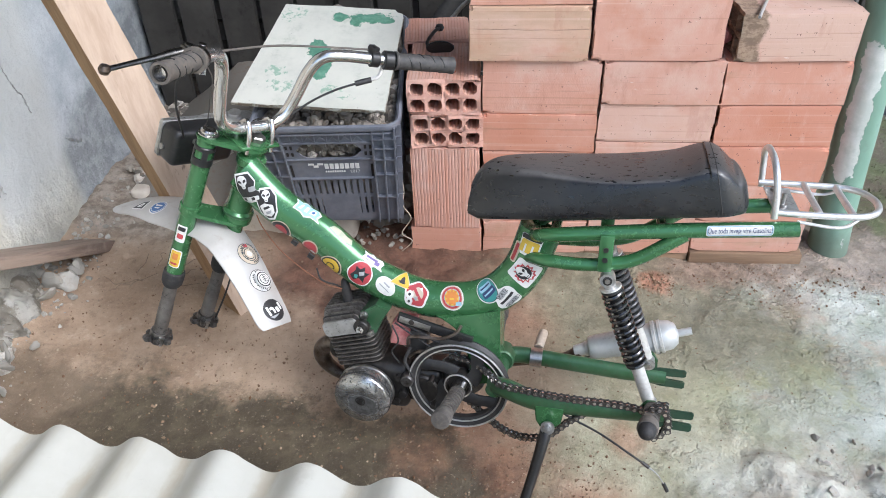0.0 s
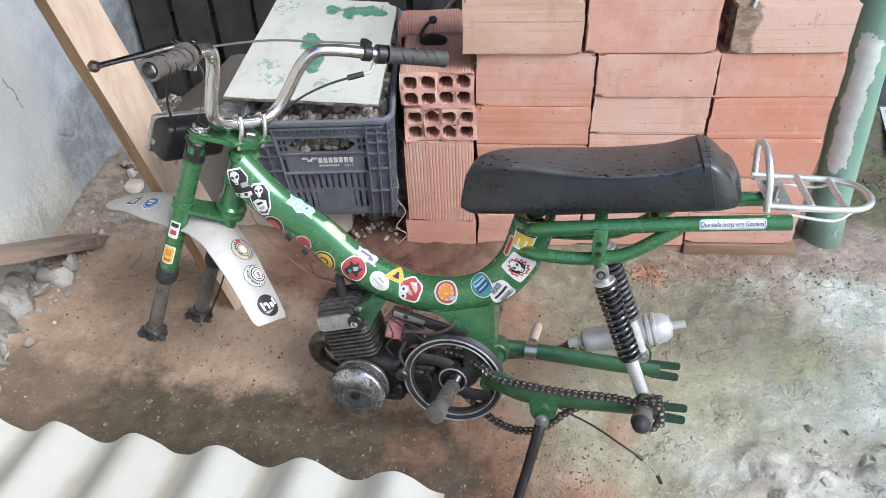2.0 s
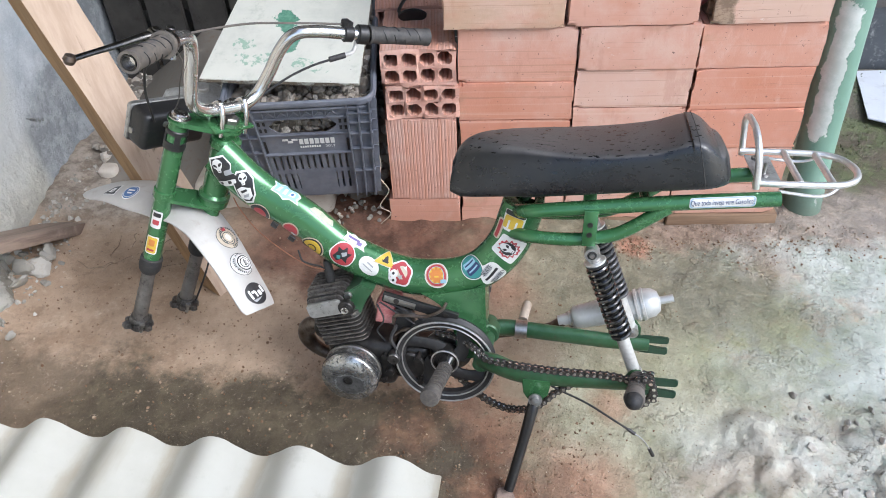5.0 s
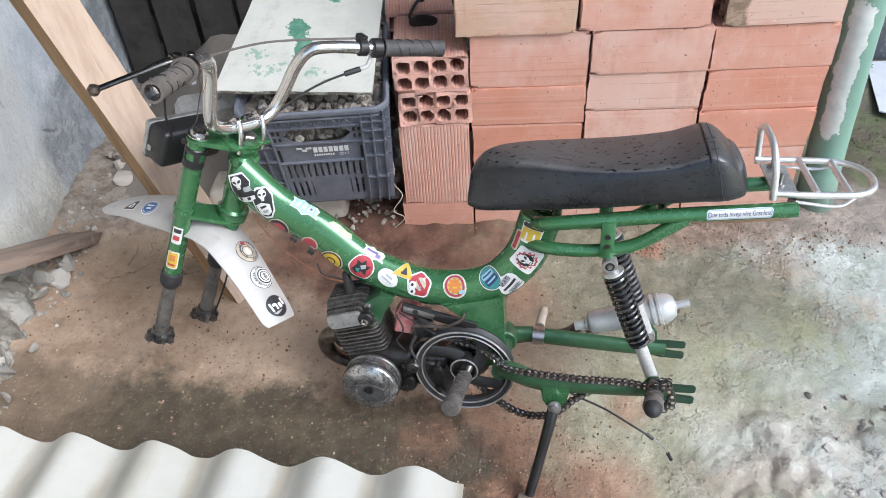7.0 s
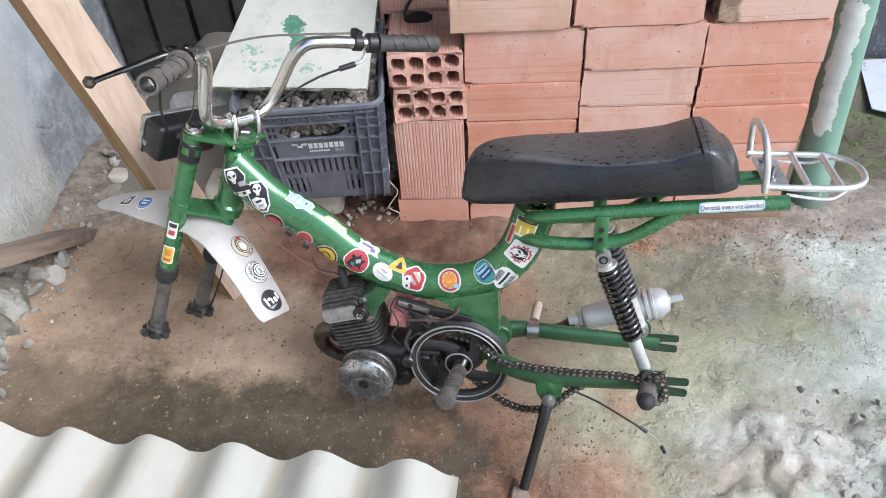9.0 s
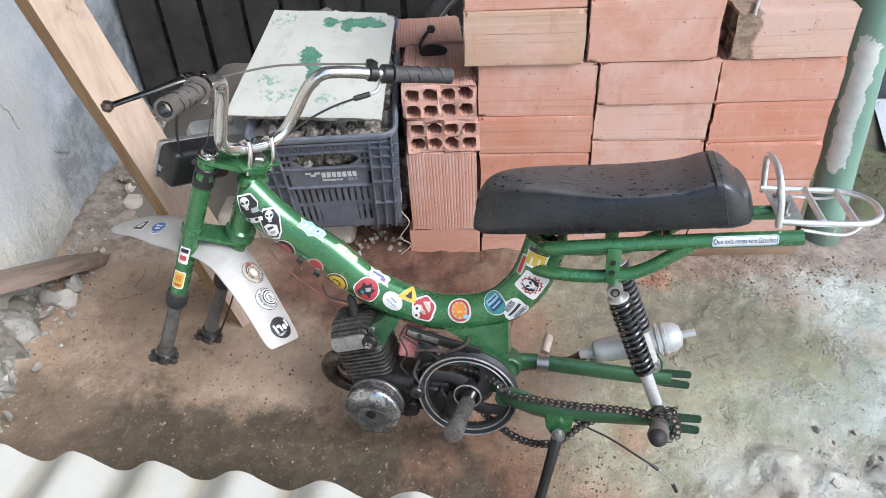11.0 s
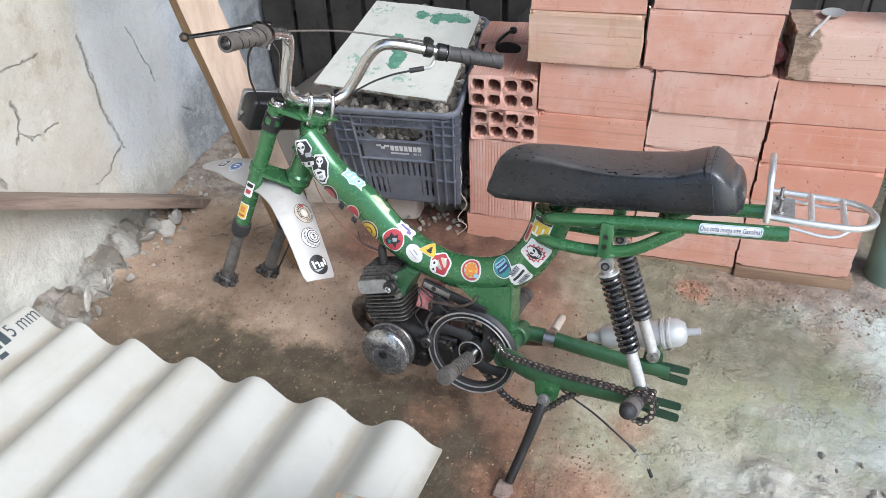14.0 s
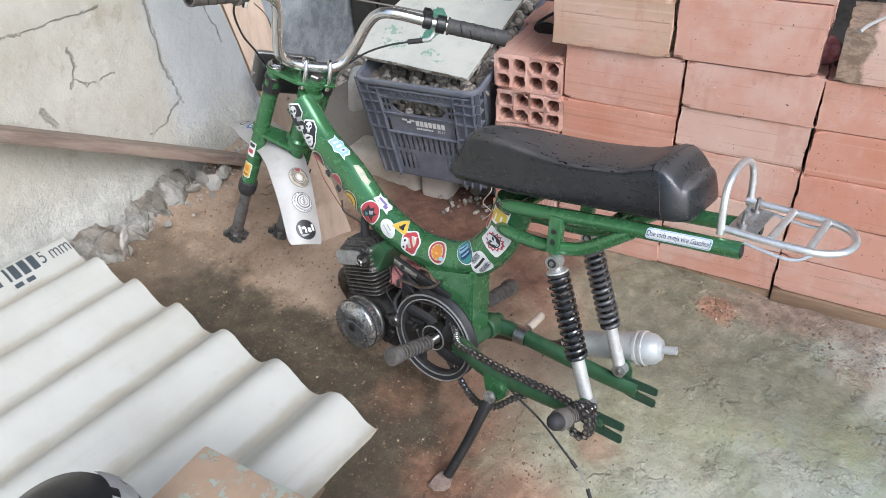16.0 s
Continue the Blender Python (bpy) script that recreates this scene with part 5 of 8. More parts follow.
# ---- leaning beam and wall plank ----
def beam_mesh():
    bm = bmesh.new()
    d1, d2 = Vector((0.574, 0.819, 0)) * 0.094, Vector((-0.819, 0.574, 0)) * 0.07
    rings = []
    for k in range(25):
        z = 2.4 * k / 24
        c = Vector((-0.53 - 0.221 * z, 1.6 - 0.05 * z, 0.004 + z))
        j = [Vector((0.0025 * noise.noise(Vector((z * 9, q, 2))), 0.0025 * noise.noise(Vector((z * 9, q, 7))), 0)) for q in range(4)]
        rings.append([bm.verts.new(p + q) for p, q in zip((c, c + d1, c + d1 + d2, c + d2), j)])
    for a, b in zip(rings, rings[1:]):
        for i in range(4):
            f = bm.faces.new((a[i], a[(i + 1) % 4], b[(i + 1) % 4], b[i]))
            f.material_index = 0 if i == 0 else 1
    bm.faces.new(rings[0][::-1])
    bm.faces.new(rings[-1])
    return bm


thing("wooden_beam", beam_mesh(), [PINE, PINE_DARK], "raw pine beam leaning towards the wall", "beam")

wp = along((-1.045, 1.915, 0.01), (-1.1, 1.08, 0.5))
bm = box((-0.054, -0.016, 0.0), (0.054, 0.016, 1.6), 0.004)
bmesh.ops.subdivide_edges(bm, edges=[e for e in bm.edges if e.calc_length() > 1], cuts=14)
for v in bm.verts:
    v.co += Vector((0.002 * noise.noise(v.co * 17), 0.002 * noise.noise(v.co * 13 + Vector((3, 1, 2))), 0))
thing("plank", bm, DARK_PLANK, "old brown plank lying slanted against the wall", "plank", at=wp)

# ---- crate of stones ----
CRATE_AT = Matrix.Translation((-0.295, 1.872, 0.14)) @ Matrix.Rotation(radians(4), 4, "Z") @ Matrix.Rotation(radians(10), 4, "X")
CW, CD, CH, TAPER = 0.325, 0.5, 0.335, 0.016
crate = holder("plastic_crate", "grey plastic harvest crate full of stones", "crate", at=CRATE_AT)


def crate_wall(width, front):
    """A ribbed, slotted wall in x (along) and z (up), facing -y."""
    bm = bmesh.new()
    h = CH
    half = width / 2

    def bar(x0, x1, z0, z1, y0=0.0, y1=0.003):
        add(bm, box((x0, y0, z0), (x1, y1, z1)))

    # skin with openings, built of bars
    inner = half - 0.055 if front else half - 0.03
    for s in (-1, 1):
        bar(min(s * half, s * inner), max(s * half, s * inner), 0, h)
    bar(-inner, inner, 0.0, 0.03)
    bar(-inner, inner, 0.09, 0.105)
    bar(-inner, inner, 0.165, 0.235)
    bar(-inner, inner, 0.285, h)
    if front:
        bar(-inner, -0.078, 0.235, 0.285)
        bar(0.078, inner, 0.235, 0.285)
    else:
        bar(-inner, -0.06, 0.235, 0.285)
        bar(0.06, inner, 0.235, 0.285)
    n = 13 if front else 19
    for k in range(n):
        c = -inner + 2 * inner * (k + 0.5) / n
        bar(c - 0.0052, c + 0.0052, 0.105, 0.165)
        if front and 3 < k < n - 3:
            bar(c - inner / n - 0.0002, c + inner / n + 0.0002, 0.03, 0.09)
        else:
            bar(c - 0.0052, c + 0.0052, 0.03, 0.09)
    # standing ribs and ledges
    cols = [-half + 0.004, -half + 0.03, -inner, inner, half - 0.03, half - 0.004]
    for c in cols:
        bar(c - 0.0016, c + 0.0016, 0.0, h, -0.011, 0.0)
    if front:
        # small slots: thin black boxes stand in for the dark inside them
        for s in (-1, 1):
            for q in (0.088, 0.1):
                for z in (0.243, 0.265):
                    add(bm, box((s * q - 0.003, -0.0012, z), (s * q + 0.003, -0.0002, z + 0.012)), slot=1)
            add(bm, box((s * 0.1 - 0.003, -0.0012, 0.17), (s * 0.1 + 0.003, -0.0002, 0.212)), slot=1)
        bar(-inner, inner, 0.166, 0.169, -0.009, 0.0)
        bar(-inner, inner, 0.231, 0.234, -0.006, 0.0)
        bar(-inner, inner, 0.287, 0.29, -0.007, 0.0)
    for z in (0.098, 0.18, 0.232, 0.27, 0.3):
        for s in (-1, 1):
            bar(min(s * half, s * inner), max(s * half, s * inner), z - 0.0015, z + 0.0015, -0.011, 0.0)
    # rounded ends of the carrying hole, latticed band under the rim
    if front:
        for sx in (-1, 1):
            for z0, z1 in ((0.235, 0.257), (0.285, 0.263)):
                tri = plate([(0.078, z0), (0.078, z1), (0.071, (z0 + 2 * z1) / 3), (0.064, (2 * z0 + z1) / 3), (0.052, z0)], 0.003, Matrix(((sx, 0, 0, 0), (0, 0, 1, 0), (0, 1, 0, 0), (0, 0, 0, 1))))
                add(bm, tri)
        for k in range(6):
            a, b = -0.085 + 0.0285 * k, -0.085 + 0.0285 * (k + 1)
            for p, q in (((a, 0.29), (b, 0.325)), ((b, 0.29), (a, 0.325))):
                add(bm, rod((p[0], -0.002, p[1]), (q[0], -0.002, q[1]), 0.0016, 4))
            bar(a - 0.001, a + 0.001, 0.29, 0.325, -0.005, 0.0)
    return bm


def taper(bm):
    for v in bm.verts:
        k = 1 + 2 * TAPER * v.co.z / CH / CW
        v.co.x *= k
        v.co.y = (v.co.y - CD / 2) * (1 + 2 * TAPER * v.co.z / CH / CD) + CD / 2
    return bm


part("front_wall", taper(crate_wall(CW, True)), [CRATE_GREY, BLACK_PAINT], crate)
bm = crate_wall(CW, False)
bm.transform(Matrix.Translation((0, CD, 0)) @ Matrix.Rotation(math.pi, 4, "Z"))
part("back_wall", taper(bm), CRATE_GREY, crate)
for s in (-1, 1):
    bm = crate_wall(CD, False)
    bm.transform(Matrix.Translation((s * CW / 2, CD / 2, 0)) @ Matrix.Rotation(s * math.pi / 2, 4, "Z"))
    part("side_wall", taper(bm), CRATE_GREY, crate)
part("base", taper(box((-CW / 2, 0, 0), (CW / 2, CD, 0.006), 0.001)), CRATE_GREY, crate)


def round_rect(w, d, r, n=6):
    pts = []
    for cx, cy, a0 in ((w - r, d - r, 0), (-w + r, d - r, 90), (-w + r, -d + r, 180), (w - r, -d + r, 270)):
        pts += [(cx + r * math.cos(radians(a0 + 90 * k / n)), cy + r * math.sin(radians(a0 + 90 * k / n))) for k in range(n + 1)]
    return pts


rim = [(px, py + CD / 2, CH) for px, py in round_rect(CW / 2 + TAPER + 0.006, CD / 2 + TAPER + 0.006, 0.035)]
part("rim", tube(rim, 0.0075, 8, closed=True, up=(0, 0, 1), flat=1.3), CRATE_GREY, crate)
part("rim_flange", tube([(x * 0.985, y, z - 0.016) for x, y, z in rim], 0.005, 6, closed=True, up=(0, 0, 1), flat=0.6), CRATE_GREY, crate)
# plain marks where the maker's name and numbers stand
face = lambda z: -TAPER * z / CH - 0.0016
for x0, x1, z0, z1 in ((-0.06, -0.045, 0.212, 0.218), (-0.047, -0.034, 0.204, 0.211), (-0.036, -0.021, 0.212, 0.218), *[(-0.018 + 0.0134 * k, -0.0078 + 0.0134 * k, 0.199, 0.216) for k in range(7)], *[(-0.018 + 0.006 * k, -0.0138 + 0.006 * k, 0.1865, 0.192) for k in range(9)]):
    part("printed_mark", box((x0, face(z0) - 0.0008, z0), (x1, face(z0), z1)), INK["white"], crate, "white printed bar")
words("2017", 0.013, pose(0.06, face(0.188) - 0.0012, 0.189, 90, 0, 0), "printed_year", INK["white"], crate)

srng = random.Random(23)
heap = Heap()
for k in range(900):
    x, y = srng.uniform(-0.17, 0.17), srng.uniform(0.0, 0.5)
    r = srng.uniform(0.008, 0.019)
    z = CH - 0.045 + 0.09 * min(1, y / 0.3) * (1 - 0.5 * abs(x) / 0.17) + srng.uniform(-0.02, 0.006)
    z = min(z, CH - 0.012 + 0.36 * y - 0.012 * 0)
    if srng.random() < 0.16:
        y, z = srng.uniform(0.018, 0.03), srng.uniform(0.22, 0.3)
        x *= 0.6
    heap.put(lump(srng, r, 0.75, 2), (x, y + 0.008, z))
ob = heap.done("gravel", STONE, "grey crushed stones filling the crate", "gravel")
ob.matrix_world = CRATE_AT
fill = box((-0.15, 0.05, 0.01), (0.155, 0.488, 0.27))
thing("stone_fill", taper(fill), STONE, "packed grey stones inside the crate", "gravel", kind="stuff", at=CRATE_AT)

bx = Vector((0.9985, -0.0026, -0.0542)).normalized()
bz = bx.cross(Vector((0.0215, 0.9359, 0.3517))).normalized()
by = bz.cross(bx)
board_at = Matrix.Translation((-0.526, 1.829, 0.512)) @ Matrix((bx, by, bz)).transposed().to_4x4()
outline = [(0, 0), (0.1, -0.002), (0.16, 0.0015), (0.25, -0.001), (0.33, 0.001), (0.3875, 0.0), (0.39, 0.12), (0.392, 0.25), (0.3935, 0.345), (0.389, 0.362), (0.374, 0.364), (0.367, 0.377), (0.26, 0.376), (0.2, 0.379), (0.13, 0.376), (0.062, 0.378), (0.044, 0.26), (0.02, 0.12)]
thing("painted_board", plate(outline, 0.0105, None, 0.0012), BOARD, "white-painted board with peeling green patches lying on the crate", "board", at=board_at)

# blocks under the crate
for a, b, yaw, seed in (((-0.385, 1.93, 0.018), (-0.275, 2.05, 0.14), 3, 1), ((-0.68, 1.935, 0.016), (-0.392, 2.06, 0.135), -4, 2)):
    bm = box(a, b, 0.022, 4)
    bmesh.ops.subdivide_edges(bm, edges=[e for e in bm.edges if e.calc_length() > 0.06], cuts=4, use_grid_fill=True)
    for v in bm.verts:
        v.co += Vector((1, 1, 1)) * 0.004 * noise.noise(v.co * 23)
    thing("pale_block", bm, CONCRETE_BLOCK, "worn pale block propping up the crate", "block", "blocks under the crate")
bm = box((-1.03, 2.07, 0.045), (-0.965, 2.13, 0.1), 0.015, 3)
for v in bm.verts:
    v.co += Vector((1, 1, 1)) * 0.008 * noise.noise(v.co * 17)
thing("pale_block", bm, CONCRETE_BLOCK, "worn pale block beside the wall", "block")


def jug_mesh():
    bm = bmesh.new()
    outline = round_rect(0.13, 0.075, 0.04, 5)
    rings = []
    for s, z in ((0.93, 0.0), (1, 0.015), (1, 0.17), (0.9, 0.2), (0.5, 0.22)):
        rings.append([bm.verts.new((x * s, y * s, z)) for x, y in outline])
    n = len(outline)
    for a, b in zip(rings, rings[1:]):
        for i in range(n):
            bm.faces.new((a[i], a[(i + 1) % n], b[(i + 1) % n], b[i]))
    bm.faces.new(rings[0][::-1])
    bm.faces.new(rings[-1])
    return bm


jug_at = pose(-0.73, 2.2, 0.15, 10, 8, 30) @ Matrix.Scale(0.72, 4)
jug = holder("plastic_jug", "translucent grey-white plastic jug on the stone heap", "jug", at=jug_at)
part("body", jug_mesh(), WHITE_METAL, jug)
part("cap", lathe([(0.03, 0.2), (0.03, 0.235), (0.026, 0.24), (0.0, 0.24)], 20, pose(0.03, 0, 0)), WHITE_METAL, jug)

# stone heap round the crate, crumbs on the floor
heap = Heap()
for k in range(1500):
    x, y = srng.uniform(-1.08, -0.02), srng.uniform(1.99, 2.62)
    top = 0.24 * max(0.0, min(1.0, (y - 1.97) / 0.25)) * max(0.15, min(1.0, (x + 1.0) / 0.4))
    if x < -0.6 and y < 2.15:
        continue
    if x > -0.13 and y > 1.97:
        continue
    heap.put(lump(srng, srng.uniform(0.01, 0.024), 0.75), (x, y, floor_z(x, y) + top * srng.uniform(0.75, 1.0) + 0.008))
for k in range(34):
    x, y = srng.gauss(-0.2, 0.07), srng.gauss(1.93, 0.035)
    heap.put(lump(srng, srng.uniform(0.004, 0.011), 0.75), (x, y, floor_z(x, y) + 0.016))
heap.done("stone_heap", STONE, "heap of grey crushed stones behind and beside the crate", "gravel")


def mound_mesh():
    bm = bmesh.new()
    n, m = 26, 20
    g = []
    for j in range(m + 1):
        y = 1.96 + 0.68 * j / m
        row = []
        for i in range(n + 1):
            x = -1.12 + 1.0 * i / n
            top = 0.22 * max(0.0, min(1.0, (y - 1.97) / 0.25)) * max(0.1, min(1.0, (x + 1.1) / 0.3)) * max(0.0, min(1.0, (-0.12 - x) / 0.05))
            row.append(bm.verts.new((x, y, floor_z(x, y) + top - 0.012 + 0.01 * noise.noise(Vector((x, y, 0)) * 20))))
        g.append(row)
    for j in range(m):
        for i in range(n):
            bm.faces.new((g[j][i], g[j][i + 1], g[j + 1][i + 1], g[j + 1][i]))
    low = [bm.verts.new((x, y, -0.05)) for x, y in ((-1.12, 1.96), (-0.12, 1.96), (-0.12, 2.64), (-1.12, 2.64))]
    bm.faces.new(low[::-1])
    sides = (g[0], [r[-1] for r in g], g[-1][::-1], [r[0] for r in g][::-1])
    for k, e in enumerate(sides):
        bm.faces.new([low[k], low[(k + 1) % 4], *e[::-1]])
    return bm


thing("stone_mound", mound_mesh(), STONE, "packed core of the grey stone heap", "gravel", kind="stuff")

heap = Heap()
for k in range(1900):
    x, y = srng.uniform(-1.1, 1.6), srng.uniform(1.0, 1.9)
    if srng.random() < 0.1:
        x, y = srng.uniform(-0.3, 0.35), srng.uniform(1.66, 1.9)
    if y > 1.68 and -0.5 < x < 0.4 and srng.random() < 0.6:
        continue
    r = srng.choice((0.0015, 0.002, 0.0025, 0.003, 0.004)) * srng.uniform(0.7, 1.3)
    if x > 0.4:
        r *= 0.5
    if y > 1.6 and x < 0.6:
        r *= 0.85
    heap.put(lump(srng, r, 0.7, 1), (x, y, floor_z(x, y) + ground_relief(x, y) + 0.3 * r))
for k in range(420):
    x, y = srng.gauss(0.24, 0.14), srng.gauss(1.13, 0.09)
    r = srng.choice((0.0012, 0.0016, 0.002, 0.003)) * srng.uniform(0.7, 1.3)
    heap.put(lump(srng, r, 0.7, 1), (x, y, floor_z(x, y) + ground_relief(x, y) + 0.3 * r))
for cx, cy, sx, sy, count in ((-0.28, 1.32, 0.2, 0.1, 200), (-0.45, 1.62, 0.25, 0.14, 260), (0.575, 1.79, 0.03, 0.025, 160), (0.95, 1.82, 0.22, 0.05, 420)):
    for k in range(count):
        x, y = srng.gauss(cx, sx), srng.gauss(cy, sy)
        if x < -1.1 or y > 1.89:
            continue
        r = srng.choice((0.0012, 0.0016, 0.002, 0.0028, 0.004)) * srng.uniform(0.7, 1.3)
        heap.put(lump(srng, r, 0.6, 1), (x, y, floor_z(x, y) + ground_relief(x, y) + 0.25 * r))
heap.done("earth_crumbs", CLOD, "crumbs of earth and small pebbles on the floor", "pebbles")

heap = Heap()
for k in range(330):
    y = srng.gauss(1.7, 0.2)
    x = -1.11 + abs(srng.gauss(0, 0.05))
    r = srng.uniform(0.002, 0.005) * srng.choice((1, 1, 1.5, 2.5))
    heap.put(lump(srng, r, 0.6), (x, y, floor_z(x, y) + ground_relief(x, y) + 0.3 * r))
for k in range(26):
    y = srng.uniform(1.15, 1.78)
    heap.put(lump(srng, srng.uniform(0.012, 0.034), 0.32, 2), (srng.uniform(-1.14, -1.0), y, floor_z(-1.1, y) + ground_relief(-1.08, y) + srng.uniform(0.004, 0.016)))
for k in range(120):
    x, y = srng.uniform(0.85, 1.7), srng.uniform(0.9, 1.32)
    r = srng.uniform(0.004, 0.013)
    heap.put(lump(srng, r, 0.4), (x, y, floor_z(x, y) + ground_relief(x, y) + 0.2 * r))
heap.done("lime_rubble", RUBBLE, "crumbled lime plaster and cement bits along the wall", "rubble")

# loose wire beside the crate, twigs by the wall
wire = tube([(-0.125, 1.885, 0.3), (-0.115, 1.88, 0.24), (-0.12, 1.878, 0.19), (-0.1, 1.875, 0.15), (-0.128, 1.872, 0.1), (-0.1, 1.87, 0.075), (-0.13, 1.868, 0.04)], 0.0013, 6, 8)
thing("wire", wire, WOODEN_PEG, "thin pale wire hanging loose between crate and bricks", "wire")
for k in range(9):
    x, y = -0.88 + 0.14 * srng.random(), 1.68 + 0.16 * srng.random()
    a, step, pts = srng.uniform(0, 6.28), srng.uniform(0.014, 0.03), []
    for j in range(5):
        pts.append((x, y, floor_z(x, y) + ground_relief(x, y) + 0.003 + 0.006 * (j % 2)))
        a += srng.uniform(-0.7, 0.7)
        x, y = x + step * math.cos(a), y + step * math.sin(a)
    thing("twig", tube(pts, [0.0016, 0.0012, 0.0008], 5, 3), OLD_WOOD, "thin dry grey-brown twig on the ground", "twig", "twigs on the ground")

# ---- beyond the pole ----
thing("metal_panel", plate([(1.437, 2.396), (1.76, 2.2), (2.05, 2.46), (1.92, 2.74), (1.53, 2.735)], 0.004), TIN_WHITE, "bent white metal panel lying outside on the ground", "panel", at=pose(0, 0, 0.047))
thing("timber", box((1.2, 2.75, 0.0), (3.2, 2.82, 0.255), 0.006), BLUE_GREY, "dark weathered timber with flaking white paint lying outside", "timber")
heap = Heap()
for k in range(900):
    x, y = srng.uniform(1.16, 2.0), srng.uniform(2.15, 2.72)
    a = srng.uniform(0, 6.28)
    h = srng.uniform(0.004, 0.014)
    bm = bmesh.new()
    d = Vector((math.cos(a), math.sin(a), 0)) * 0.0022
    q = [bm.verts.new(v) for v in (-d, d, d * 0.8 + Vector((d.y * 2, -d.x * 2, h * 0.7)), Vector((d.y * 5, -d.x * 5, h)))]
    bm.faces.new(q)
    heap.put(bm, (x, y, floor_z(x, y)))
heap.done("weeds", LEAF, "low green weeds growing outside past the pole", "weeds")


def tyre_mesh():
    pts = [(0.3 * math.cos(2 * math.pi * k / 48), 0, 0.3 * math.sin(2 * math.pi * k / 48)) for k in range(48)]
    return tube(pts, 0.024, 10, closed=True)


wheel = holder("bicycle_wheel", "black bicycle wheel leaning behind the bricks", "wheel", at=pose(0.2, 2.42, 0.36, -14, 0, 4))
part("tyre", tyre_mesh(), DARK_TYRE, wheel)
part("rim", tube([(0.272 * math.cos(2 * math.pi * k / 48), 0, 0.272 * math.sin(2 * math.pi * k / 48)) for k in range(48)], 0.009, 8, closed=True), STEEL, wheel)
part("hub", rod((0, -0.04, 0), (0, 0.04, 0), 0.018, 14, 0.003), STEEL, wheel)
for k in range(18):
    a = 2 * math.pi * k / 18
    part("spoke", rod((0.017 * math.cos(a), 0.02 * (-1) ** k, 0.017 * math.sin(a)), (0.268 * math.cos(a), 0, 0.268 * math.sin(a)), 0.001, 5), STEEL, wheel)

# ---- small things on the bricks ----
spoon = holder("plastic_spoon", "white plastic spoon forgotten on a brick", "spoon", at=pose(0.787, 2.035, 0.7125, 0, 0, -22) @ Matrix.Scale(1.3, 4))
bowl = lathe([(0.0, 0.001), (0.012, 0.002), (0.02, 0.007), (0.0205, 0.0085), (0.0195, 0.0085), (0.011, 0.0035), (0.0, 0.0025)], 24)
bowl.transform(Matrix.Diagonal((1, 1.35, 1, 1)))
part("bowl", bowl, WHITE_PLASTIC, spoon)
part("handle", tube([(0, -0.024, 0.008), (0, -0.06, 0.006), (0, -0.118, 0.006), (0.0, -0.14, 0.002)], 0.003, 8, 5, flat=1.0), WHITE_PLASTIC, spoon)

mirror = holder("wing_mirror", "small black mirror with a bent stalk lying on the brick pier", "mirror", at=pose(-0.02, 2.065, 0.556, 0, 0, 4))
head = lathe([(0.0, 0.008), (0.016, 0.0075), (0.03, 0.004), (0.036, -0.002), (0.035, -0.006), (0.0, -0.005)], 28)
head.transform(Matrix.Translation((0, 0, 0.016)) @ Matrix.Rotation(radians(-62), 4, "X") @ Matrix.Diagonal((1.05, 0.62, 1, 1)))
part("shell", head, BLACK_PAINT, mirror)
part("stalk", tube([(-0.032, 0.004, 0.016), (-0.034, 0.03, 0.02), (-0.018, 0.09, 0.024), (-0.004, 0.125, 0.022)], 0.0048, 8, 5), BLACK_PAINT, mirror)
part("knob", lathe([(0.0, -0.011), (0.009, -0.008), (0.0125, 0.0), (0.009, 0.008), (0.0, 0.011)], 16, pose(-0.003, 0.13, 0.022)), RUBBER, mirror)

# ---- scrap block and helmet in front ----
bm = box((0.005, 0.33, -0.085), (0.32, 0.69, 0.364), 0.006, 2)
bmesh.ops.subdivide_edges(bm, edges=[e for e in bm.edges if e.calc_length() > 0.1], cuts=6, use_grid_fill=True)
for v in bm.verts:
    v.co += Vector((1, 1, 0.6)) * 0.004 * noise.noise(v.co * 12)
thing("scrap_wood_block", bm, BLOCK_TOP, "upright scrap wood block with flaking paint", "block", at=pose(0, 0, 0))

helmet = holder("motorcycle_helmet", "black motorcycle helmet with a white stripe resting on the scrap block", "helmet", at=pose(0.095, 0.43, 0.365, 0, 0, 25))
shell = lathe([(0.085, 0.0), (0.11, 0.02), (0.125, 0.07), (0.127, 0.13), (0.116, 0.185), (0.088, 0.235), (0.045, 0.262), (0.0, 0.27)], 40)
shell.transform(Matrix.Diagonal((0.92, 1.1, 1, 1)))
shell.transform(Matrix.Scale(0.8, 4))
part("shell", shell, BLACK_PAINT, helmet)
stripe = bmesh.new()
rows = []
for i in range(13):
    a = radians(8 + 62 * i / 12)
    row = []
    for h, r in ((0.15, 0.0925), (0.164, 0.0855), (0.177, 0.0778), (0.1875, 0.0712)):
        w = 1.012
        row.append(stripe.verts.new((r * w * 0.92 * math.sin(a), r * w * 1.1 * math.cos(a), h * w)))
    rows.append(row)
for p, q in zip(rows, rows[1:]):
    for i in range(3):
        if (rows.index(p), i) not in ((3, 0), (4, 0), (7, 2), (8, 2), (11, 0), (0, 2)):
            stripe.faces.new((p[i], q[i], q[i + 1], p[i + 1]))
bmesh.ops.solidify(stripe, geom=stripe.faces[:], thickness=-0.0012)
part("stripe", stripe, INK["white"], helmet, "torn white stripe sticker")

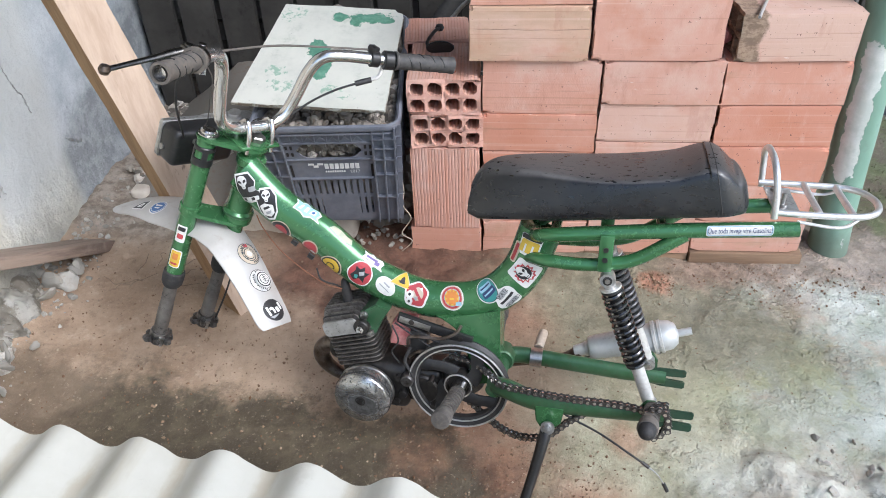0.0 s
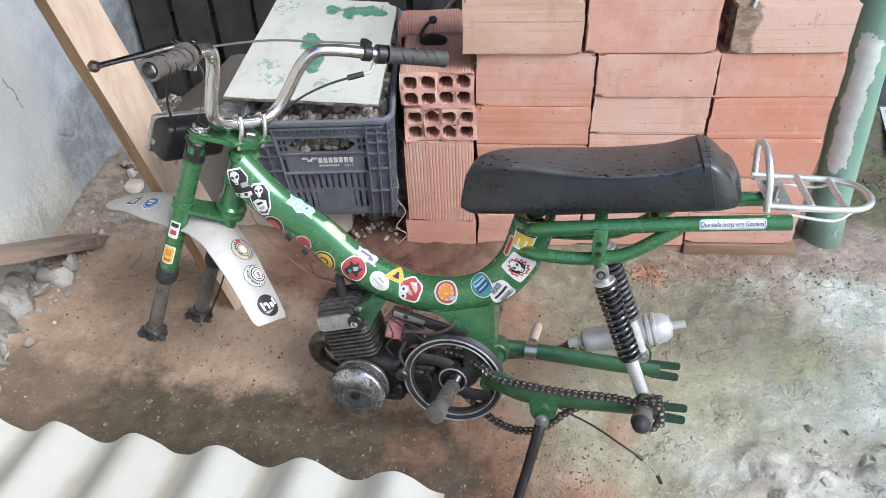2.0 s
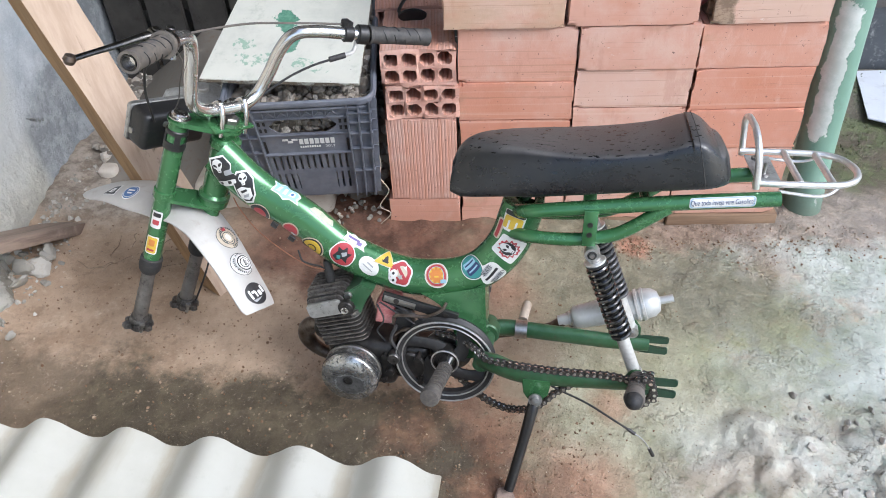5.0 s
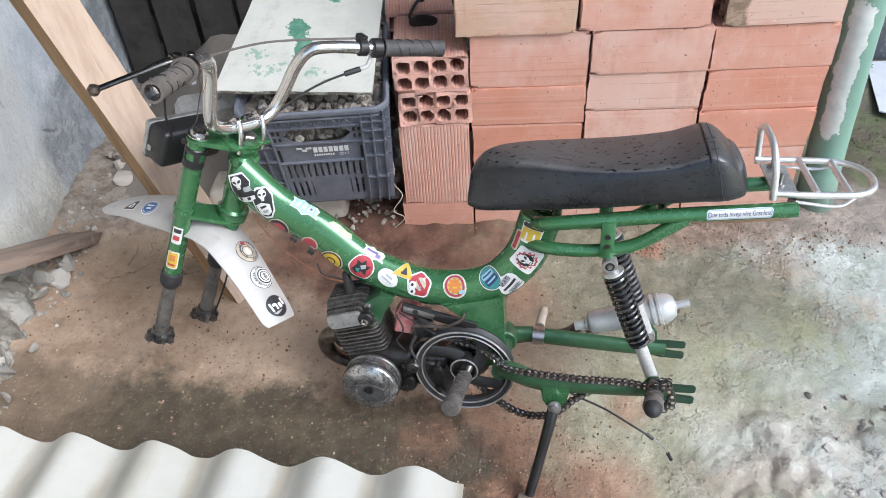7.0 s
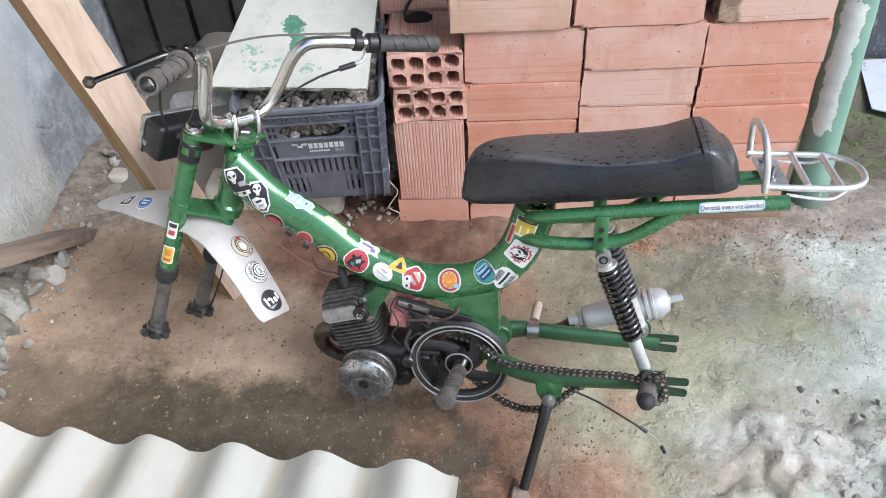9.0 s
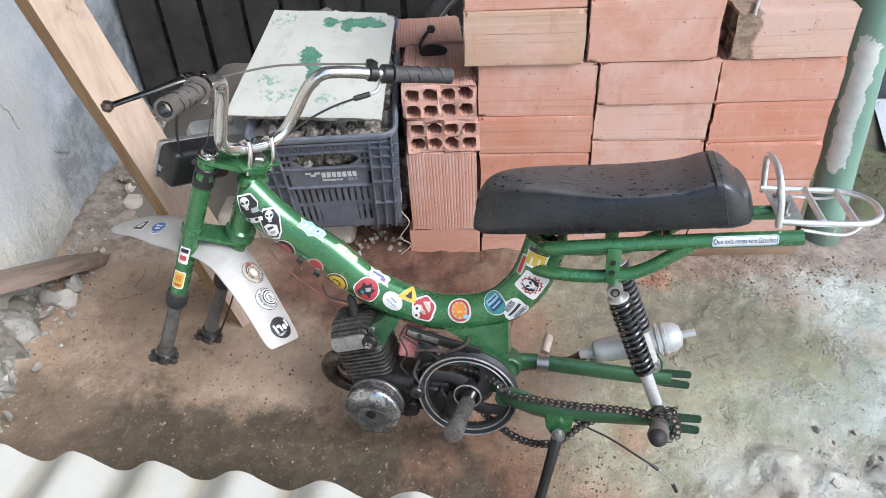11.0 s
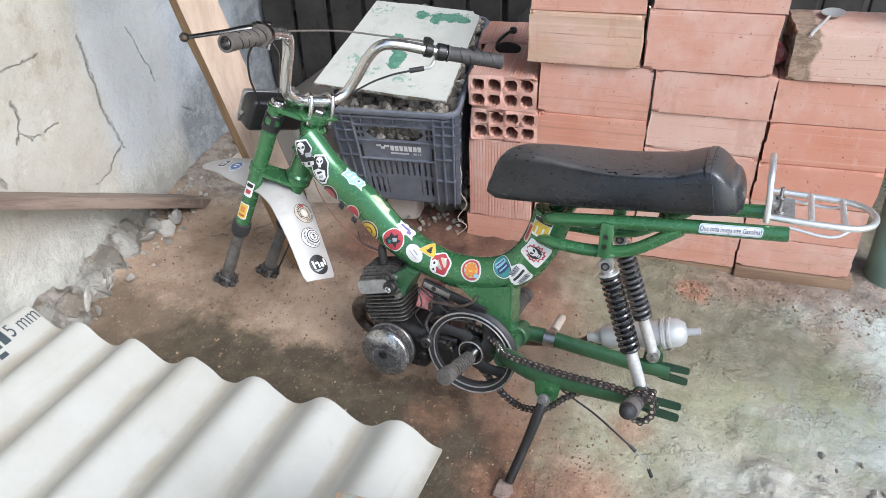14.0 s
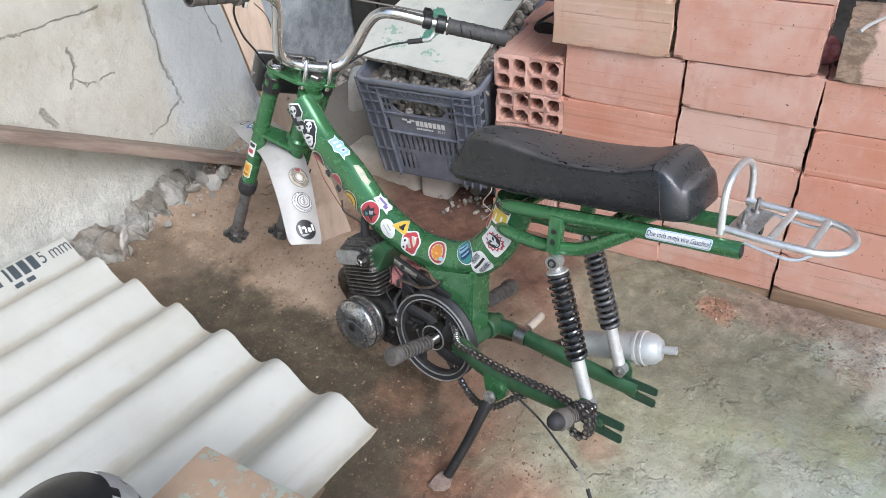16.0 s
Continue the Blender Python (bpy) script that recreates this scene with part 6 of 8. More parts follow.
# ---- the moped: x towards its rear, y towards its far side, z up ----
MOPED_AT = Matrix.Translation((0.1, 1.275, 0)) @ Matrix.Rotation(radians(-8), 4, "Z") @ Matrix.Rotation(radians(-9), 4, "X")
moped = holder("moped", "green moped frame without wheels, covered in stickers, on its stand", "moped", at=MOPED_AT)

BONE = [(-0.478, 0, 0.567), (-0.41, 0, 0.497), (-0.32, 0, 0.438), (-0.25, 0, 0.378), (-0.185, 0, 0.345), (-0.11, 0, 0.322), (-0.03, 0, 0.325), (0.03, 0, 0.345),
        (0.07, 0, 0.38), (0.1, 0, 0.43), (0.122, 0, 0.505)]
RA, RB = 0.041, 0.031
bone = curve_points(BONE, 14)
frame_tube = part("frame_tube", tube(bone, RA, 28, flat=RB / RA), GREEN, moped, "glossy green frame tube")
run = [0.0]
for a, b in zip(bone, bone[1:]):
    run.append(run[-1] + (b - a).length)


def on_bone(s, phi, lift):
    """A place on the frame tube: s along it, phi round it (0 faces the near side, 90 degrees up)."""
    i = 0
    while i < len(run) - 2 and run[i + 1] < s:
        i += 1
    k = (s - run[i]) / (run[i + 1] - run[i])
    c = bone[i].lerp(bone[i + 1], k)
    t0 = (bone[min(i + 1, len(bone) - 1)] - bone[max(i - 1, 0)]).normalized()
    t1 = (bone[min(i + 2, len(bone) - 1)] - bone[i]).normalized()
    t = t0.lerp(t1, max(0, min(1, k)))
    n = Vector((-t.z, 0, t.x))
    return c + n * (RA + lift) * math.sin(phi) + Vector((0, -1, 0)) * (RB + lift) * math.cos(phi)


def disc(r, x=0.0, y=0.0, n=24, sx=1.0):
    return [(x + sx * r * math.cos(2 * math.pi * k / n), y + r * math.sin(2 * math.pi * k / n)) for k in range(n)]


def pill(w, h, r=None, x=0.0, y=0.0):
    return [(x + a, y + b) for a, b in round_rect(w / 2, h / 2, r if r is not None else min(w, h) * 0.22, 3)]


def wavy(r, n=30, amp=0.12, f=7, x=0.0, y=0.0):
    return [(x + r * (1 + amp * math.sin(f * a)) * math.cos(a), y + r * (1 + amp * math.sin(f * a)) * math.sin(a)) for a in [2 * math.pi * k / n for k in range(n)]]


def sticker(layers, place, parent, turn=0.0, label=""):
    """A printed sticker: outlines with inks, laid one over another on a surface."""
    bm = bmesh.new()
    inks = []
    ct, st = math.cos(radians(turn)), math.sin(radians(turn))
    for depth, (outline, ink) in enumerate(layers):
        dense = []
        for (ax, ay), (bx_, by_) in zip(outline, [*outline[1:], outline[0]]):
            cuts = 1 + int(math.hypot(bx_ - ax, by_ - ay) / 0.006)
            dense += [(ax + (bx_ - ax) * q / cuts, ay + (by_ - ay) * q / cuts) for q in range(cuts)]
        outline = dense
        if ink not in inks:
            inks.append(ink)
        cx = sum(p[0] for p in outline) / len(outline)
        cy = sum(p[1] for p in outline) / len(outline)
        lift = 0.0005 + 0.00035 * depth
        rings = []
        for k in (0.0, 0.34, 0.67, 1.0):
            ring = []
            for x, y in outline if k else [(cx, cy)]:
                a, b = cx + (x - cx) * k, cy + (y - cy) * k
                ring.append(bm.verts.new(place(a * ct - b * st, a * st + b * ct, lift)))
            rings.append(ring)
        n = len(outline)
        for i in range(n):
            f = bm.faces.new((rings[0][0], rings[1][i], rings[1][(i + 1) % n]))
            f.material_index = inks.index(ink)
            for a, b in zip(rings[1:], rings[2:]):
                f = bm.faces.new((a[i], b[i], b[(i + 1) % n], a[(i + 1) % n]))
                f.material_index = inks.index(ink)
    me = bpy.data.meshes.new("sticker")
    bm.normal_update()
    bm.to_mesh(me)
    bm.free()
    for ink in inks:
        me.materials.append(INK[ink])
    ob = new("sticker", me)
    ob.parent = parent
    return tagged(ob, label)


def bone_sticker(s, phi, layers, turn=0.0, label=""):
    p0 = radians(phi)
    sticker(layers, lambda a, b, lift: on_bone(s + a, p0 + b / 0.037, lift), frame_tube, turn, label)


def dashes(r, n, length, width, ink, part_of=1.0):
    """Short radial strokes set in a circle, as unreadable lettering."""
    out = []
    for k in range(n):
        a = 2 * math.pi * k / n
        if (k % 7) == 6 or a > 2 * math.pi * max(part_of, 0.86):
            continue
        c, d = math.cos(a), math.sin(a)
        w = width * (0.6 + 0.4 * ((k * 5) % 3) / 2)
        out.append(([(c * (r + i * length / 2) - d * j * w / 2, d * (r + i * length / 2) + c * j * w / 2) for i, j in ((-1, -1), (1, -1), (1, 1), (-1, 1))], ink))
    return out


def ring_layers(r, inks):
    return [(disc(r * k), ink) for k, ink in inks]


def skull(x, y, s):
    """A long-jawed skull with slanting eyes."""
    head = [(-0.5, 0.35), (-0.32, 0.72), (0, 0.86), (0.32, 0.72), (0.5, 0.35), (0.42, -0.05), (0.22, -0.25), (0.18, -0.6), (-0.18, -0.6), (-0.22, -0.25), (-0.42, -0.05)]
    eye = [(0.08, 0.0), (0.38, 0.14), (0.42, 0.38), (0.2, 0.36), (0.08, 0.2)]
    put = lambda pts, sx=1: [(x + sx * s * a, y + s * b) for a, b in pts]
    return [(put(head), "white"), (put(eye), "black"), (put(eye, -1), "black"), (put([(-0.12, -0.4), (0.12, -0.4), (0.12, -0.46), (-0.12, -0.46)]), "black")]


COFFIN = [(-0.011, 0.033), (0.011, 0.033), (0.021, 0.014), (0.019, -0.02), (0.008, -0.034), (-0.008, -0.034), (-0.019, -0.02), (-0.021, 0.014)]
ANGULAR = [(-0.014, 0.032), (0.012, 0.03), (0.021, 0.01), (0.016, -0.006), (0.026, -0.014), (0.024, -0.03), (-0.022, -0.034), (-0.024, -0.004)]
shrink = lambda pts, k: [(a * k, b * k) for a, b in pts]
bone_sticker(0.03, -4, [(ANGULAR, "white"), (shrink(ANGULAR, 0.88), "black"), *skull(-0.004, 0.01, 0.019), (pill(0.014, 0.01, 0.002, 0.011, -0.004), "grey"), (pill(0.04, 0.0085, 0.002, 0.001, -0.023), "white"), (pill(0.007, 0.006, 0.001, -0.009, -0.023), "black"), (pill(0.007, 0.006, 0.001, 0.009, -0.023), "black")], 62, "white and black angular sticker with a skull")
bone_sticker(0.08, 8, [(COFFIN, "white"), (shrink(COFFIN, 0.87), "black"), *skull(0.0, 0.014, 0.0165), ([(-0.014, -0.002), (-0.004, 0.002), (0.012, -0.004), (0.013, -0.02), (0.004, -0.026), (-0.01, -0.022)], "white"), ([(-0.008, -0.006), (0.004, -0.004), (0.006, -0.008), (-0.006, -0.011)], "black"), ([(-0.004, -0.015), (0.008, -0.013), (0.006, -0.019), (-0.004, -0.02)], "grey")], 52, "white and black coffin-shaped sticker with a skull")
SPIKY = [(-0.03, -0.012), (-0.026, 0.004), (-0.032, 0.014), (-0.016, 0.012), (-0.006, 0.02), (0.004, 0.012), (0.022, 0.014), (0.03, 0.004), (0.026, -0.008), (0.032, -0.016), (0.012, -0.013), (0.0, -0.019), (-0.012, -0.013)]
bone_sticker(0.155, 70, [(SPIKY, "white"), (shrink(SPIKY, 0.86), "sky"), ([(-0.02, -0.007), (-0.014, 0.006), (-0.009, 0.006), (-0.013, -0.007)], "white"), ([(-0.006, -0.008), (-0.003, 0.007), (0.003, 0.006), (0.001, -0.008)], "white"), ([(0.006, -0.007), (0.01, 0.006), (0.019, 0.005), (0.018, -0.006)], "white"), ([(0.009, -0.004), (0.012, 0.003), (0.016, 0.002), (0.015, -0.004)], "blue")], 4, "pale blue and white spiky lettered sticker")
FADED = [(-0.026, -0.005), (-0.02, 0.007), (-0.006, 0.01), (0.01, 0.007), (0.022, 0.01), (0.028, -0.003), (0.012, -0.009), (-0.01, -0.008)]
bone_sticker(0.232, 70, [(FADED, "faded"), ([(-0.02, -0.004), (-0.016, 0.004), (-0.005, 0.007), (-0.004, -0.005)], "cream"), ([(0.004, -0.005), (0.004, 0.005), (0.019, 0.006), (0.022, -0.003)], "cream")], 0, "faded cream and white sticker")
bone_sticker(0.2, -36, [(disc(0.02), "cream"), (disc(0.017), "red"), (pill(0.012, 0.012, None, 0.01, -0.008), "white")], 0, "red round sticker")
bone_sticker(0.258, -36, ring_layers(0.025, ((1, "cream"), (0.9, "black"), (0.78, "yellow"), (0.4, "black"), (0.3, "yellow"))), 0, "yellow and black round sticker")
bone_sticker(0.13, -40, ring_layers(0.022, ((1, "cream"), (0.9, "black"), (0.6, "red"))), 0, "dark round sticker")
bone_sticker(0.313, 12, [(wavy(0.027, 36, 0.03, 6), "white"), (disc(0.0245), "red"), ([(-0.016, -0.012), (-0.012, 0.002), (-0.016, 0.01), (-0.004, 0.008), (0.002, 0.017), (0.008, 0.007), (0.018, 0.009), (0.012, -0.002), (0.015, -0.013), (0.003, -0.008), (-0.005, -0.018)], "black"), ([(-0.004, 0.002), (0.006, 0.009), (0.009, 0.002), (0.002, -0.004)], "grey"), ([(-0.01, -0.006), (-0.002, -0.003), (0.0, -0.011), (-0.006, -0.012)], "teal")], 0, "red round sticker with a dark figure")
bone_sticker(0.322, 72, [(shrink(SPIKY, 0.95), "white"), (pill(0.03, 0.006, None, -0.004, 0.002), "purple"), (pill(0.012, 0.009, None, 0.012, -0.004), "purple"), (pill(0.008, 0.003, None, -0.014, -0.006), "grey")], 0, "white and purple sticker")
bone_sticker(0.372, 15, [(disc(0.0175, sx=1.3), "white"), (pill(0.016, 0.003, None, 0, 0.004), "grey"), (pill(0.026, 0.002, None, 0, -0.004), "grey")], -20, "white oval sticker")
TRI = [(-0.025, -0.015), (0.025, -0.015), (0.0, 0.027)]
bone_sticker(0.4, 56, [(TRI, "cream"), (shrink(TRI, 0.88), "yellow"), ([(-0.006, -0.008), (0.007, -0.008), (0.004, 0.004), (0.001, 0.009), (-0.003, 0.003)], "black"), (pill(0.016, 0.002, None, 0, -0.005), "black")], 0, "yellow warning triangle sticker")
bone_sticker(0.44, 28, [(wavy(0.0275, 36, 0.06, 5), "white"), (wavy(0.0235, 36, 0.07, 5), "red"), (disc(0.013, 0.003, 0.002, 20), "cream"), ([(-0.014, 0.012), (0.012, -0.014), (0.017, -0.01), (-0.009, 0.016)], "red"), (disc(0.0085, -0.014, -0.004, 18), "white"), (disc(0.0075, -0.012, -0.016, 16), "white"), (disc(0.003, -0.015, -0.003, 10), "black"), (disc(0.0028, -0.012, -0.016, 10), "black"), ([(0.004, 0.012), (0.012, 0.016), (0.014, 0.006)], "white"), ([(-0.004, -0.006), (0.006, -0.002), (0.002, -0.012)], "grey")], 0, "red and white cut-out cartoon sticker")
bone_sticker(0.52, 32, ring_layers(0.026, ((1, "white"), (0.92, "cream"), (0.84, "red"), (0.66, "sky"), (0.6, "yellow"))) + [(wavy(0.014, 30, 0.25, 9), "orange"), (pill(0.01, 0.003, None, 0, -0.003), "yellow"), (pill(0.012, 0.007, None, 0.014, -0.012), "sky")], 0, "round orange sun sticker")
bone_sticker(0.606, 36, ring_layers(0.027, ((1, "white"), (0.92, "black"), (0.88, "teal"))) + [(pill(0.036, 0.012, 0.003, 0, 0.006), "sky"), (pill(0.036, 0.012, 0.003, 0.002, -0.007), "navy"), (pill(0.03, 0.003, None, 0, 0.006), "navy"), (pill(0.028, 0.003, None, 0.002, -0.007), "sky")], 12, "round blue-green wave sticker")
bone_sticker(0.632, -16, [(wavy(0.025, 30, 0.1, 4), "white"), (pill(0.036, 0.005, None, 0, 0), "black"), (pill(0.026, 0.011, 0.002, 0.001, 0.012), "grey"), (pill(0.026, 0.011, 0.002, 0, -0.012), "grey")], 10, "white lettered sticker")
RAGGED = [(0.021 * (1.0 if k % 2 else 0.78 + 0.1 * math.sin(k * 2.3)) * math.cos(k * math.pi / 13), 0.021 * (1.0 if k % 2 else 0.78 + 0.1 * math.sin(k * 2.3)) * math.sin(k * math.pi / 13)) for k in range(26)]
bone_sticker(0.697, -4, [(pill(0.05, 0.05, 0.005), "white"), (RAGGED, "red"), (shrink(RAGGED, 0.78), "white"), (disc(0.0138, 0, 0.002), "black"), *skull(0.0, 0.0015, 0.0185)], -8, "white square sticker with a skull in red rays")
bone_sticker(0.755, 14, [([(-0.022, -0.012), (-0.015, -0.019), (0.02, -0.02), (0.024, 0.0), (0.02, 0.02), (-0.015, 0.019), (-0.022, 0.012)], "white"), (pill(0.027, 0.033, 0.004, -0.003, 0), "yellow"), (pill(0.018, 0.0035, 0.001, -0.007, -0.0065), "white"), (pill(0.018, 0.0035, 0.001, -0.007, 0.0065), "white"), (pill(0.009, 0.036, 0.003, 0.0165, 0), "black")], 0, "yellow and white sticker with a black top")
bone_sticker(0.728, 48, [(pill(0.05, 0.016, 0.006), "cream"), (pill(0.042, 0.008), "red")], 0, "thin red and cream sticker")
words("SKATE", 0.0105, Matrix.Identity(4), "sticker_word", INK["black"], frame_tube, lambda p: on_bone(0.6335 + 0.985 * p.x - 0.17 * p.y - 0.002, radians(-16) + (0.985 * p.y + 0.17 * p.x + 0.012) / 0.037, 0.0022))
words("BOARD", 0.0105, Matrix.Identity(4), "sticker_word", INK["black"], frame_tube, lambda p: on_bone(0.6335 + 0.985 * p.x - 0.17 * p.y + 0.002, radians(-16) + (0.985 * p.y + 0.17 * p.x - 0.012) / 0.037, 0.0022))

# rails under the seat
for s in (-1, 1):
    v = 0.05 * s
    rail = part("seat_rail", tube([(0.112, 0.4 * v, 0.5), (0.135, 0.9 * v, 0.514), (0.2, v, 0.526), (0.36, v, 0.55), (0.55, v, 0.574)], 0.0135, 14, 6), GREEN, moped)
    part("tube_end", rod((0.549, v, 0.5738), (0.551, v, 0.5741), 0.011, 14), BLACK_PAINT, rail)
    part("lower_rail", tube([(0.1, 0.35 * v, 0.452), (0.137, 0.9 * v, 0.462), (0.2, v, 0.464), (0.25, v, 0.471), (0.3, v, 0.488), (0.375, v, 0.545)], 0.0125, 14, 6), GREEN, moped)
    brk = bmesh.new()
    add(brk, box((0.231, min(v, v * 1.36), 0.462), (0.256, max(v, v * 1.36), 0.535), 0.002))
    bracket = part("shock_bracket", brk, GREEN, moped)
    for z in (0.487, 0.507):
        part("hole", rod((0.2435, v * 1.36, z), (0.2435, v * 1.39, z), 0.005, 12), BLACK_PAINT, bracket)
near_rail = [o for o in moped.children if o.name.startswith("seat_rail")][0]


def on_rail(a, b, lift):
    x = 0.457 + a
    ang = b / 0.0135 + 0.35
    return Vector((x, -0.05 - (0.0136 + lift) * math.cos(ang), 0.562 + (x - 0.457) * 0.126 + (0.0136 + lift) * math.sin(ang)))


sticker([(pill(0.105, 0.019, 0.005), "white"), (pill(0.1025, 0.0165, 0.0045), "sky"), (pill(0.099, 0.0135, 0.004), "white")], on_rail, near_rail, 0, "pale lettered strip sticker")
words("Que toda inveja vire Gasolina!", 0.0088, Matrix.Diagonal((0.94, 1.25, 1.0, 1.0)), "sticker_word", INK["navy"], near_rail, lambda p: on_rail(p.x, p.y, 0.0019))
part("cross_tube", rod((0.335, -0.05, 0.546), (0.335, 0.05, 0.546), 0.009, 12), GREEN, moped)
part("cross_tube", rod((0.15, -0.05, 0.512), (0.15, 0.05, 0.512), 0.01, 12), GREEN, moped)

# engine hanger below the tube
UW = lambda v: Matrix(((1, 0, 0, 0), (0, 0, -1, v), (0, 1, 0, 0), (0, 0, 0, 1)))
part("hanger", plate([(-0.075, 0.298), (0.03, 0.318), (0.055, 0.338), (0.062, 0.15), (0.004, 0.14), (-0.004, 0.2), (-0.012, 0.252), (-0.032, 0.279)], 0.066, UW(0.034), 0.004), GREEN, moped)
part("engine_bracket", plate([(-0.25, 0.268), (-0.235, 0.288), (-0.2, 0.312), (-0.17, 0.305), (-0.19, 0.272), (-0.205, 0.235), (-0.222, 0.235), (-0.228, 0.262)], 0.075, UW(0.036), 0.003), GREEN_DULL, moped)
for x, z in ((-0.214, 0.243), (-0.225, 0.285)):
    part("bolt", lathe([(0.009, 0), (0.009, 0.004), (0.0065, 0.004), (0.0065, 0.011), (0.0, 0.012)], 12, along((x, -0.037, z), (x, -0.06, z))), STEEL, moped)

# seat
SEAT_LINE = [(-0.013, 0.58, 0.584), (-0.003, 0.6, 0.604), (0.014, 0.616, 0.62), (0.045, 0.6265, 0.6305), (0.1, 0.63, 0.634), (0.16, 0.6303, 0.6345), (0.22, 0.632, 0.6365), (0.28, 0.638, 0.643), (0.34, 0.6485, 0.654), (0.365, 0.657, 0.663), (0.385, 0.6645, 0.672), (0.41, 0.669, 0.6765), (0.428, 0.662, 0.669), (0.444, 0.645, 0.651)]
SEAT_HALF = [(-0.02, 0.018), (0.04, 0.0315), (0.1, 0.0465), (0.16, 0.06), (0.22, 0.069), (0.28, 0.072), (0.34, 0.0725), (0.5, 0.069)]
SEAT_Y = 0.015


def seat_section(x, edge, top, inset=0.0, low_lift=0.0, shrink=0.0):
    low = 0.5275 + 0.14 * x + low_lift
    h = max(0.02, edge - low)
    w = 1.0 - inset
    tw = float(np.interp(x, [a for a, b in SEAT_HALF], [b for a, b in SEAT_HALF])) * (1.0 - shrink)
    side = 0.0835 * w
    crown = top - edge
    half = [(0.0, low), (0.07 * w, low), (0.08 * w, low + 0.005), (side, low + 0.25 * h), (0.6 * side + 0.4 * (tw + 0.006), low + 0.6 * h), (0.2 * side + 0.8 * (tw + 0.006), edge - 0.013), (tw + 0.0045, edge - 0.0045), (tw - 0.001, edge), (tw * 0.86, edge + 0.35 * crown), (tw * 0.45, edge + 0.85 * crown), (0.0, top)]
    pts = [(y, z) for y, z in half] + [(-y, z) for y, z in half[-2:0:-1]]
    return [Vector((x + (0.016 * (0.64 - z) / 0.06 if x > 0.4 else 0.0), SEAT_Y + y, z)) for y, z in pts]


def seat_mesh():
    bm = bmesh.new()
    rings = []
    for p in curve_points(SEAT_LINE, 5):
        e, lift = 0.0, 0.0
        if p.x < 0.04:
            e = 0.13 * ((0.04 - p.x) / 0.058) ** 2
        if p.x < 0.006:
            lift = 0.45 * (0.006 - p.x)
        if p.x > 0.41:
            e = 0.13 * ((p.x - 0.41) / 0.034) ** 2
        slim = 0.3 * max(0.0, min(1.0, (0.23 - p.x) / 0.25)) ** 1.4
        rings.append([bm.verts.new(q) for q in seat_section(p.x, p.y, p.z, 1 - (1 - e) * (1 - slim), lift, e)])
    mid = Vector((0.452, SEAT_Y, 0.62))
    last = [v.co.copy() for v in rings[-1]]
    for k, dx in ((0.93, 0.007), (0.72, 0.013), (0.36, 0.016)):
        rings.append([bm.verts.new(mid + (c - mid) * k + Vector((dx, 0, 0))) for c in last])
    n = len(rings[0])
    for a, b in zip(rings, rings[1:]):
        for i in range(n):
            bm.faces.new((a[i], a[(i + 1) % n], b[(i + 1) % n], b[i]))
    bm.faces.new(rings[0][::-1])
    bm.faces.new(rings[-1])
    bmesh.ops.recalc_face_normals(bm, faces=bm.faces)
    bmesh.ops.subdivide_edges(bm, edges=bm.edges[:], cuts=1, smooth=0.3, use_grid_fill=True)
    return bm


def seat_ob():
    bm = seat_mesh()
    bmesh.ops.recalc_face_normals(bm, faces=bm.faces)
    for f in bm.faces:
        f.smooth = True
    me = bpy.data.meshes.new("seat")
    bm.to_mesh(me)
    bm.free()
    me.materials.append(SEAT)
    ob = new("seat", me)
    ob.parent = moped
    return tagged(ob, "long black vinyl seat with a raised tail")


seat = seat_ob()
ridge = seat_section(0.412, 0.6685, 0.676)[2:-1]
seam_mid = Vector((0.414, SEAT_Y, 0.635))
part("piping", tube([p - (p - seam_mid).normalized() * 0.0006 for p in ridge], 0.0012, 6, 4), RUBBER, seat)
part("seat_pan", plate([(0.12, -0.042), (0.42, -0.047), (0.42, 0.075), (0.12, 0.07)], 0.0065, Matrix(((1, 0, 0, 0), (0, 1, 0, 0), (0.14, 0, 1, 0.5215), (0, 0, 0, 1)))), BLACK_PAINT, seat)

# carrier
CV = 0.033
loop = [(0.505, -0.068, 0.594), (0.56, -0.069, 0.595), (0.63, -0.066, 0.597), (0.66, -0.056, 0.598), (0.678, -0.034, 0.599), (0.685, 0.0, 0.599), (0.678, 0.034, 0.599), (0.66, 0.056, 0.598), (0.63, 0.066, 0.597), (0.56, 0.069, 0.595), (0.505, 0.068, 0.594)]
carrier = part("carrier", tube([(x, y + CV, z) for x, y, z in loop], 0.0058, 10, 6), SATIN, moped, "chromed tubular rear carrier")
hoop = [(0.511, -0.072, 0.585), (0.507, -0.071, 0.63), (0.503, -0.06, 0.658), (0.501, -0.03, 0.674), (0.5, 0.0, 0.677), (0.501, 0.03, 0.674), (0.503, 0.06, 0.658), (0.507, 0.071, 0.63), (0.511, 0.072, 0.585)]
part("hoop", tube([(x, y + CV, z) for x, y, z in hoop], 0.0058, 10, 6), SATIN, carrier)
for x in (0.581, 0.634):
    part("rung", tube([(x, -0.067 + CV, 0.597), (x, 0.067 + CV, 0.597)], 0.0058, 10, flat=1.0), SATIN, carrier)
part("carrier_plate", box((0.513, -0.055 + CV, 0.586), (0.556, 0.06 + CV, 0.59), 0.001), ALLOY, carrier)
for s in (-1, 1):
    part("lower_stay", tube([(0.548, s * 0.07 + CV, 0.582), (0.6, s * 0.072 + CV, 0.578), (0.625, s * 0.07 + CV, 0.581), (0.642, s * 0.064 + CV, 0.593)], 0.003, 8, 5), SATIN, carrier)
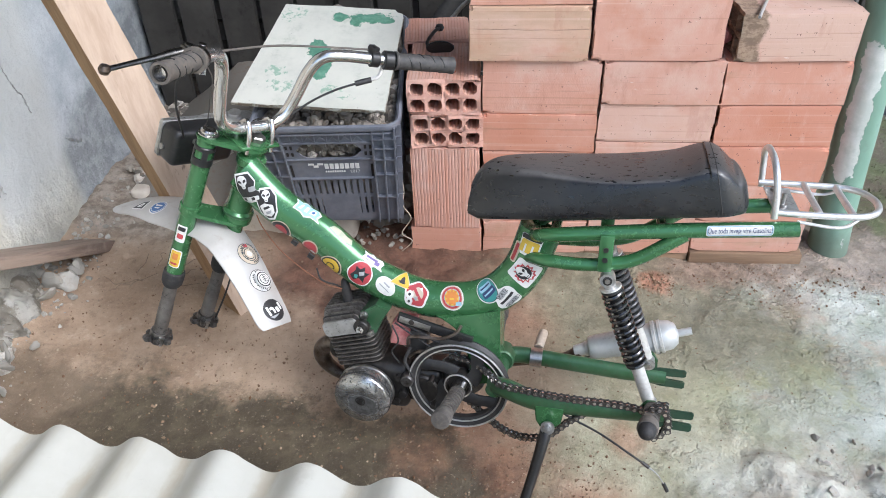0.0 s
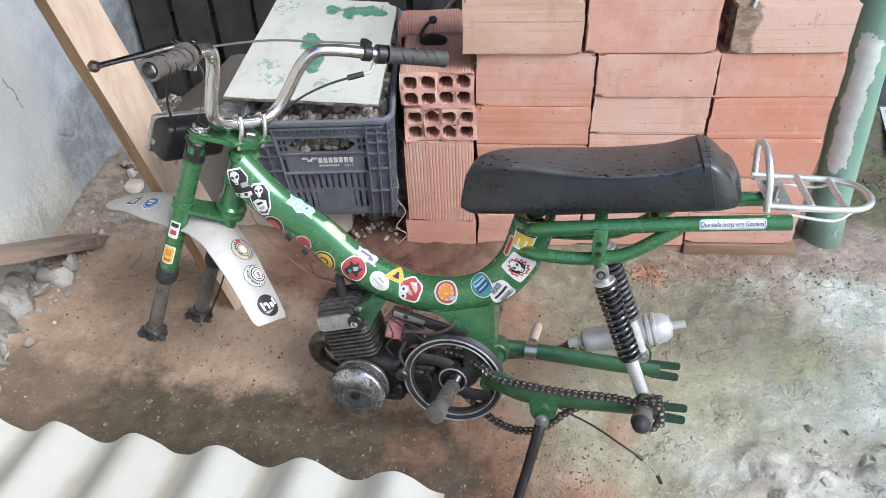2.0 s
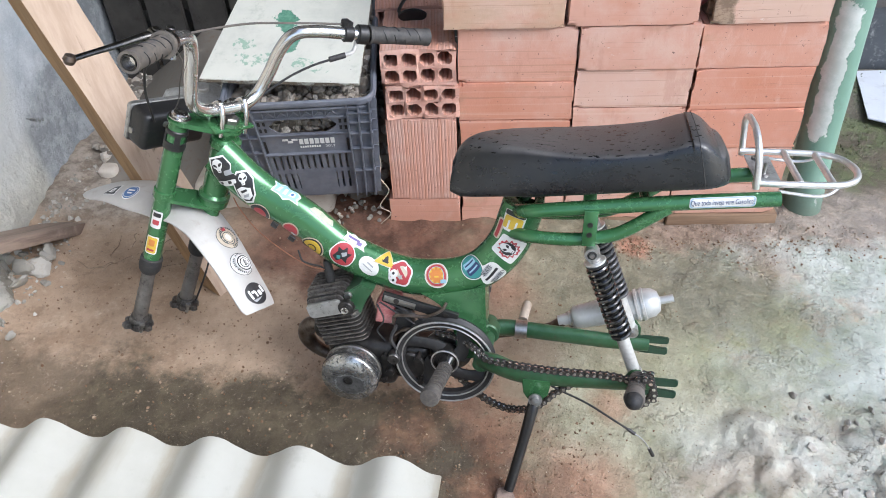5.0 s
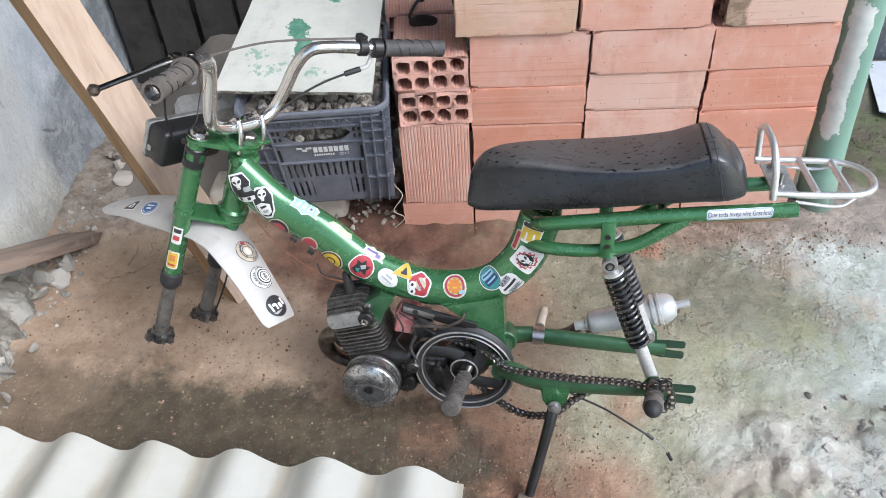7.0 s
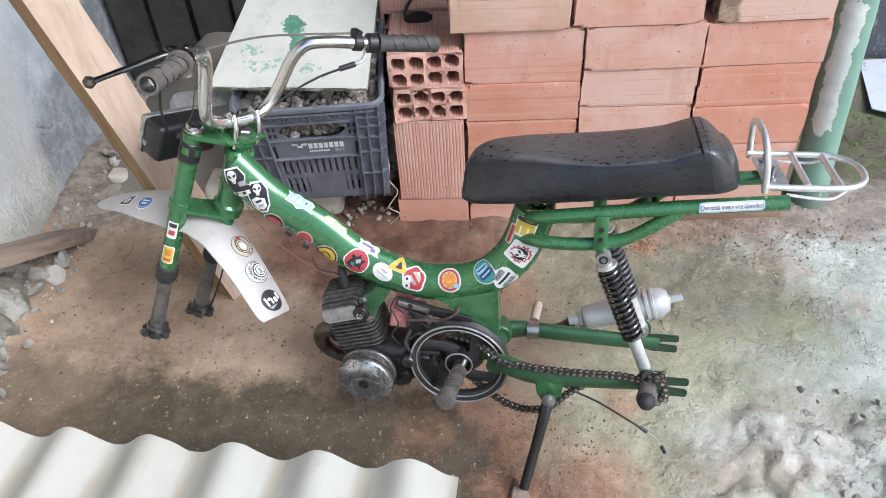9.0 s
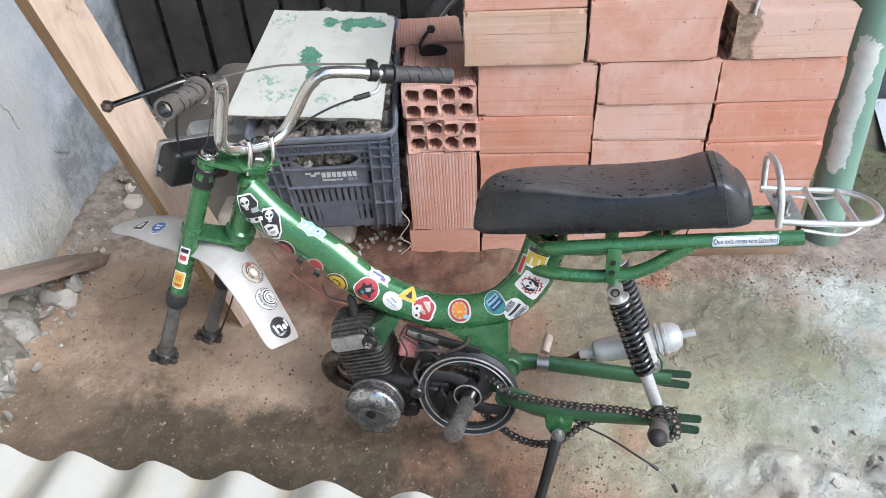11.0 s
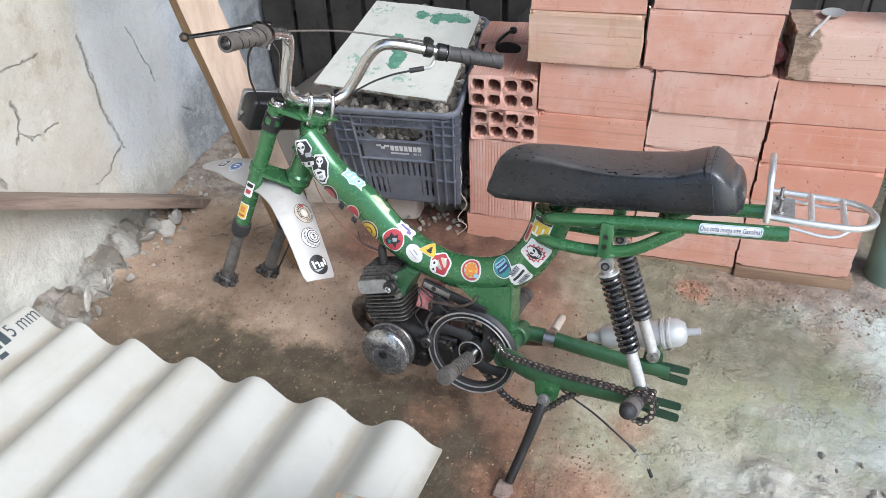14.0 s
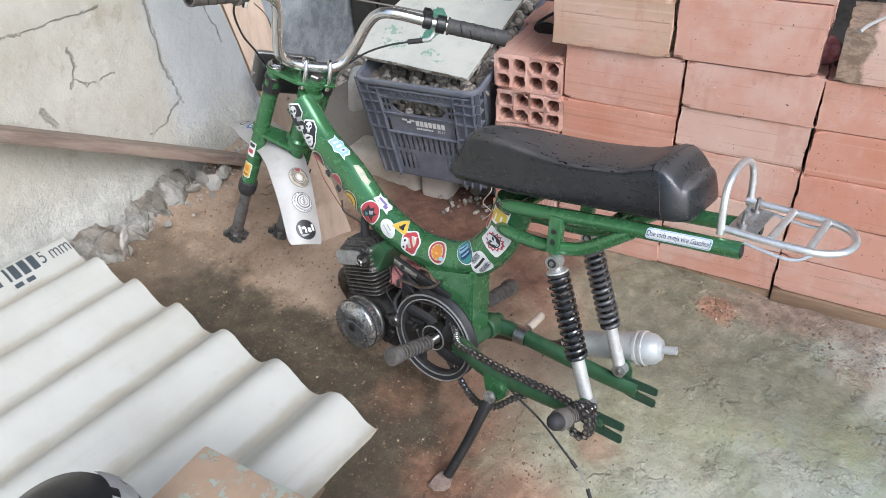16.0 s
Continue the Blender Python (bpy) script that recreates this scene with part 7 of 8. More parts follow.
for y in (-0.028, 0.042):
    part("bolt", lathe([(0.0085, 0), (0.0085, 0.005), (0.0035, 0.005), (0.0035, 0.024), (0, 0.025)], 10, pose(0.53, y + CV, 0.59)), STEEL, carrier)

# swing arm
arm = part("swing_arm", tube([(0.05, -0.055, 0.165), (0.085, -0.078, 0.178), (0.15, -0.082, 0.163), (0.3, -0.08, 0.163), (0.4, -0.078, 0.166)], [0.022, 0.027, 0.026, 0.02, 0.016], 16, 6, flat=0.58), GREEN_DULL, moped, "dull green swing arm")
part("far_arm", tube([(0.05, 0.055, 0.155), (0.09, 0.072, 0.158), (0.2, 0.074, 0.153), (0.32, 0.074, 0.148), (0.4, 0.074, 0.148)], [0.02, 0.02, 0.019, 0.018, 0.016], 16, 6, flat=0.7), GREEN_DULL, arm)
part("pivot", rod((0.055, -0.068, 0.16), (0.055, 0.09, 0.16), 0.018, 18, 0.002), GREEN_DULL, arm)
FINGERS = [(0.35, -0.014), (0.39, -0.023), (0.437, -0.0235), (0.441, -0.02), (0.441, -0.009), (0.437, -0.0055), (0.4, -0.0055), (0.394, 0.0), (0.4, 0.0055), (0.437, 0.0055), (0.441, 0.009), (0.441, 0.019), (0.437, 0.0225), (0.39, 0.022), (0.35, 0.014)]
for v, z in ((-0.08, 0.167), (0.079, 0.148)):
    part("dropout", plate([(x, y + z) for x, y in FINGERS], 0.006, UW(v), 0.001), GREEN_DARK, arm, "dark worn slotted axle plate")
part("bush", rod((0.055, 0.03, 0.165), (0.055, 0.062, 0.165), 0.027, 20, 0.003), GREEN_DULL, arm)

# shock absorbers
for v in (-0.066, 0.066):
    top, foot = Vector((0.252, v, 0.45)), Vector((0.36, v * 1.05, 0.185))
    d = (foot - top).normalized()
    shock = part("shock_absorber", rod(top + d * 0.02, top + d * 0.19, 0.0105, 16), BLACK_PAINT, moped, "shock absorber with a black coil spring")
    part("eye", lathe([(0.0065, -0.011), (0.0135, -0.011), (0.0145, 0), (0.0135, 0.011), (0.0065, 0.011), (0.0065, -0.011)], 22, along(top, top + Vector((0, 1, 0))), close=False), ALLOY, shock)
    part("eye_bolt", lathe([(0.0, -0.0145), (0.0045, -0.0145), (0.005, -0.012), (0.005, 0.013), (0, 0.013)], 14, along(top, top + Vector((0, 1, 0)))), STEEL, shock)
    part("bush", lathe([(0.0045, -0.0122), (0.0085, -0.0122), (0.0088, -0.01), (0.0088, 0.0105), (0.0045, 0.0122)], 18, along(top, top + Vector((0, 1, 0))), close=False), RUBBER, shock)
    part("collar", rod(top + d * 0.017, top + d * 0.021, 0.0205, 24, 0.001), SATIN, shock)
    part("collar_cap", rod(top + d * 0.021, top + d * 0.027, 0.0195, 24, 0.001), BLACK_PAINT, shock)
    part("neck", rod(top + d * 0.008, top + d * 0.02, 0.012, 16), ALLOY, shock)
    base = along(top + d * 0.026, foot)
    coil = []
    turns, steps = 12.5, 16
    for k in range(int(turns * steps) + 1):
        a = 2 * math.pi * k / steps
        coil.append(base @ Vector((0.0182 * math.cos(a), 0.0182 * math.sin(a), 0.16 * k / (turns * steps))))
    part("spring", tube(coil, 0.0037, 7, up=d), BLACK_GLOSS if v < 0 else GREY_SPRING, shock, "glossy black coil spring" if v < 0 else "grey dusty coil spring")
    part("cup", rod(top + d * 0.184, top + d * 0.19, 0.02, 22, 0.001), BLACK_PAINT, shock)
    part("lower_tube", rod(top + d * 0.19, foot - d * 0.012, 0.0125, 20, 0.001), WHITE_METAL, shock, "bare metal lower tube")
    part("lower_eye", lathe([(0.006, -0.01), (0.014, -0.01), (0.014, 0.01), (0.006, 0.01), (0.006, -0.01)], 18, along(foot, foot + Vector((0, 1, 0))), close=False), ALLOY, shock)
    lug = plate([(-0.022, -0.03), (0.022, -0.03), (0.02, 0.0), (0.008, 0.018), (-0.008, 0.018), (-0.02, 0.0)], 0.005, UW(0) @ Matrix.Translation((foot.x, foot.z, 0)), 0.001)
    lug.transform(Matrix.Translation((0, foot.y + (0.016 if v > 0 else -0.01), 0)))
    part("lug", lug, GREEN_DULL, shock)
    part("lower_bolt", lathe([(0, -0.016), (0.0055, -0.016), (0.0055, 0.02), (0, 0.02)], 10, along(foot, foot + Vector((0, 1, 0)))), STEEL, shock)

# pulley and pedals
PC = Vector((-0.022, -0.046, 0.15))
pulley_at = along(PC, PC + Vector((0, -1, 0)))
pulley = part("pulley", lathe([(0.104, -0.014), (0.106, -0.008), (0.098, 0.0), (0.106, 0.008), (0.104, 0.014), (0.097, 0.013), (0.086, 0.006), (0.085, -0.006), (0.097, -0.013), (0.104, -0.014)], 72, pulley_at, close=False), PULLEY, moped, "black driven pulley with bare metal rims")
for r, t in ((0.1035, 0.0022), (0.0915, 0.0018)):
    part("bright_ring", tube([pulley_at @ Vector((r * math.cos(2 * math.pi * k / 72), r * math.sin(2 * math.pi * k / 72), 0.0135 if r > 0.1 else 0.0105)) for k in range(72)], t, 6, closed=True), ALLOY, pulley)
part("hub", lathe([(0.031, -0.016), (0.031, 0.008), (0.027, 0.011), (0.024, 0.011), (0.022, 0.004), (0.013, 0.004), (0.013, 0.02), (0.0, 0.021)], 32, pulley_at), OILY, pulley)
part("hub_ring", tube([pulley_at @ Vector((0.0285 * math.cos(2 * math.pi * k / 40), 0.0285 * math.sin(2 * math.pi * k / 40), 0.0105)) for k in range(40)], 0.0018, 6, closed=True), ALLOY, pulley)
for k in range(4):
    a0 = 2 * math.pi * k / 4 + 0.35
    pts = []
    for j in range(6):
        r = 0.026 + 0.064 * j / 5
        a = a0 + 0.75 * math.sin(j / 5 * 1.5)
        pts.append(pulley_at @ Vector((r * math.cos(a), r * math.sin(a), -0.001)))
    part("spoke", tube(pts, [0.019, 0.014, 0.0135, 0.018], 10, 3, flat=0.4, up=(0, 1, 0)), PULLEY, pulley)
part("sprocket", lathe([(0.052, -0.004), (0.052, 0.0), (0.02, 0.001), (0.02, -0.005), (0.052, -0.004)], 40, along(PC + Vector((0, 0.028, 0)), PC + Vector((0, 0, 0))), close=False), STEEL, pulley)


def pedal_mesh(length, r, ribs=9):
    """A ribbed rubber sleeve on a spindle, flared at its end."""
    prof = [(0.006, -0.02), (0.006, 0.0), (r * 0.8, 0.0)]
    body = length * 0.83
    for k in range(ribs):
        z = body * k / ribs
        prof += [(r * 0.99, z + 0.001), (r, z + 0.52 * body / ribs), (r * 0.64, z + 0.58 * body / ribs), (r * 0.64, z + 0.97 * body / ribs)]
    prof += [(r * 1.12, body + 0.001), (r * 1.2, length + 0.006), (r * 1.12, length + 0.01), (r * 0.5, length + 0.012), (0, length + 0.012)]
    return lathe(prof, 22)


for p0, p1, name in (((-0.018, -0.076, 0.15), (-0.03, -0.192, 0.168), "near"), ((0.038, 0.06, 0.215), (0.03, 0.165, 0.2), "far")):
    bm = pedal_mesh(0.105, 0.0165)
    bm.transform(along(p0, p1))
    pd = part("pedal", bm, PEDAL, moped, "ribbed grey rubber pedal")
    part("axle_nut", lathe([(0.0, -0.03), (0.009, -0.03), (0.0095, -0.02), (0.0085, -0.008), (0.0, -0.006)], 6, along(p0, p1)), STEEL, pd)
part("pedal_spindle", rod((-0.016, -0.07, 0.152), (0.03, 0.075, 0.2), 0.008, 14), STEEL, moped)

# engine
EM = Matrix.Translation((-0.232, -0.002, 0.155)) @ Matrix.Rotation(radians(-17), 4, "Y")
case = bmesh.new()
add(case, box((-0.28, -0.052, 0.06), (-0.13, 0.05, 0.175), 0.018, 3))
add(case, box((-0.15, -0.04, 0.075), (-0.06, 0.045, 0.165), 0.014, 3))
add(case, rod((-0.1, -0.05, 0.12), (-0.1, 0.05, 0.12), 0.036, 20, 0.004))
for px, pz in ((-0.155, 0.085), (-0.15, 0.15), (-0.075, 0.09), (-0.08, 0.15)):
    add(case, rod((px, -0.062, pz), (px, 0.0, pz), 0.007, 8))
engine = part("engine", case, OILY, moped, "oily black small two-stroke engine")
barrel = rod(EM @ Vector((0, 0, 0)), EM @ Vector((0, 0, 0.12)), 0.03, 20)
part("barrel", barrel, BLACK_PAINT, engine)
for k in range(11):
    z = 0.016 + 0.0095 * k
    grow = 1.0 - 0.03 * max(0, k - 7)
    w, d = 0.053 * grow, 0.052 * grow
    bm = plate(round_rect(w, d, 0.016, 4), 0.0028, EM @ Matrix.Translation((0, 0, z)), 0.0008)
    part("fin", bm, FIN, engine)
for k in range(10):
    g = 0.0045 * min(k, 4)
    out = round_rect(0.039 + 0.6 * g, 0.017 + 0.5 * g, 0.01 + 0.3 * g, 4)
    m = EM @ Matrix.Translation((-0.006, -0.054 + 0.0108 * k, 0.112 + 0.35 * g)) @ Matrix.Rotation(math.pi / 2, 4, "X")
    part("head_fin", plate(out, 0.0034 if k else 0.008, m, 0.0012), ALLOY if k == 0 else FIN, engine, "bare alloy face plate" if k == 0 else "")
part("head_core", box((-0.05, -0.044, 0.1), (0.022, 0.045, 0.132), 0.006, m=EM), BLACK_PAINT, engine)
part("boss", rod(EM @ Vector((0.041, -0.052, 0.108)), EM @ Vector((0.041, -0.066, 0.108)), 0.0165, 24, 0.002), OILY, engine)
part("boss_bolt", lathe([(0.0085, 0), (0.0085, 0.006), (0.005, 0.006), (0.005, 0.014), (0.0, 0.015)], 6, along(EM @ Vector((0.041, -0.066, 0.108)), EM @ Vector((0.041, -0.09, 0.108)))), CHROME, engine)
part("spark_plug", lathe([(0.009, 0), (0.009, 0.008), (0.006, 0.01), (0.006, 0.024), (0.0, 0.025)], 12, EM @ pose(0.0, 0.0, 0.13)), STEEL, engine)
part("plug_cap", lathe([(0.0085, 0.0), (0.0105, 0.004), (0.01, 0.03), (0.0085, 0.05), (0.006, 0.056), (0.0, 0.057)], 14, along(EM @ Vector((0, 0, 0.138)), EM @ Vector((0.012, 0.0, 0.2)))), RUBBER, engine)
part("plug_lead", tube([EM @ Vector((0.011, 0, 0.19)), EM @ Vector((0.012, 0, 0.205)), EM @ Vector((-0.004, 0.004, 0.222)), EM @ Vector((-0.026, 0.012, 0.235)), EM @ Vector((-0.03, 0.02, 0.26))], 0.0036, 8, 6), RUBBER, engine)
MC = Vector((-0.22, -0.06, 0.114))
mag = part("magneto_cover", lathe([(0.052, 0.0), (0.058, 0.004), (0.0605, 0.012), (0.061, 0.034), (0.06, 0.0385), (0.056, 0.0425), (0.03, 0.0465), (0.011, 0.0465), (0.009, 0.0455), (0.0055, 0.0455), (0.005, 0.04), (0.0, 0.04)], 56, along(MC, MC + Vector((0, -1, 0)))), MAGNETO, engine, "scuffed round alloy magneto cover")
part("groove", tube([along(MC, MC + Vector((0, -1, 0))) @ Vector((0.0613 * math.cos(2 * math.pi * k / 56), 0.0613 * math.sin(2 * math.pi * k / 56), 0.03)) for k in range(56)], 0.0012, 6, closed=True), BLACK_PAINT, mag)
part("screw", lathe([(0.011, 0.0405), (0.011, 0.0475), (0.0085, 0.0482), (0.008, 0.0455), (0.006, 0.0455), (0.0055, 0.049), (0.0, 0.049)], 16, along(MC, MC + Vector((0, -1, 0)))), OILY, mag)
part("back_plate", lathe([(0.045, -0.012), (0.05, 0.0), (0.062, 0.001), (0.062, 0.006), (0.05, 0.007)], 40, along(MC, MC + Vector((0, -1, 0)))), STEEL, engine)
exhaust = tube([(-0.265, -0.02, 0.19), (-0.305, -0.015, 0.186), (-0.335, -0.008, 0.168), (-0.344, 0.0, 0.135), (-0.325, 0.005, 0.102), (-0.28, 0.01, 0.08), (-0.16, 0.03, 0.05), (-0.06, 0.06, 0.06), (0.02, 0.1, 0.1), (0.1, 0.119, 0.113), (0.18, 0.12, 0.128), (0.217, 0.118, 0.158)], [0.019, 0.019, 0.0185, 0.015, 0.0135, 0.013, 0.013, 0.013, 0.013], 14, 6)
part("exhaust_pipe", exhaust, RUST, moped, "rusty bent exhaust pipe")
part("exhaust_nut", lathe([(0.024, 0), (0.026, 0.004), (0.026, 0.016), (0.023, 0.02)], 16, along((-0.285, -0.018, 0.184), (-0.32, -0.012, 0.176))), OILY, moped)
part("carburettor", box((-0.15, -0.02, 0.2), (-0.1, 0.03, 0.25), 0.008, 3), DARK_STEEL, engine)
cloth = box((-0.175, -0.03, 0.215), (-0.125, 0.03, 0.262), 0.012, 3)
bmesh.ops.subdivide_edges(cloth, edges=cloth.edges[:], cuts=2, use_grid_fill=True)
for v in cloth.verts:
    v.co += Vector((1, 1, 1)) * 0.006 * noise.noise(v.co * 60)
part("air_filter", cloth, PINK, engine, "faded red cloth-like air filter")
part("coil", box((-0.128, -0.042, 0.2), (-0.092, -0.012, 0.262), 0.004, 2), BLACK_PAINT, engine, "black ignition coil")
lp = along((-0.152, -0.04, 0.293), (0.002, -0.036, 0.252))
link_bar = part("link_plate", box((-0.004, -0.011, 0.0), (0.004, 0.011, 0.16), 0.002, m=lp), BLACK_PAINT, engine, "black flat steel link with two holes")
part("link_face", box((-0.0052, -0.008, 0.004), (-0.0042, 0.006, 0.07), 0.0004, m=lp), STEEL, link_bar)
for h in (0.03, 0.135):
    part("link_hole", lathe([(0.0, 0.0), (0.0058, 0.0), (0.0058, 0.001), (0.0, 0.001)], 14, along(lp @ Vector((-0.0053, 0.0, h)), lp @ Vector((-0.02, 0.0, h)))), OILY, link_bar)
part("bent_pipe", tube([(-0.13, -0.05, 0.235), (-0.125, -0.055, 0.255), (-0.1, -0.058, 0.262), (-0.06, -0.055, 0.262), (-0.03, -0.048, 0.275), (-0.02, -0.04, 0.29)], 0.0035, 8, 6), RUST, engine, "thin bent brown pipe")
part("throttle_link", tube([(-0.155, -0.03, 0.276), (-0.11, -0.038, 0.262), (-0.06, -0.04, 0.238), (-0.02, -0.038, 0.222)], 0.0035, 8, 6), RUBBER, engine)
part("carburettor_bowl", lathe([(0.0, 0.0), (0.014, 0.0), (0.016, 0.004), (0.016, 0.024), (0.013, 0.03), (0.0, 0.031)], 18, pose(-0.1, -0.025, 0.165)), OILY, engine)
part("crankcase_boss", lathe([(0.0, 0.02), (0.012, 0.02), (0.014, 0.017), (0.014, 0.0), (0.0, 0.0)], 16, along((-0.13, -0.048, 0.15), (-0.13, -0.1, 0.15))), DARK_STEEL, engine)
part("crankcase_boss", lathe([(0.0, 0.016), (0.008, 0.016), (0.0095, 0.013), (0.0095, 0.0), (0.0, 0.0)], 12, along((-0.14, -0.048, 0.11), (-0.14, -0.1, 0.11))), OILY, engine)
part("hose", tube([(-0.125, -0.045, 0.225), (-0.135, -0.055, 0.195), (-0.12, -0.058, 0.165), (-0.115, -0.055, 0.13)], 0.004, 8, 6), RUBBER, engine)
part("fuel_hose", tube([(-0.13, -0.035, 0.19), (-0.11, -0.045, 0.215), (-0.08, -0.045, 0.218), (-0.04, -0.04, 0.225), (-0.01, -0.036, 0.245)], 0.0045, 8, 6), RUST, engine)
part("scrap", plate([(0, 0), (0.016, 0.002), (0.018, 0.014), (0.003, 0.016)], 0.001, pose(-0.05, -0.02, 0.195, 80, 10, 20)), SKY_BLUE, engine)
for pts in (((-0.165, -0.04, 0.27), (-0.15, -0.05, 0.24), (-0.165, -0.05, 0.21), (-0.15, -0.045, 0.18)), ((-0.16, -0.038, 0.275), (-0.12, -0.045, 0.255), (-0.07, -0.05, 0.23), (-0.03, -0.045, 0.222))):
    part("wire", tube(pts, 0.0018, 6, 6), RUBBER, engine)

# silencer on the far side
SA, SB = Vector((0.225, 0.118, 0.163)), Vector((0.452, 0.128, 0.241))
sil = lathe([(0.012, -0.02), (0.014, 0.0), (0.0145, 0.01), (0.022, 0.013), (0.0255, 0.018), (0.0265, 0.03), (0.0325, 0.15), (0.0335, 0.16), (0.0335, 0.172), (0.031, 0.188), (0.022, 0.2), (0.01, 0.203), (0.0085, 0.204), (0.0085, 0.232), (0.0065, 0.232), (0.0065, 0.21)], 30, along(SA, SB), close=False)
silencer = part("silencer", sil, GREY_ALLOY, moped, "pale grey painted silencer with a short tailpipe")
axis_s = along(SA, SB)
for h, r in ((0.004, 0.0155), (0.15, 0.0345), (0.163, 0.0345)):
    part("clamp", lathe([(r - 0.001, h), (r + 0.0015, h + 0.001), (r + 0.0015, h + 0.007), (r - 0.001, h + 0.008)], 28, axis_s, close=False), WHITE_METAL, silencer)
part("clamp_screw", rod(axis_s @ Vector((-0.01, -0.034, 0.158)), axis_s @ Vector((0.02, -0.034, 0.158)), 0.005, 10), STEEL, silencer)
part("clamp_nut", lathe([(0.011, 0), (0.011, 0.016), (0.006, 0.018), (0.0, 0.018)], 6, axis_s @ pose(0.0, -0.016, 0.008, 90, 0, 0)), STEEL, silencer)

# foot pegs
peg = pedal_mesh(0.075, 0.0165)
peg.transform(along((0.365, -0.09, 0.19), (0.348, -0.19, 0.21)))
p = part("foot_peg", peg, GRIP, moped, "dark rubber foot peg")
part("peg_end", lathe([(0.0, 0.017), (0.009, 0.014), (0.015, 0.006), (0.017, -0.004), (0.0165, -0.012), (0.0, -0.012)], 18, along((0.35, -0.178, 0.208), (0.345, -0.21, 0.214))), RUBBER, p)
part("far_peg", lathe([(0.0105, 0.0), (0.0105, 0.04), (0.0085, 0.046), (0.0, 0.047)], 16, along((0.128, 0.098, 0.165), (0.136, 0.15, 0.185))), WOODEN_PEG, moped, "short pale peg")
part("far_clamp", lathe([(0.019, -0.012), (0.021, -0.012), (0.021, 0.014), (0.019, 0.014)], 20, along((0.125, 0.073, 0.156), (0.16, 0.074, 0.155)), close=False), STEEL, moped)

# stand
stand = part("kick_stand", tube([(0.17, -0.1, 0.122), (0.166, -0.118, 0.1), (0.15, -0.15, 0.02), (0.132, -0.188, -0.058)], [0.012, 0.012, 0.0105, 0.0105], 14, 6), BLACK_PAINT, moped, "black side stand")
part("stand_foot", plate([(-0.024, -0.018), (-0.008, -0.024), (0.012, -0.016), (0.02, -0.004), (0.016, 0.02), (0.004, 0.028), (-0.012, 0.024), (-0.02, 0.006)], 0.01, bevel=0.003, m=Matrix.Translation((0.127, -0.2, -0.076)) @ Matrix.Rotation(radians(15), 4, "Z") @ Matrix.Rotation(radians(9), 4, "X")), DUSTY_FOOT, stand, "dusty worn foot plate")
part("stand_bolt", lathe([(0.014, 0), (0.014, 0.004), (0.008, 0.004), (0.008, 0.012), (0.0, 0.013)], 12, along((0.171, -0.113, 0.126), (0.172, -0.14, 0.135))), STEEL, stand)
part("stand_bracket", plate([(0.14, 0.165), (0.2, 0.165), (0.195, 0.125), (0.178, 0.106), (0.158, 0.106), (0.146, 0.125)], 0.02, UW(-0.078), 0.003), GREEN, stand)

# chain
CHAIN_A = [(-0.035, -0.028, 0.203), (0.0, -0.035, 0.202), (0.04, -0.06, 0.198), (0.07, -0.088, 0.196), (0.12, -0.098, 0.197), (0.2, -0.096, 0.191), (0.3, -0.092, 0.19), (0.352, -0.096, 0.19)] + [(0.37 + 0.022 * math.sin(a), -0.1 - 0.0042 * a, 0.176 + 0.0012 * a + 0.037 * math.cos(a)) for a in [0.35 * k for k in range(1, 24)]]
CHAIN_B = [(-0.005, -0.03, 0.098), (0.03, -0.032, 0.068), (0.07, -0.05, 0.052), (0.12, -0.075, 0.058), (0.17, -0.09, 0.085), (0.21, -0.085, 0.125), (0.24, -0.082, 0.15)]


def link_mesh(outer):
    bm = bmesh.new()
    y = 0.0058 if outer else 0.0038
    for s in (-1, 1):
        o = [(x, z) for x, z in ((-0.0115, -0.0026), (-0.0068, -0.0062), (-0.002, -0.0042), (0.002, -0.0042), (0.0068, -0.0062), (0.0115, -0.0026), (0.0115, 0.0026), (0.0068, 0.0062), (0.002, 0.0042), (-0.002, 0.0042), (-0.0068, 0.0062), (-0.0115, 0.0026))]
        pl = plate(o, 0.0014, Matrix(((1, 0, 0, 0), (0, 0, -1, s * y + 0.0007), (0, 1, 0, 0), (0, 0, 0, 1))))
        add(bm, pl)
    for x in (-0.0063, 0.0063):
        add(bm, rod((x, -y - 0.0018, 0), (x, y + 0.0018, 0), 0.0034, 8), slot=1)
        add(bm, rod((x, -y, 0), (x, y, 0), 0.0046, 8), slot=1)
    bm.transform(Matrix.Diagonal((1.04, 0.92, 1.06, 1)))
    return finish(bm, "link", [CHAIN_STEEL, BAR])


CHAIN_STEEL = worn("greasy_chain", (0.075, 0.07, 0.066), (0.12, 0.11, 0.1), 0.34, 0.7, 40, (0.02, 0.018, 0.016), 0.4, 0.05)
chain = part("chain", rod((-0.036, -0.03, 0.203), (-0.034, -0.026, 0.203), 0.003, 8), CHAIN_STEEL, moped, "loose greasy drive chain draped over the swing arm")
LINKS = (link_mesh(True), link_mesh(False))
for line in (CHAIN_A, CHAIN_B):
    pts = curve_points(line, 24)
    gone, nxt, count = 0.0, 0.0, 0
    for a, b in zip(pts, pts[1:]):
        step = (b - a).length
        while nxt <= gone + step:
            c = a.lerp(b, (nxt - gone) / step)
            t = (b - a).normalized()
            side = (Vector((0, 1, 0)) - t * t.y).normalized()
            m = Matrix((t, side, t.cross(side))).transposed().to_4x4()
            link = new("link", LINKS[count % 2])
            link.parent = chain
            link.matrix_local = Matrix.Translation(c) @ m
            count += 1
            nxt += 0.0127
        gone += step

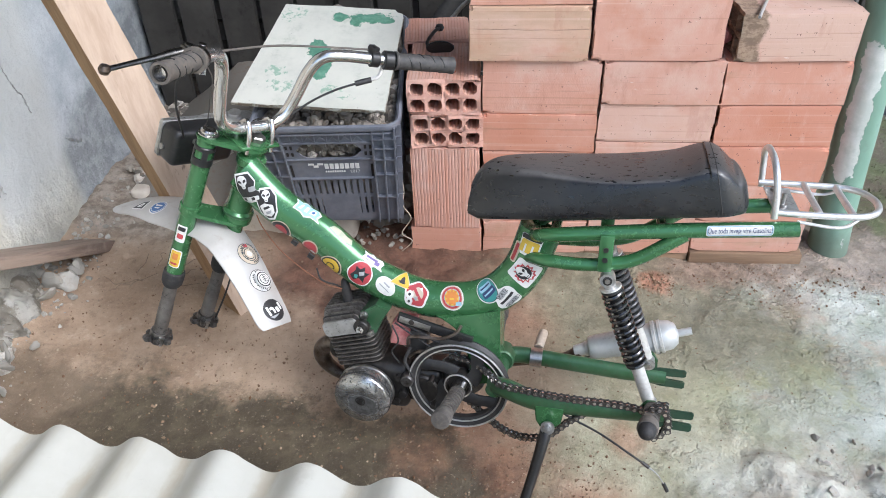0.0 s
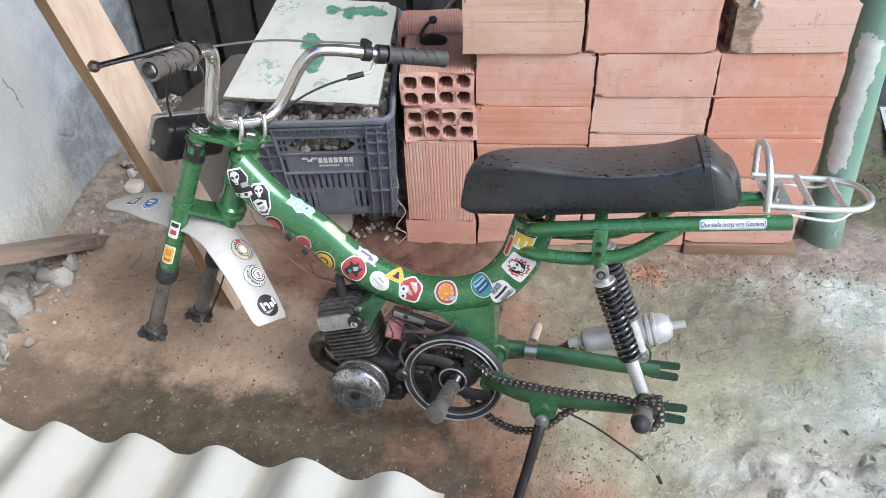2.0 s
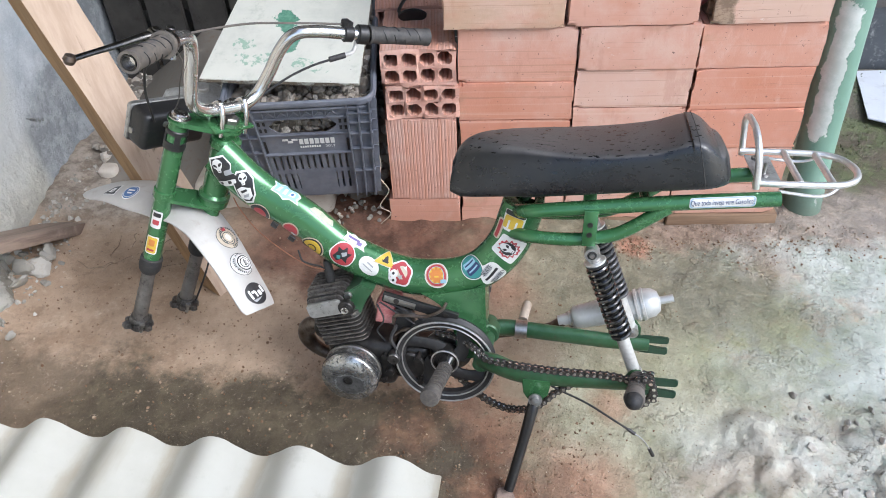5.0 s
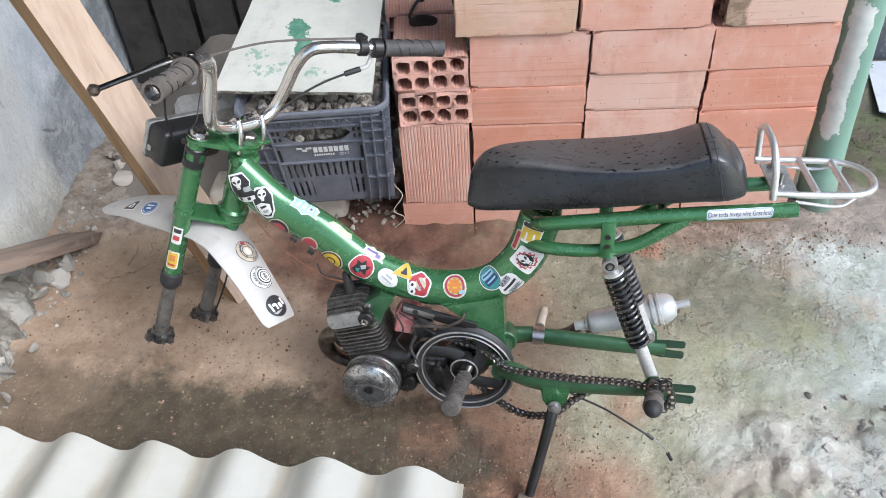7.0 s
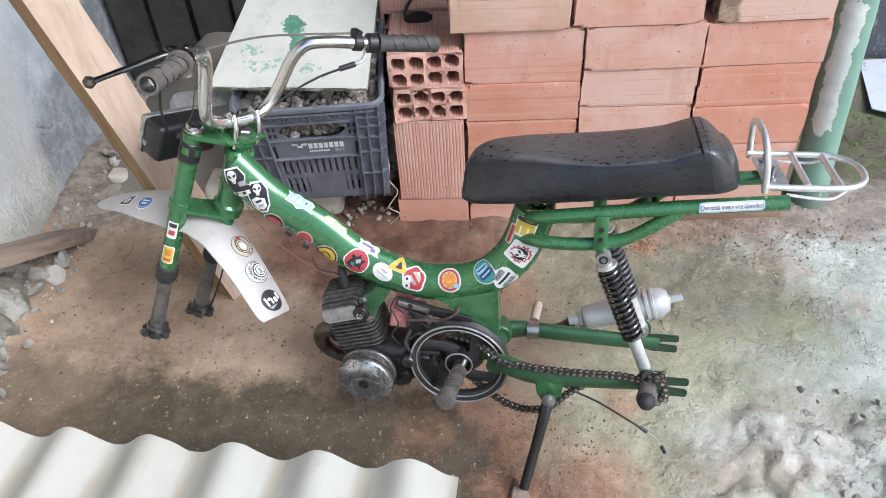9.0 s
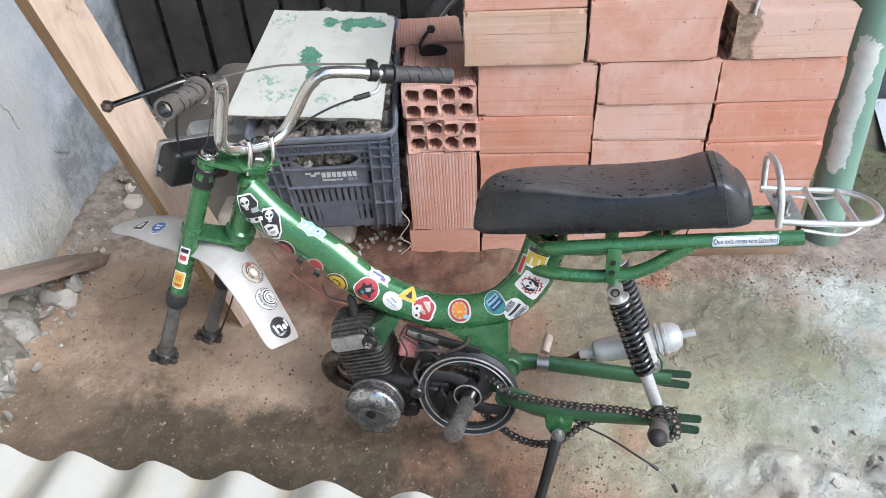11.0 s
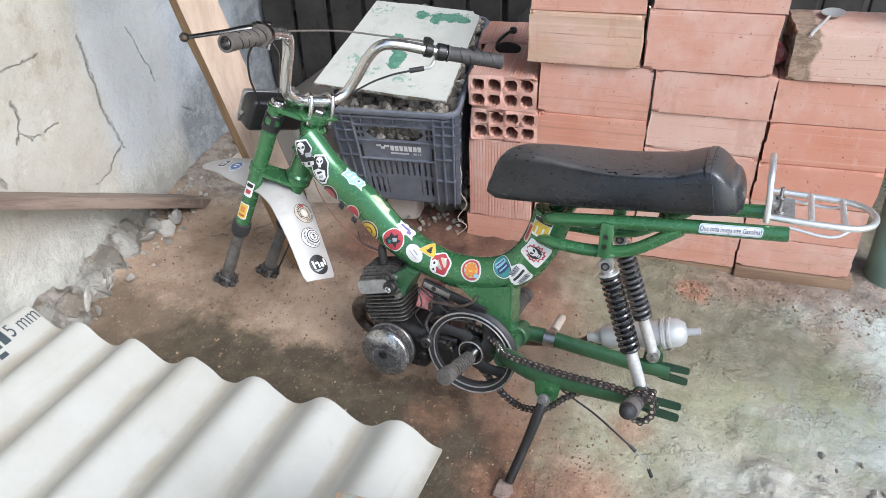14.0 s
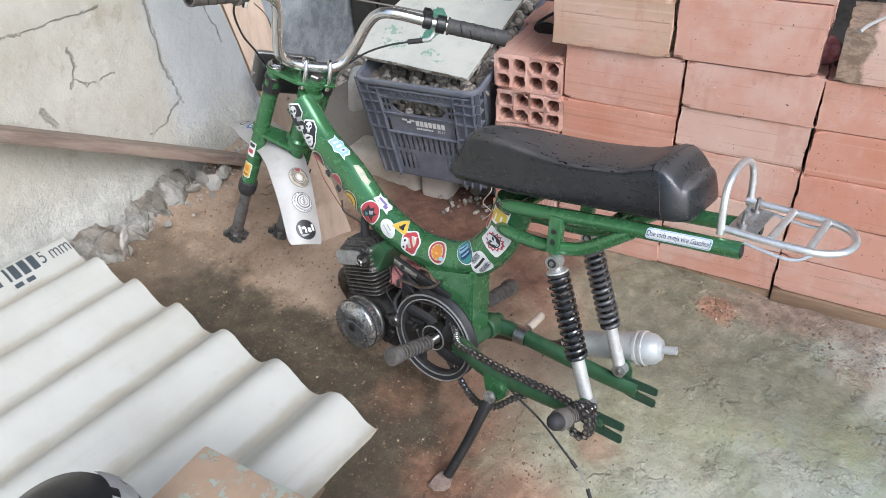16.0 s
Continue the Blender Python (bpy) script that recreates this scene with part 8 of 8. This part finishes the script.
# hanging cable off the rear
part("brake_cable", tube([(0.17, -0.07, 0.155), (0.205, -0.085, 0.14), (0.273, -0.085, 0.107), (0.335, -0.098, 0.078), (0.365, -0.104, 0.063)], 0.0022, 8, 8), RUBBER, moped, "loose black brake cable")
part("cable_core", tube([(0.365, -0.104, 0.063), (0.388, -0.108, 0.05), (0.402, -0.111, 0.034), (0.412, -0.113, 0.018)], 0.0013, 6, 6), STEEL, moped)
part("cable_ferrule", rod((0.36, -0.103, 0.066), (0.374, -0.106, 0.058), 0.0038, 10), BLACK_PAINT, moped)
part("cable_end", rod((0.406, -0.112, 0.028), (0.415, -0.114, 0.012), 0.004, 10), BLACK_PAINT, moped)

# ---- front end, turned about the raked steering axis ----
RAKE, STEER = radians(21), radians(28)
up_s = Vector((math.sin(RAKE), 0, math.cos(RAKE)))
right_s = Vector((math.sin(STEER) * math.cos(RAKE), math.cos(STEER), -math.sin(STEER) * math.sin(RAKE))).normalized()
back_s = right_s.cross(up_s)
STEERED = Matrix.Translation((-0.445, 0, 0.59)) @ Matrix((back_s, right_s, up_s)).transposed().to_4x4()


def steered(bm):
    bm.transform(STEERED)
    return bm


part("head_tube", steered(lathe([(0.03, -0.16), (0.031, -0.155), (0.031, -0.14), (0.026, -0.135), (0.026, -0.03), (0.03, -0.025), (0.03, -0.01), (0.024, -0.005)], 28, pose(-0.03, 0.012, 0))), GREEN, moped)
fork = part("fork", steered(lathe([(0.018, -0.2), (0.018, 0.016), (0.0, 0.016)], 20, pose(-0.03, 0.012, 0))), GREEN, moped, "green front fork with bare dark lower legs")


HX, HY = -0.03, 0.012


def yoke_arm(y, z, t, r0, r1):
    """A tapering arm from the steering stem to one leg."""
    ax, ay = -0.084 - HX, y - HY
    length = math.hypot(ax, ay)
    tilt = math.asin((r0 - r1) / length)
    pts = [(r0 * math.cos(a), r0 * math.sin(a)) for a in [math.pi / 2 - tilt + (math.pi + 2 * tilt) * k / 16 for k in range(17)]]
    pts += [(length + r1 * math.cos(a), r1 * math.sin(a)) for a in [-math.pi / 2 + tilt + (math.pi - 2 * tilt) * k / 16 for k in range(17)]]
    m = Matrix.Translation((HX, HY, z)) @ Matrix.Rotation(math.atan2(ay, ax), 4, "Z")
    return steered(plate(pts, t, m, 0.003))


for y, lift in ((-0.061, 0.006), (0.065, 0.014)):
    part("top_yoke_arm", yoke_arm(y, 0.002 + lift, 0.01, 0.026, 0.0225), GREEN, fork)
    part("lower_yoke_arm", yoke_arm(y, -0.168 + 0.1 * lift, 0.0085, 0.03, 0.0225), GREEN, fork)
def claw_outline():
    """The lobed rim of a cast fork end, with slots between its lobes."""
    pts = []
    for k in range(7):
        a = 2 * math.pi * k / 7 + 0.2
        r = (0.039, 0.032, 0.041, 0.034, 0.038, 0.042, 0.033)[k]
        for da, dr in ((-0.3, 0.62), (-0.26, 0.9), (-0.14, 1.0), (0.14, 1.0), (0.26, 0.9), (0.3, 0.62)):
            pts.append((dr * r * math.cos(a + da), 0.82 * dr * r * math.sin(a + da)))
    return pts


for y0, y1 in ((-0.061, -0.08), (0.065, 0.04)):
    top, foot = Vector((-0.084, y0, 0.018 if y0 < 0 else 0.026)), Vector((-0.08, y1, -0.52))
    d = (foot - top).normalized()
    part("upper_leg", steered(rod(top, top + d * 0.355, 0.0188, 22, 0.002)), GREEN, fork)
    part("leg_cap", steered(lathe([(0.021, 0.0), (0.021, 0.002), (0.0165, 0.003), (0.0165, 0.007), (0.013, 0.01), (0.009, 0.01), (0.006, 0.0085), (0.0, 0.0085)], 20, along(top, top - d))), CHROME, fork)
    part("lamp_sleeve", steered(lathe([(0.0195, 0.024), (0.0212, 0.026), (0.0212, 0.033), (0.0195, 0.034)], 22, along(top, foot))), BLACK_PAINT, fork)
    part("lamp_sleeve", steered(lathe([(0.0195, 0.05), (0.0212, 0.051), (0.0212, 0.066), (0.0195, 0.067)], 22, along(top, foot))), BLACK_PAINT, fork)
    for w in (40, 130, 220, 310):
        part("sleeve_web", steered(box((0.0185, -0.006, 0.03), (0.0206, 0.006, 0.054), 0.001, m=along(top, foot) @ Matrix.Rotation(radians(w), 4, "Z"))), BLACK_PAINT, fork)
    part("yoke_ring", steered(lathe([(0.0185, 0.164), (0.0222, 0.166), (0.0222, 0.182), (0.0185, 0.184)], 22, along(top, foot))), GREEN, fork)
    part("boot", steered(lathe([(0.0188, 0.338), (0.0222, 0.34), (0.0232, 0.347), (0.0232, 0.362), (0.0222, 0.37), (0.018, 0.378), (0.0155, 0.379)], 24, along(top, foot))), RUBBER, fork, "black rubber boot")
    part("lower_leg", steered(lathe([(0.0145, 0.36), (0.0145, 0.43), (0.0155, 0.435), (0.0155, 0.52)], 20, along(top, foot))), SCUFFED_LEG, fork, "bare scuffed lower leg with black paint left on it")
    base = along(top + d * 0.528, foot + d)
    claw = part("axle_clamp", steered(plate(claw_outline(), 0.013, base @ Matrix.Translation((0, 0, -0.004)) @ Matrix.Rotation(radians(14), 4, "Y"), 0.002)), DARK_STEEL, fork, "greasy cast fork end with lobes")
    part("clamp_socket", steered(lathe([(0.0195, -0.016), (0.021, -0.012), (0.021, 0.012), (0.017, 0.018), (0.0, 0.018)], 18, base)), DARK_STEEL, claw)
    for cx, cy in ((-0.022, -0.012), (0.02, 0.012)):
        part("clamp_bolt", steered(lathe([(0.0065, -0.012), (0.0065, -0.006), (0.004, -0.006), (0.004, 0.012), (0.0, 0.012)], 6, base @ pose(cx, cy, 0))), STEEL, claw)
part("guard_bolt", steered(rod((-0.03, 0.012, -0.215), (-0.03, 0.012, -0.168), 0.007, 10, 0.001)), DARK_STEEL, fork)
part("bearing_race", steered(lathe([(0.028, -0.15), (0.032, -0.147), (0.032, -0.141), (0.028, -0.138)], 28, pose(HX, HY, 0))), GREEN_DULL, fork)
part("leg_cable", steered(tube([(-0.058, 0.072, -0.26), (-0.062, 0.07, -0.34), (-0.062, 0.066, -0.42), (-0.066, 0.055, -0.52)], 0.0022, 6, 6)), RUBBER, fork, "thin black cable along the leg")
near_top, near_dir = Vector((-0.084, -0.061, 0.012)), (Vector((-0.08, -0.08, -0.52)) - Vector((-0.084, -0.061, 0.012))).normalized()


def on_leg(h, a0):
    def place(a, b, lift):
        c = near_top + near_dir * (h - b)
        ang = a0 + a / 0.0195
        return STEERED @ (c + Vector((math.cos(ang), math.sin(ang), 0)) * (0.019 + lift))
    return place


sticker([(pill(0.022, 0.042, 0.003), "white"), (pill(0.016, 0.01, None, 0, 0.012), "black"), (pill(0.013, 0.012, None, 0, -0.006), "red")], on_leg(0.225, radians(-58)), fork, 0, "small white sticker")
sticker([(pill(0.026, 0.046, 0.005), "white"), (pill(0.021, 0.04, 0.004), "yellow"), (pill(0.012, 0.016, None, 0, 0.006), "orange"), (pill(0.014, 0.005, None, 0, -0.012), "red")], on_leg(0.29, radians(-58)), fork, 0, "small yellow sticker")

# handlebar
bar_pts = [(0.07, -0.285, 0.2355), (0.02, -0.2, 0.228), (-0.01, -0.15, 0.222), (-0.03, -0.115, 0.208), (-0.038, -0.098, 0.175), (-0.039, -0.088, 0.12), (-0.043, -0.074, 0.075), (-0.046, -0.045, 0.053), (-0.045, 0.0, 0.048), (-0.046, 0.05, 0.051), (-0.046, 0.08, 0.072), (-0.043, 0.095, 0.115), (-0.038, 0.105, 0.17), (-0.028, 0.12, 0.205), (-0.008, 0.15, 0.221), (0.025, 0.225, 0.229), (0.09, 0.365, 0.248)]
bars = part("handlebar", steered(tube(bar_pts, 0.0122, 16, 8, up=(1, 0, 0))), BAR, moped, "chromed high-rise handlebar with scuffed plating")


def grip_mesh(length, r):
    prof = [(r * 0.72, 0.0), (r * 0.78, -0.004), (r * 1.06, -0.004), (r * 1.08, 0.004)]
    for k in range(16):
        z = 0.006 + (length - 0.012) * k / 15
        prof.append((r * (1.0 + 0.012 * math.sin(k * 1.3)), z))
    prof += [(r * 1.15, length - 0.004), (r * 1.15, length), (r * 0.9, length)]
    return lathe(prof, 22, close=False)


for a, b, n in (((0.074, -0.291, 0.2358), (0.018, -0.196, 0.228), 0), ((0.093, 0.371, 0.249), (0.038, 0.253, 0.2325), 1)):
    g = grip_mesh(0.118 if n == 0 else 0.13, 0.0158 if n == 0 else 0.0168)
    g.transform(along(a, b))
    grip = part("grip", steered(g), GRIP if n == 0 else DARK_GRIP, bars, "worn dusty rubber grip")
    ax = along(a, b)
    for k in range(4):
        rg = 0.0159 if n == 0 else 0.0169
        bm = bmesh.new()
        for turn in (0, 2.1, 4.2):
            add(bm, tube([ax @ Vector((rg * math.cos(w * 1.1 + turn + k * 0.5), rg * math.sin(w * 1.1 + turn + k * 0.5), 0.02 + 0.024 * k + 0.008 * w)) for w in (0, 0.5, 1, 1.5)], 0.0013, 5, 3))
        part("groove", steered(bm), BLACK_PAINT, grip)
    part("grip_hole", steered(lathe([(0.0112, -0.005), (0.0096, -0.0045), (0.0094, 0.03)], 18, ax, close=False)), OILY, grip, "dark open end of the bar tube")
    part("bore", steered(lathe([(0.0094, 0.026), (0.0, 0.026)], 16, ax, close=False)), RUBBER, grip)
bm = bmesh.new()
add(bm, rod((0.018, -0.197, 0.228), (0.006, -0.178, 0.2263), 0.0175, 20, 0.002))
add(bm, box((-0.02, -0.204, 0.222), (0.01, -0.182, 0.239), 0.004, 2))
add(bm, rod((0.006, -0.18, 0.24), (0.006, -0.18, 0.25), 0.007, 10, 0.001))
perch = part("lever_perch", steered(bm), LEVER, bars)
part("perch_band", steered(lathe([(0.0135, 0), (0.0215, 0.001), (0.0215, 0.008), (0.0135, 0.009)], 24, along((0.022, -0.203, 0.2285), (0.012, -0.187, 0.227)))), GRIP, bars)
part("pivot_screw", steered(lathe([(0.0, 0.004), (0.007, 0.003), (0.0075, 0.0), (0.0, 0.0)], 14, pose(-0.009, -0.193, 0.2385))), LEVER, bars)
part("brake_lever", steered(tube([(-0.008, -0.19, 0.232), (-0.012, -0.215, 0.226), (-0.009, -0.255, 0.217), (-0.003, -0.3, 0.21), (0.003, -0.332, 0.206)], [0.009, 0.0085, 0.0062, 0.0052, 0.0055], 12, 6, flat=0.72, up=(0, 0, 1))), LEVER, bars, "dark metal hand lever with a ball end")
part("lever_ball", steered(lathe([(0, -0.0095), (0.0068, -0.0066), (0.0095, 0), (0.0068, 0.0066), (0, 0.0095)], 14, pose(0.004, -0.337, 0.206))), RUST, bars)
part("perch_screw", steered(rod((0.02, -0.18, 0.202), (0.014, -0.178, 0.214), 0.006, 8)), CHROME, bars)
bm = bmesh.new()
add(bm, rod((0.028, 0.232, 0.2295), (0.037, 0.251, 0.232), 0.0195, 20, 0.002))
add(bm, rod((0.016, 0.205, 0.2265), (0.024, 0.223, 0.2285), 0.0165, 20, 0.002))
add(bm, box((0.002, 0.204, 0.236), (0.022, 0.222, 0.252), 0.003))
part("throttle_body", steered(bm), BLACK_PAINT, bars, "black throttle housing")
part("throttle_sleeve", steered(tube([(0.03, 0.235, 0.214), (0.036, 0.225, 0.196), (0.03, 0.21, 0.186)], 0.004, 8, 5)), WHITE_METAL, bars)
part("throttle_boot", steered(tube([(0.031, 0.212, 0.187), (0.018, 0.185, 0.172)], 0.0058, 10)), RUBBER, bars)
part("throttle_cable", steered(tube([(0.019, 0.187, 0.173), (0.0, 0.15, 0.148), (-0.02, 0.11, 0.11), (-0.045, 0.075, 0.05), (-0.06, 0.05, -0.02), (-0.06, 0.03, -0.08)], 0.0024, 8, 7)), RUBBER, bars, "black throttle cable")
part("brake_cable", steered(tube([(-0.005, -0.165, 0.226), (-0.03, -0.09, 0.222), (-0.045, 0.02, 0.223), (-0.03, 0.12, 0.228), (0.008, 0.212, 0.242)], 0.0022, 8, 8)), GRIP, bars, "thin grey cable between the grips")
part("switch_cable", steered(tube([(-0.004, -0.19, 0.212), (-0.035, -0.185, 0.16), (-0.075, -0.15, 0.09), (-0.12, -0.105, 0.03), (-0.15, -0.07, -0.018), (-0.162, -0.055, -0.04)], 0.0023, 8, 8)), RUBBER, bars, "thin black cable")
part("switch_cable", steered(tube([(0.0, -0.158, 0.205), (-0.03, -0.12, 0.165), (-0.07, -0.085, 0.1), (-0.11, -0.05, 0.03), (-0.155, -0.03, -0.03)], 0.0012, 6, 8)), GRIP, bars, "thin black cable")
for y in (-0.012, 0.044):
    part("bar_clamp", steered(tube([(-0.02, y, 0.004), (-0.0265, y, 0.045), (-0.043, y, 0.066), (-0.06, y, 0.045), (-0.064, y, 0.004)], 0.0054, 10, 5)), CHROME, bars)
part("clamp_plate", steered(box((-0.082, -0.03, 0.0145), (-0.014, 0.062, 0.0215), 0.003)), GREEN, bars)
part("stem_nut", steered(lathe([(0.017, 0.014), (0.017, 0.034), (0.014, 0.037), (0.008, 0.037), (0.0, 0.034)], 6, pose(-0.034, 0.016, 0.0))), DARK_STEEL, fork)

# head lamp
lamp = part("head_lamp", steered(box((-0.218, -0.076, -0.11), (-0.16, 0.075, -0.026), 0.014, 3)), BLACK_PAINT, moped, "black boxy head lamp housing seen from behind")
part("lens_rim", steered(box((-0.2205, -0.077, -0.111), (-0.2135, 0.076, -0.025), 0.008, 3)), ALLOY, lamp, "pale rim of the lamp glass")
for y, z in ((-0.03, -0.048), (0.035, -0.048)):
    part("lamp_bolt", steered(lathe([(0.0065, 0), (0.0065, 0.004), (0.0, 0.006)], 10, along((-0.161, y, z), (-0.14, y, z)))), STEEL, lamp)
part("lamp_side_bolt", steered(lathe([(0.007, 0), (0.007, 0.004), (0.0, 0.006)], 10, along((-0.2, -0.075, -0.078), (-0.2, -0.11, -0.078)))), STEEL, lamp)

# front mudguard
GUARD = [(-0.343, -0.332), (-0.26, -0.266), (-0.17, -0.216), (-0.1, -0.192), (-0.05, -0.182), (-0.005, -0.189), (0.04, -0.211), (0.09, -0.244), (0.145, -0.283), (0.172, -0.304)]
guard_line = curve_points([(x, 0, z) for x, z in GUARD], 8)
GUARD_HALF = [(-0.343, 0.011), (-0.3, 0.024), (-0.2, 0.041), (-0.1, 0.049), (-0.02, 0.052), (0.03, 0.05), (0.09, 0.045), (0.172, 0.042)]
GUARD_BANK = [(-0.343, 0.5), (-0.17, 0.5), (-0.1, 0.32), (-0.04, 0.12), (0.0, 0.0)]
guard_run = [0.0]
for a, b in zip(guard_line, guard_line[1:]):
    guard_run.append(guard_run[-1] + (b - a).length)


def guard_place(s, b, lift, edge=None):
    s = max(0, min(guard_run[-1], s))
    i = max(k for k in range(len(guard_run) - 1) if guard_run[k] <= s + 1e-9)
    k = (s - guard_run[i]) / (guard_run[i + 1] - guard_run[i])
    c = guard_line[i].lerp(guard_line[i + 1], k)
    t = (guard_line[min(i + 2, len(guard_line) - 1)] - guard_line[max(0, i - 1)]).normalized()
    n = Vector((-t.z, 0, t.x))
    half = np.interp(c.x, [p[0] for p in GUARD_HALF], [p[1] for p in GUARD_HALF])
    if edge is not None:
        b = edge * half
    drop = 0.016 * (b / 0.05) ** 2 - b * np.interp(c.x, [p[0] for p in GUARD_BANK], [p[1] for p in GUARD_BANK])
    return STEERED @ (c + n * (lift - drop) + Vector((0, -0.012 + 0.17 * c.x + b, 0)))


def guard_mesh():
    bm = bmesh.new()
    grids = []
    ns, nb = 60, 12
    for lift in (0.0, -0.0028):
        g = []
        for j in range(ns + 1):
            s = guard_run[-1] * j / ns
            squeeze = 1.0
            if j > ns - 3:
                squeeze = (0.995, 0.97, 0.86)[j - ns + 2]
            if j < 3:
                squeeze = (0.45, 0.8, 0.95)[j]
            g.append([bm.verts.new(guard_place(s, 0, lift, squeeze * (2 * i / nb - 1))) for i in range(nb + 1)])
        grids.append(g)
    a, b = grids
    for j in range(ns):
        for i in range(nb):
            bm.faces.new((a[j][i], a[j][i + 1], a[j + 1][i + 1], a[j + 1][i]))
            bm.faces.new((b[j][i], b[j + 1][i], b[j + 1][i + 1], b[j][i + 1]))
        for i in (0, nb):
            bm.faces.new((a[j][i], a[j + 1][i], b[j + 1][i], b[j][i]))
    for j in (0, ns):
        for i in range(nb):
            bm.faces.new((a[j][i], b[j][i], b[j][i + 1], a[j][i + 1]))
    return bm


guard = part("mudguard", guard_mesh(), WHITE_PLASTIC, moped, "white plastic front mudguard with stickers")


def guard_s(x):
    return float(np.interp(x, [p.x for p in guard_line], guard_run))


def guard_sticker(x, b0, layers, turn=0.0, label="", extra=0.0):
    s = guard_s(x) + extra
    sticker(layers, lambda a, b, lift: guard_place(s + a, b0 + b, lift), guard, turn, label)


guard_sticker(0.037, 0.015, ring_layers(0.0255, ((1, "slate"), (0.95, "cream"), (0.66, "slate"), (0.59, "cream"), (0.5, "slate"), (0.43, "cream"), (0.26, "white"))) + [(pill(0.007, 0.011, None, -0.019, 0), "red")] + dashes(0.0205, 26, 0.0046, 0.0034, "slate", 0.8), 0, "round cream and grey sticker")
guard_sticker(0.089, 0.009, ring_layers(0.0255, ((1, "black"), (0.95, "white"))) + dashes(0.0215, 34, 0.0036, 0.0022, "black") + ring_layers(0.0255, ((0.72, "white"), (0.66, "black"), (0.56, "white"), (0.44, "black"), (0.37, "white"))) + [(pill(0.016, 0.0016), "black")] + [([(x, y), (x + 0.003, y + 0.005), (x + 0.0045, y + 0.005), (x + 0.0015, y)], "black") for x in (-0.006, -0.002, 0.002) for y in (0.0,)] + [([(x, -y), (x + 0.003, -y - 0.005), (x + 0.0045, -y - 0.005), (x + 0.0015, -y)], "black") for x in (-0.006, -0.002, 0.002) for y in (0.0,)], 0, "round black and white sticker")
guard_sticker(0.144, 0.004, ring_layers(0.0245, ((1, "black"),)) + [(pill(0.016, 0.006, 0.001, -0.003, 0.018), "white"), (pill(0.012, 0.009, 0.003, 0.002, 0.008), "white"), (pill(0.013, 0.005, 0.001, 0.001, -0.002), "white"), (pill(0.006, 0.009, 0.001, -0.005, -0.006), "white"), (pill(0.02, 0.005, 0.001, -0.002, -0.015), "white"), ([(0.01, -0.019), (0.016, -0.013), (0.014, -0.002), (0.011, 0.006)], "grey")], 8, "round black sticker with a bold white mark")
guard_sticker(-0.204, -0.01, [(disc(0.0165, sx=1.3), "white"), (disc(0.0148, sx=1.33), "blue"), (disc(0.013, sx=1.36), "white"), (disc(0.012, sx=1.38), "blue"), (pill(0.02, 0.0035, None, 0, 0.003), "white"), (pill(0.014, 0.0035, None, 0.001, -0.004), "white")], 0, "blue oval sticker")
guard_sticker(-0.256, -0.006, [([(-0.022, -0.011), (0.017, -0.013), (0.018, 0.013), (-0.004, 0.009)], "white"), ([(-0.02, -0.01), (0.015, -0.012), (0.016, 0.011), (0.0, 0.008)], "black"), ([(-0.008, -0.007), (0.008, -0.008), (0.01, 0.004), (0.002, 0.003)], "white"), ([(0.0, -0.006), (0.006, -0.007), (0.006, 0.0)], "black")], 0, "black and white sticker")
part("frame_wire", tube([(-0.33, -0.02, 0.372), (-0.322, -0.025, 0.352), (-0.311, -0.015, 0.338), (-0.29, -0.005, 0.326), (-0.275, 0.0, 0.305)], 0.0018, 8, 6), RUBBER, moped, "taped black wiring")
for x, z in ((-0.338, 0.402), (-0.371, 0.43)):
    part("frame_tab", box((-0.007, -0.002, -0.012), (0.007, 0.002, 0.004), 0.001, m=pose(x, -0.022, z, 20, 35, 0)), BLACK_PAINT, moped)
# loose copper-coloured wire below the frame
part("bare_wire", tube([(-0.478, 0.03, 0.455), (-0.468, 0.03, 0.428), (-0.43, 0.02, 0.385), (-0.372, 0.005, 0.35), (-0.318, -0.01, 0.33), (-0.278, -0.02, 0.33)], 0.0013, 6, 8), COPPER, moped, "thin bare copper wire")
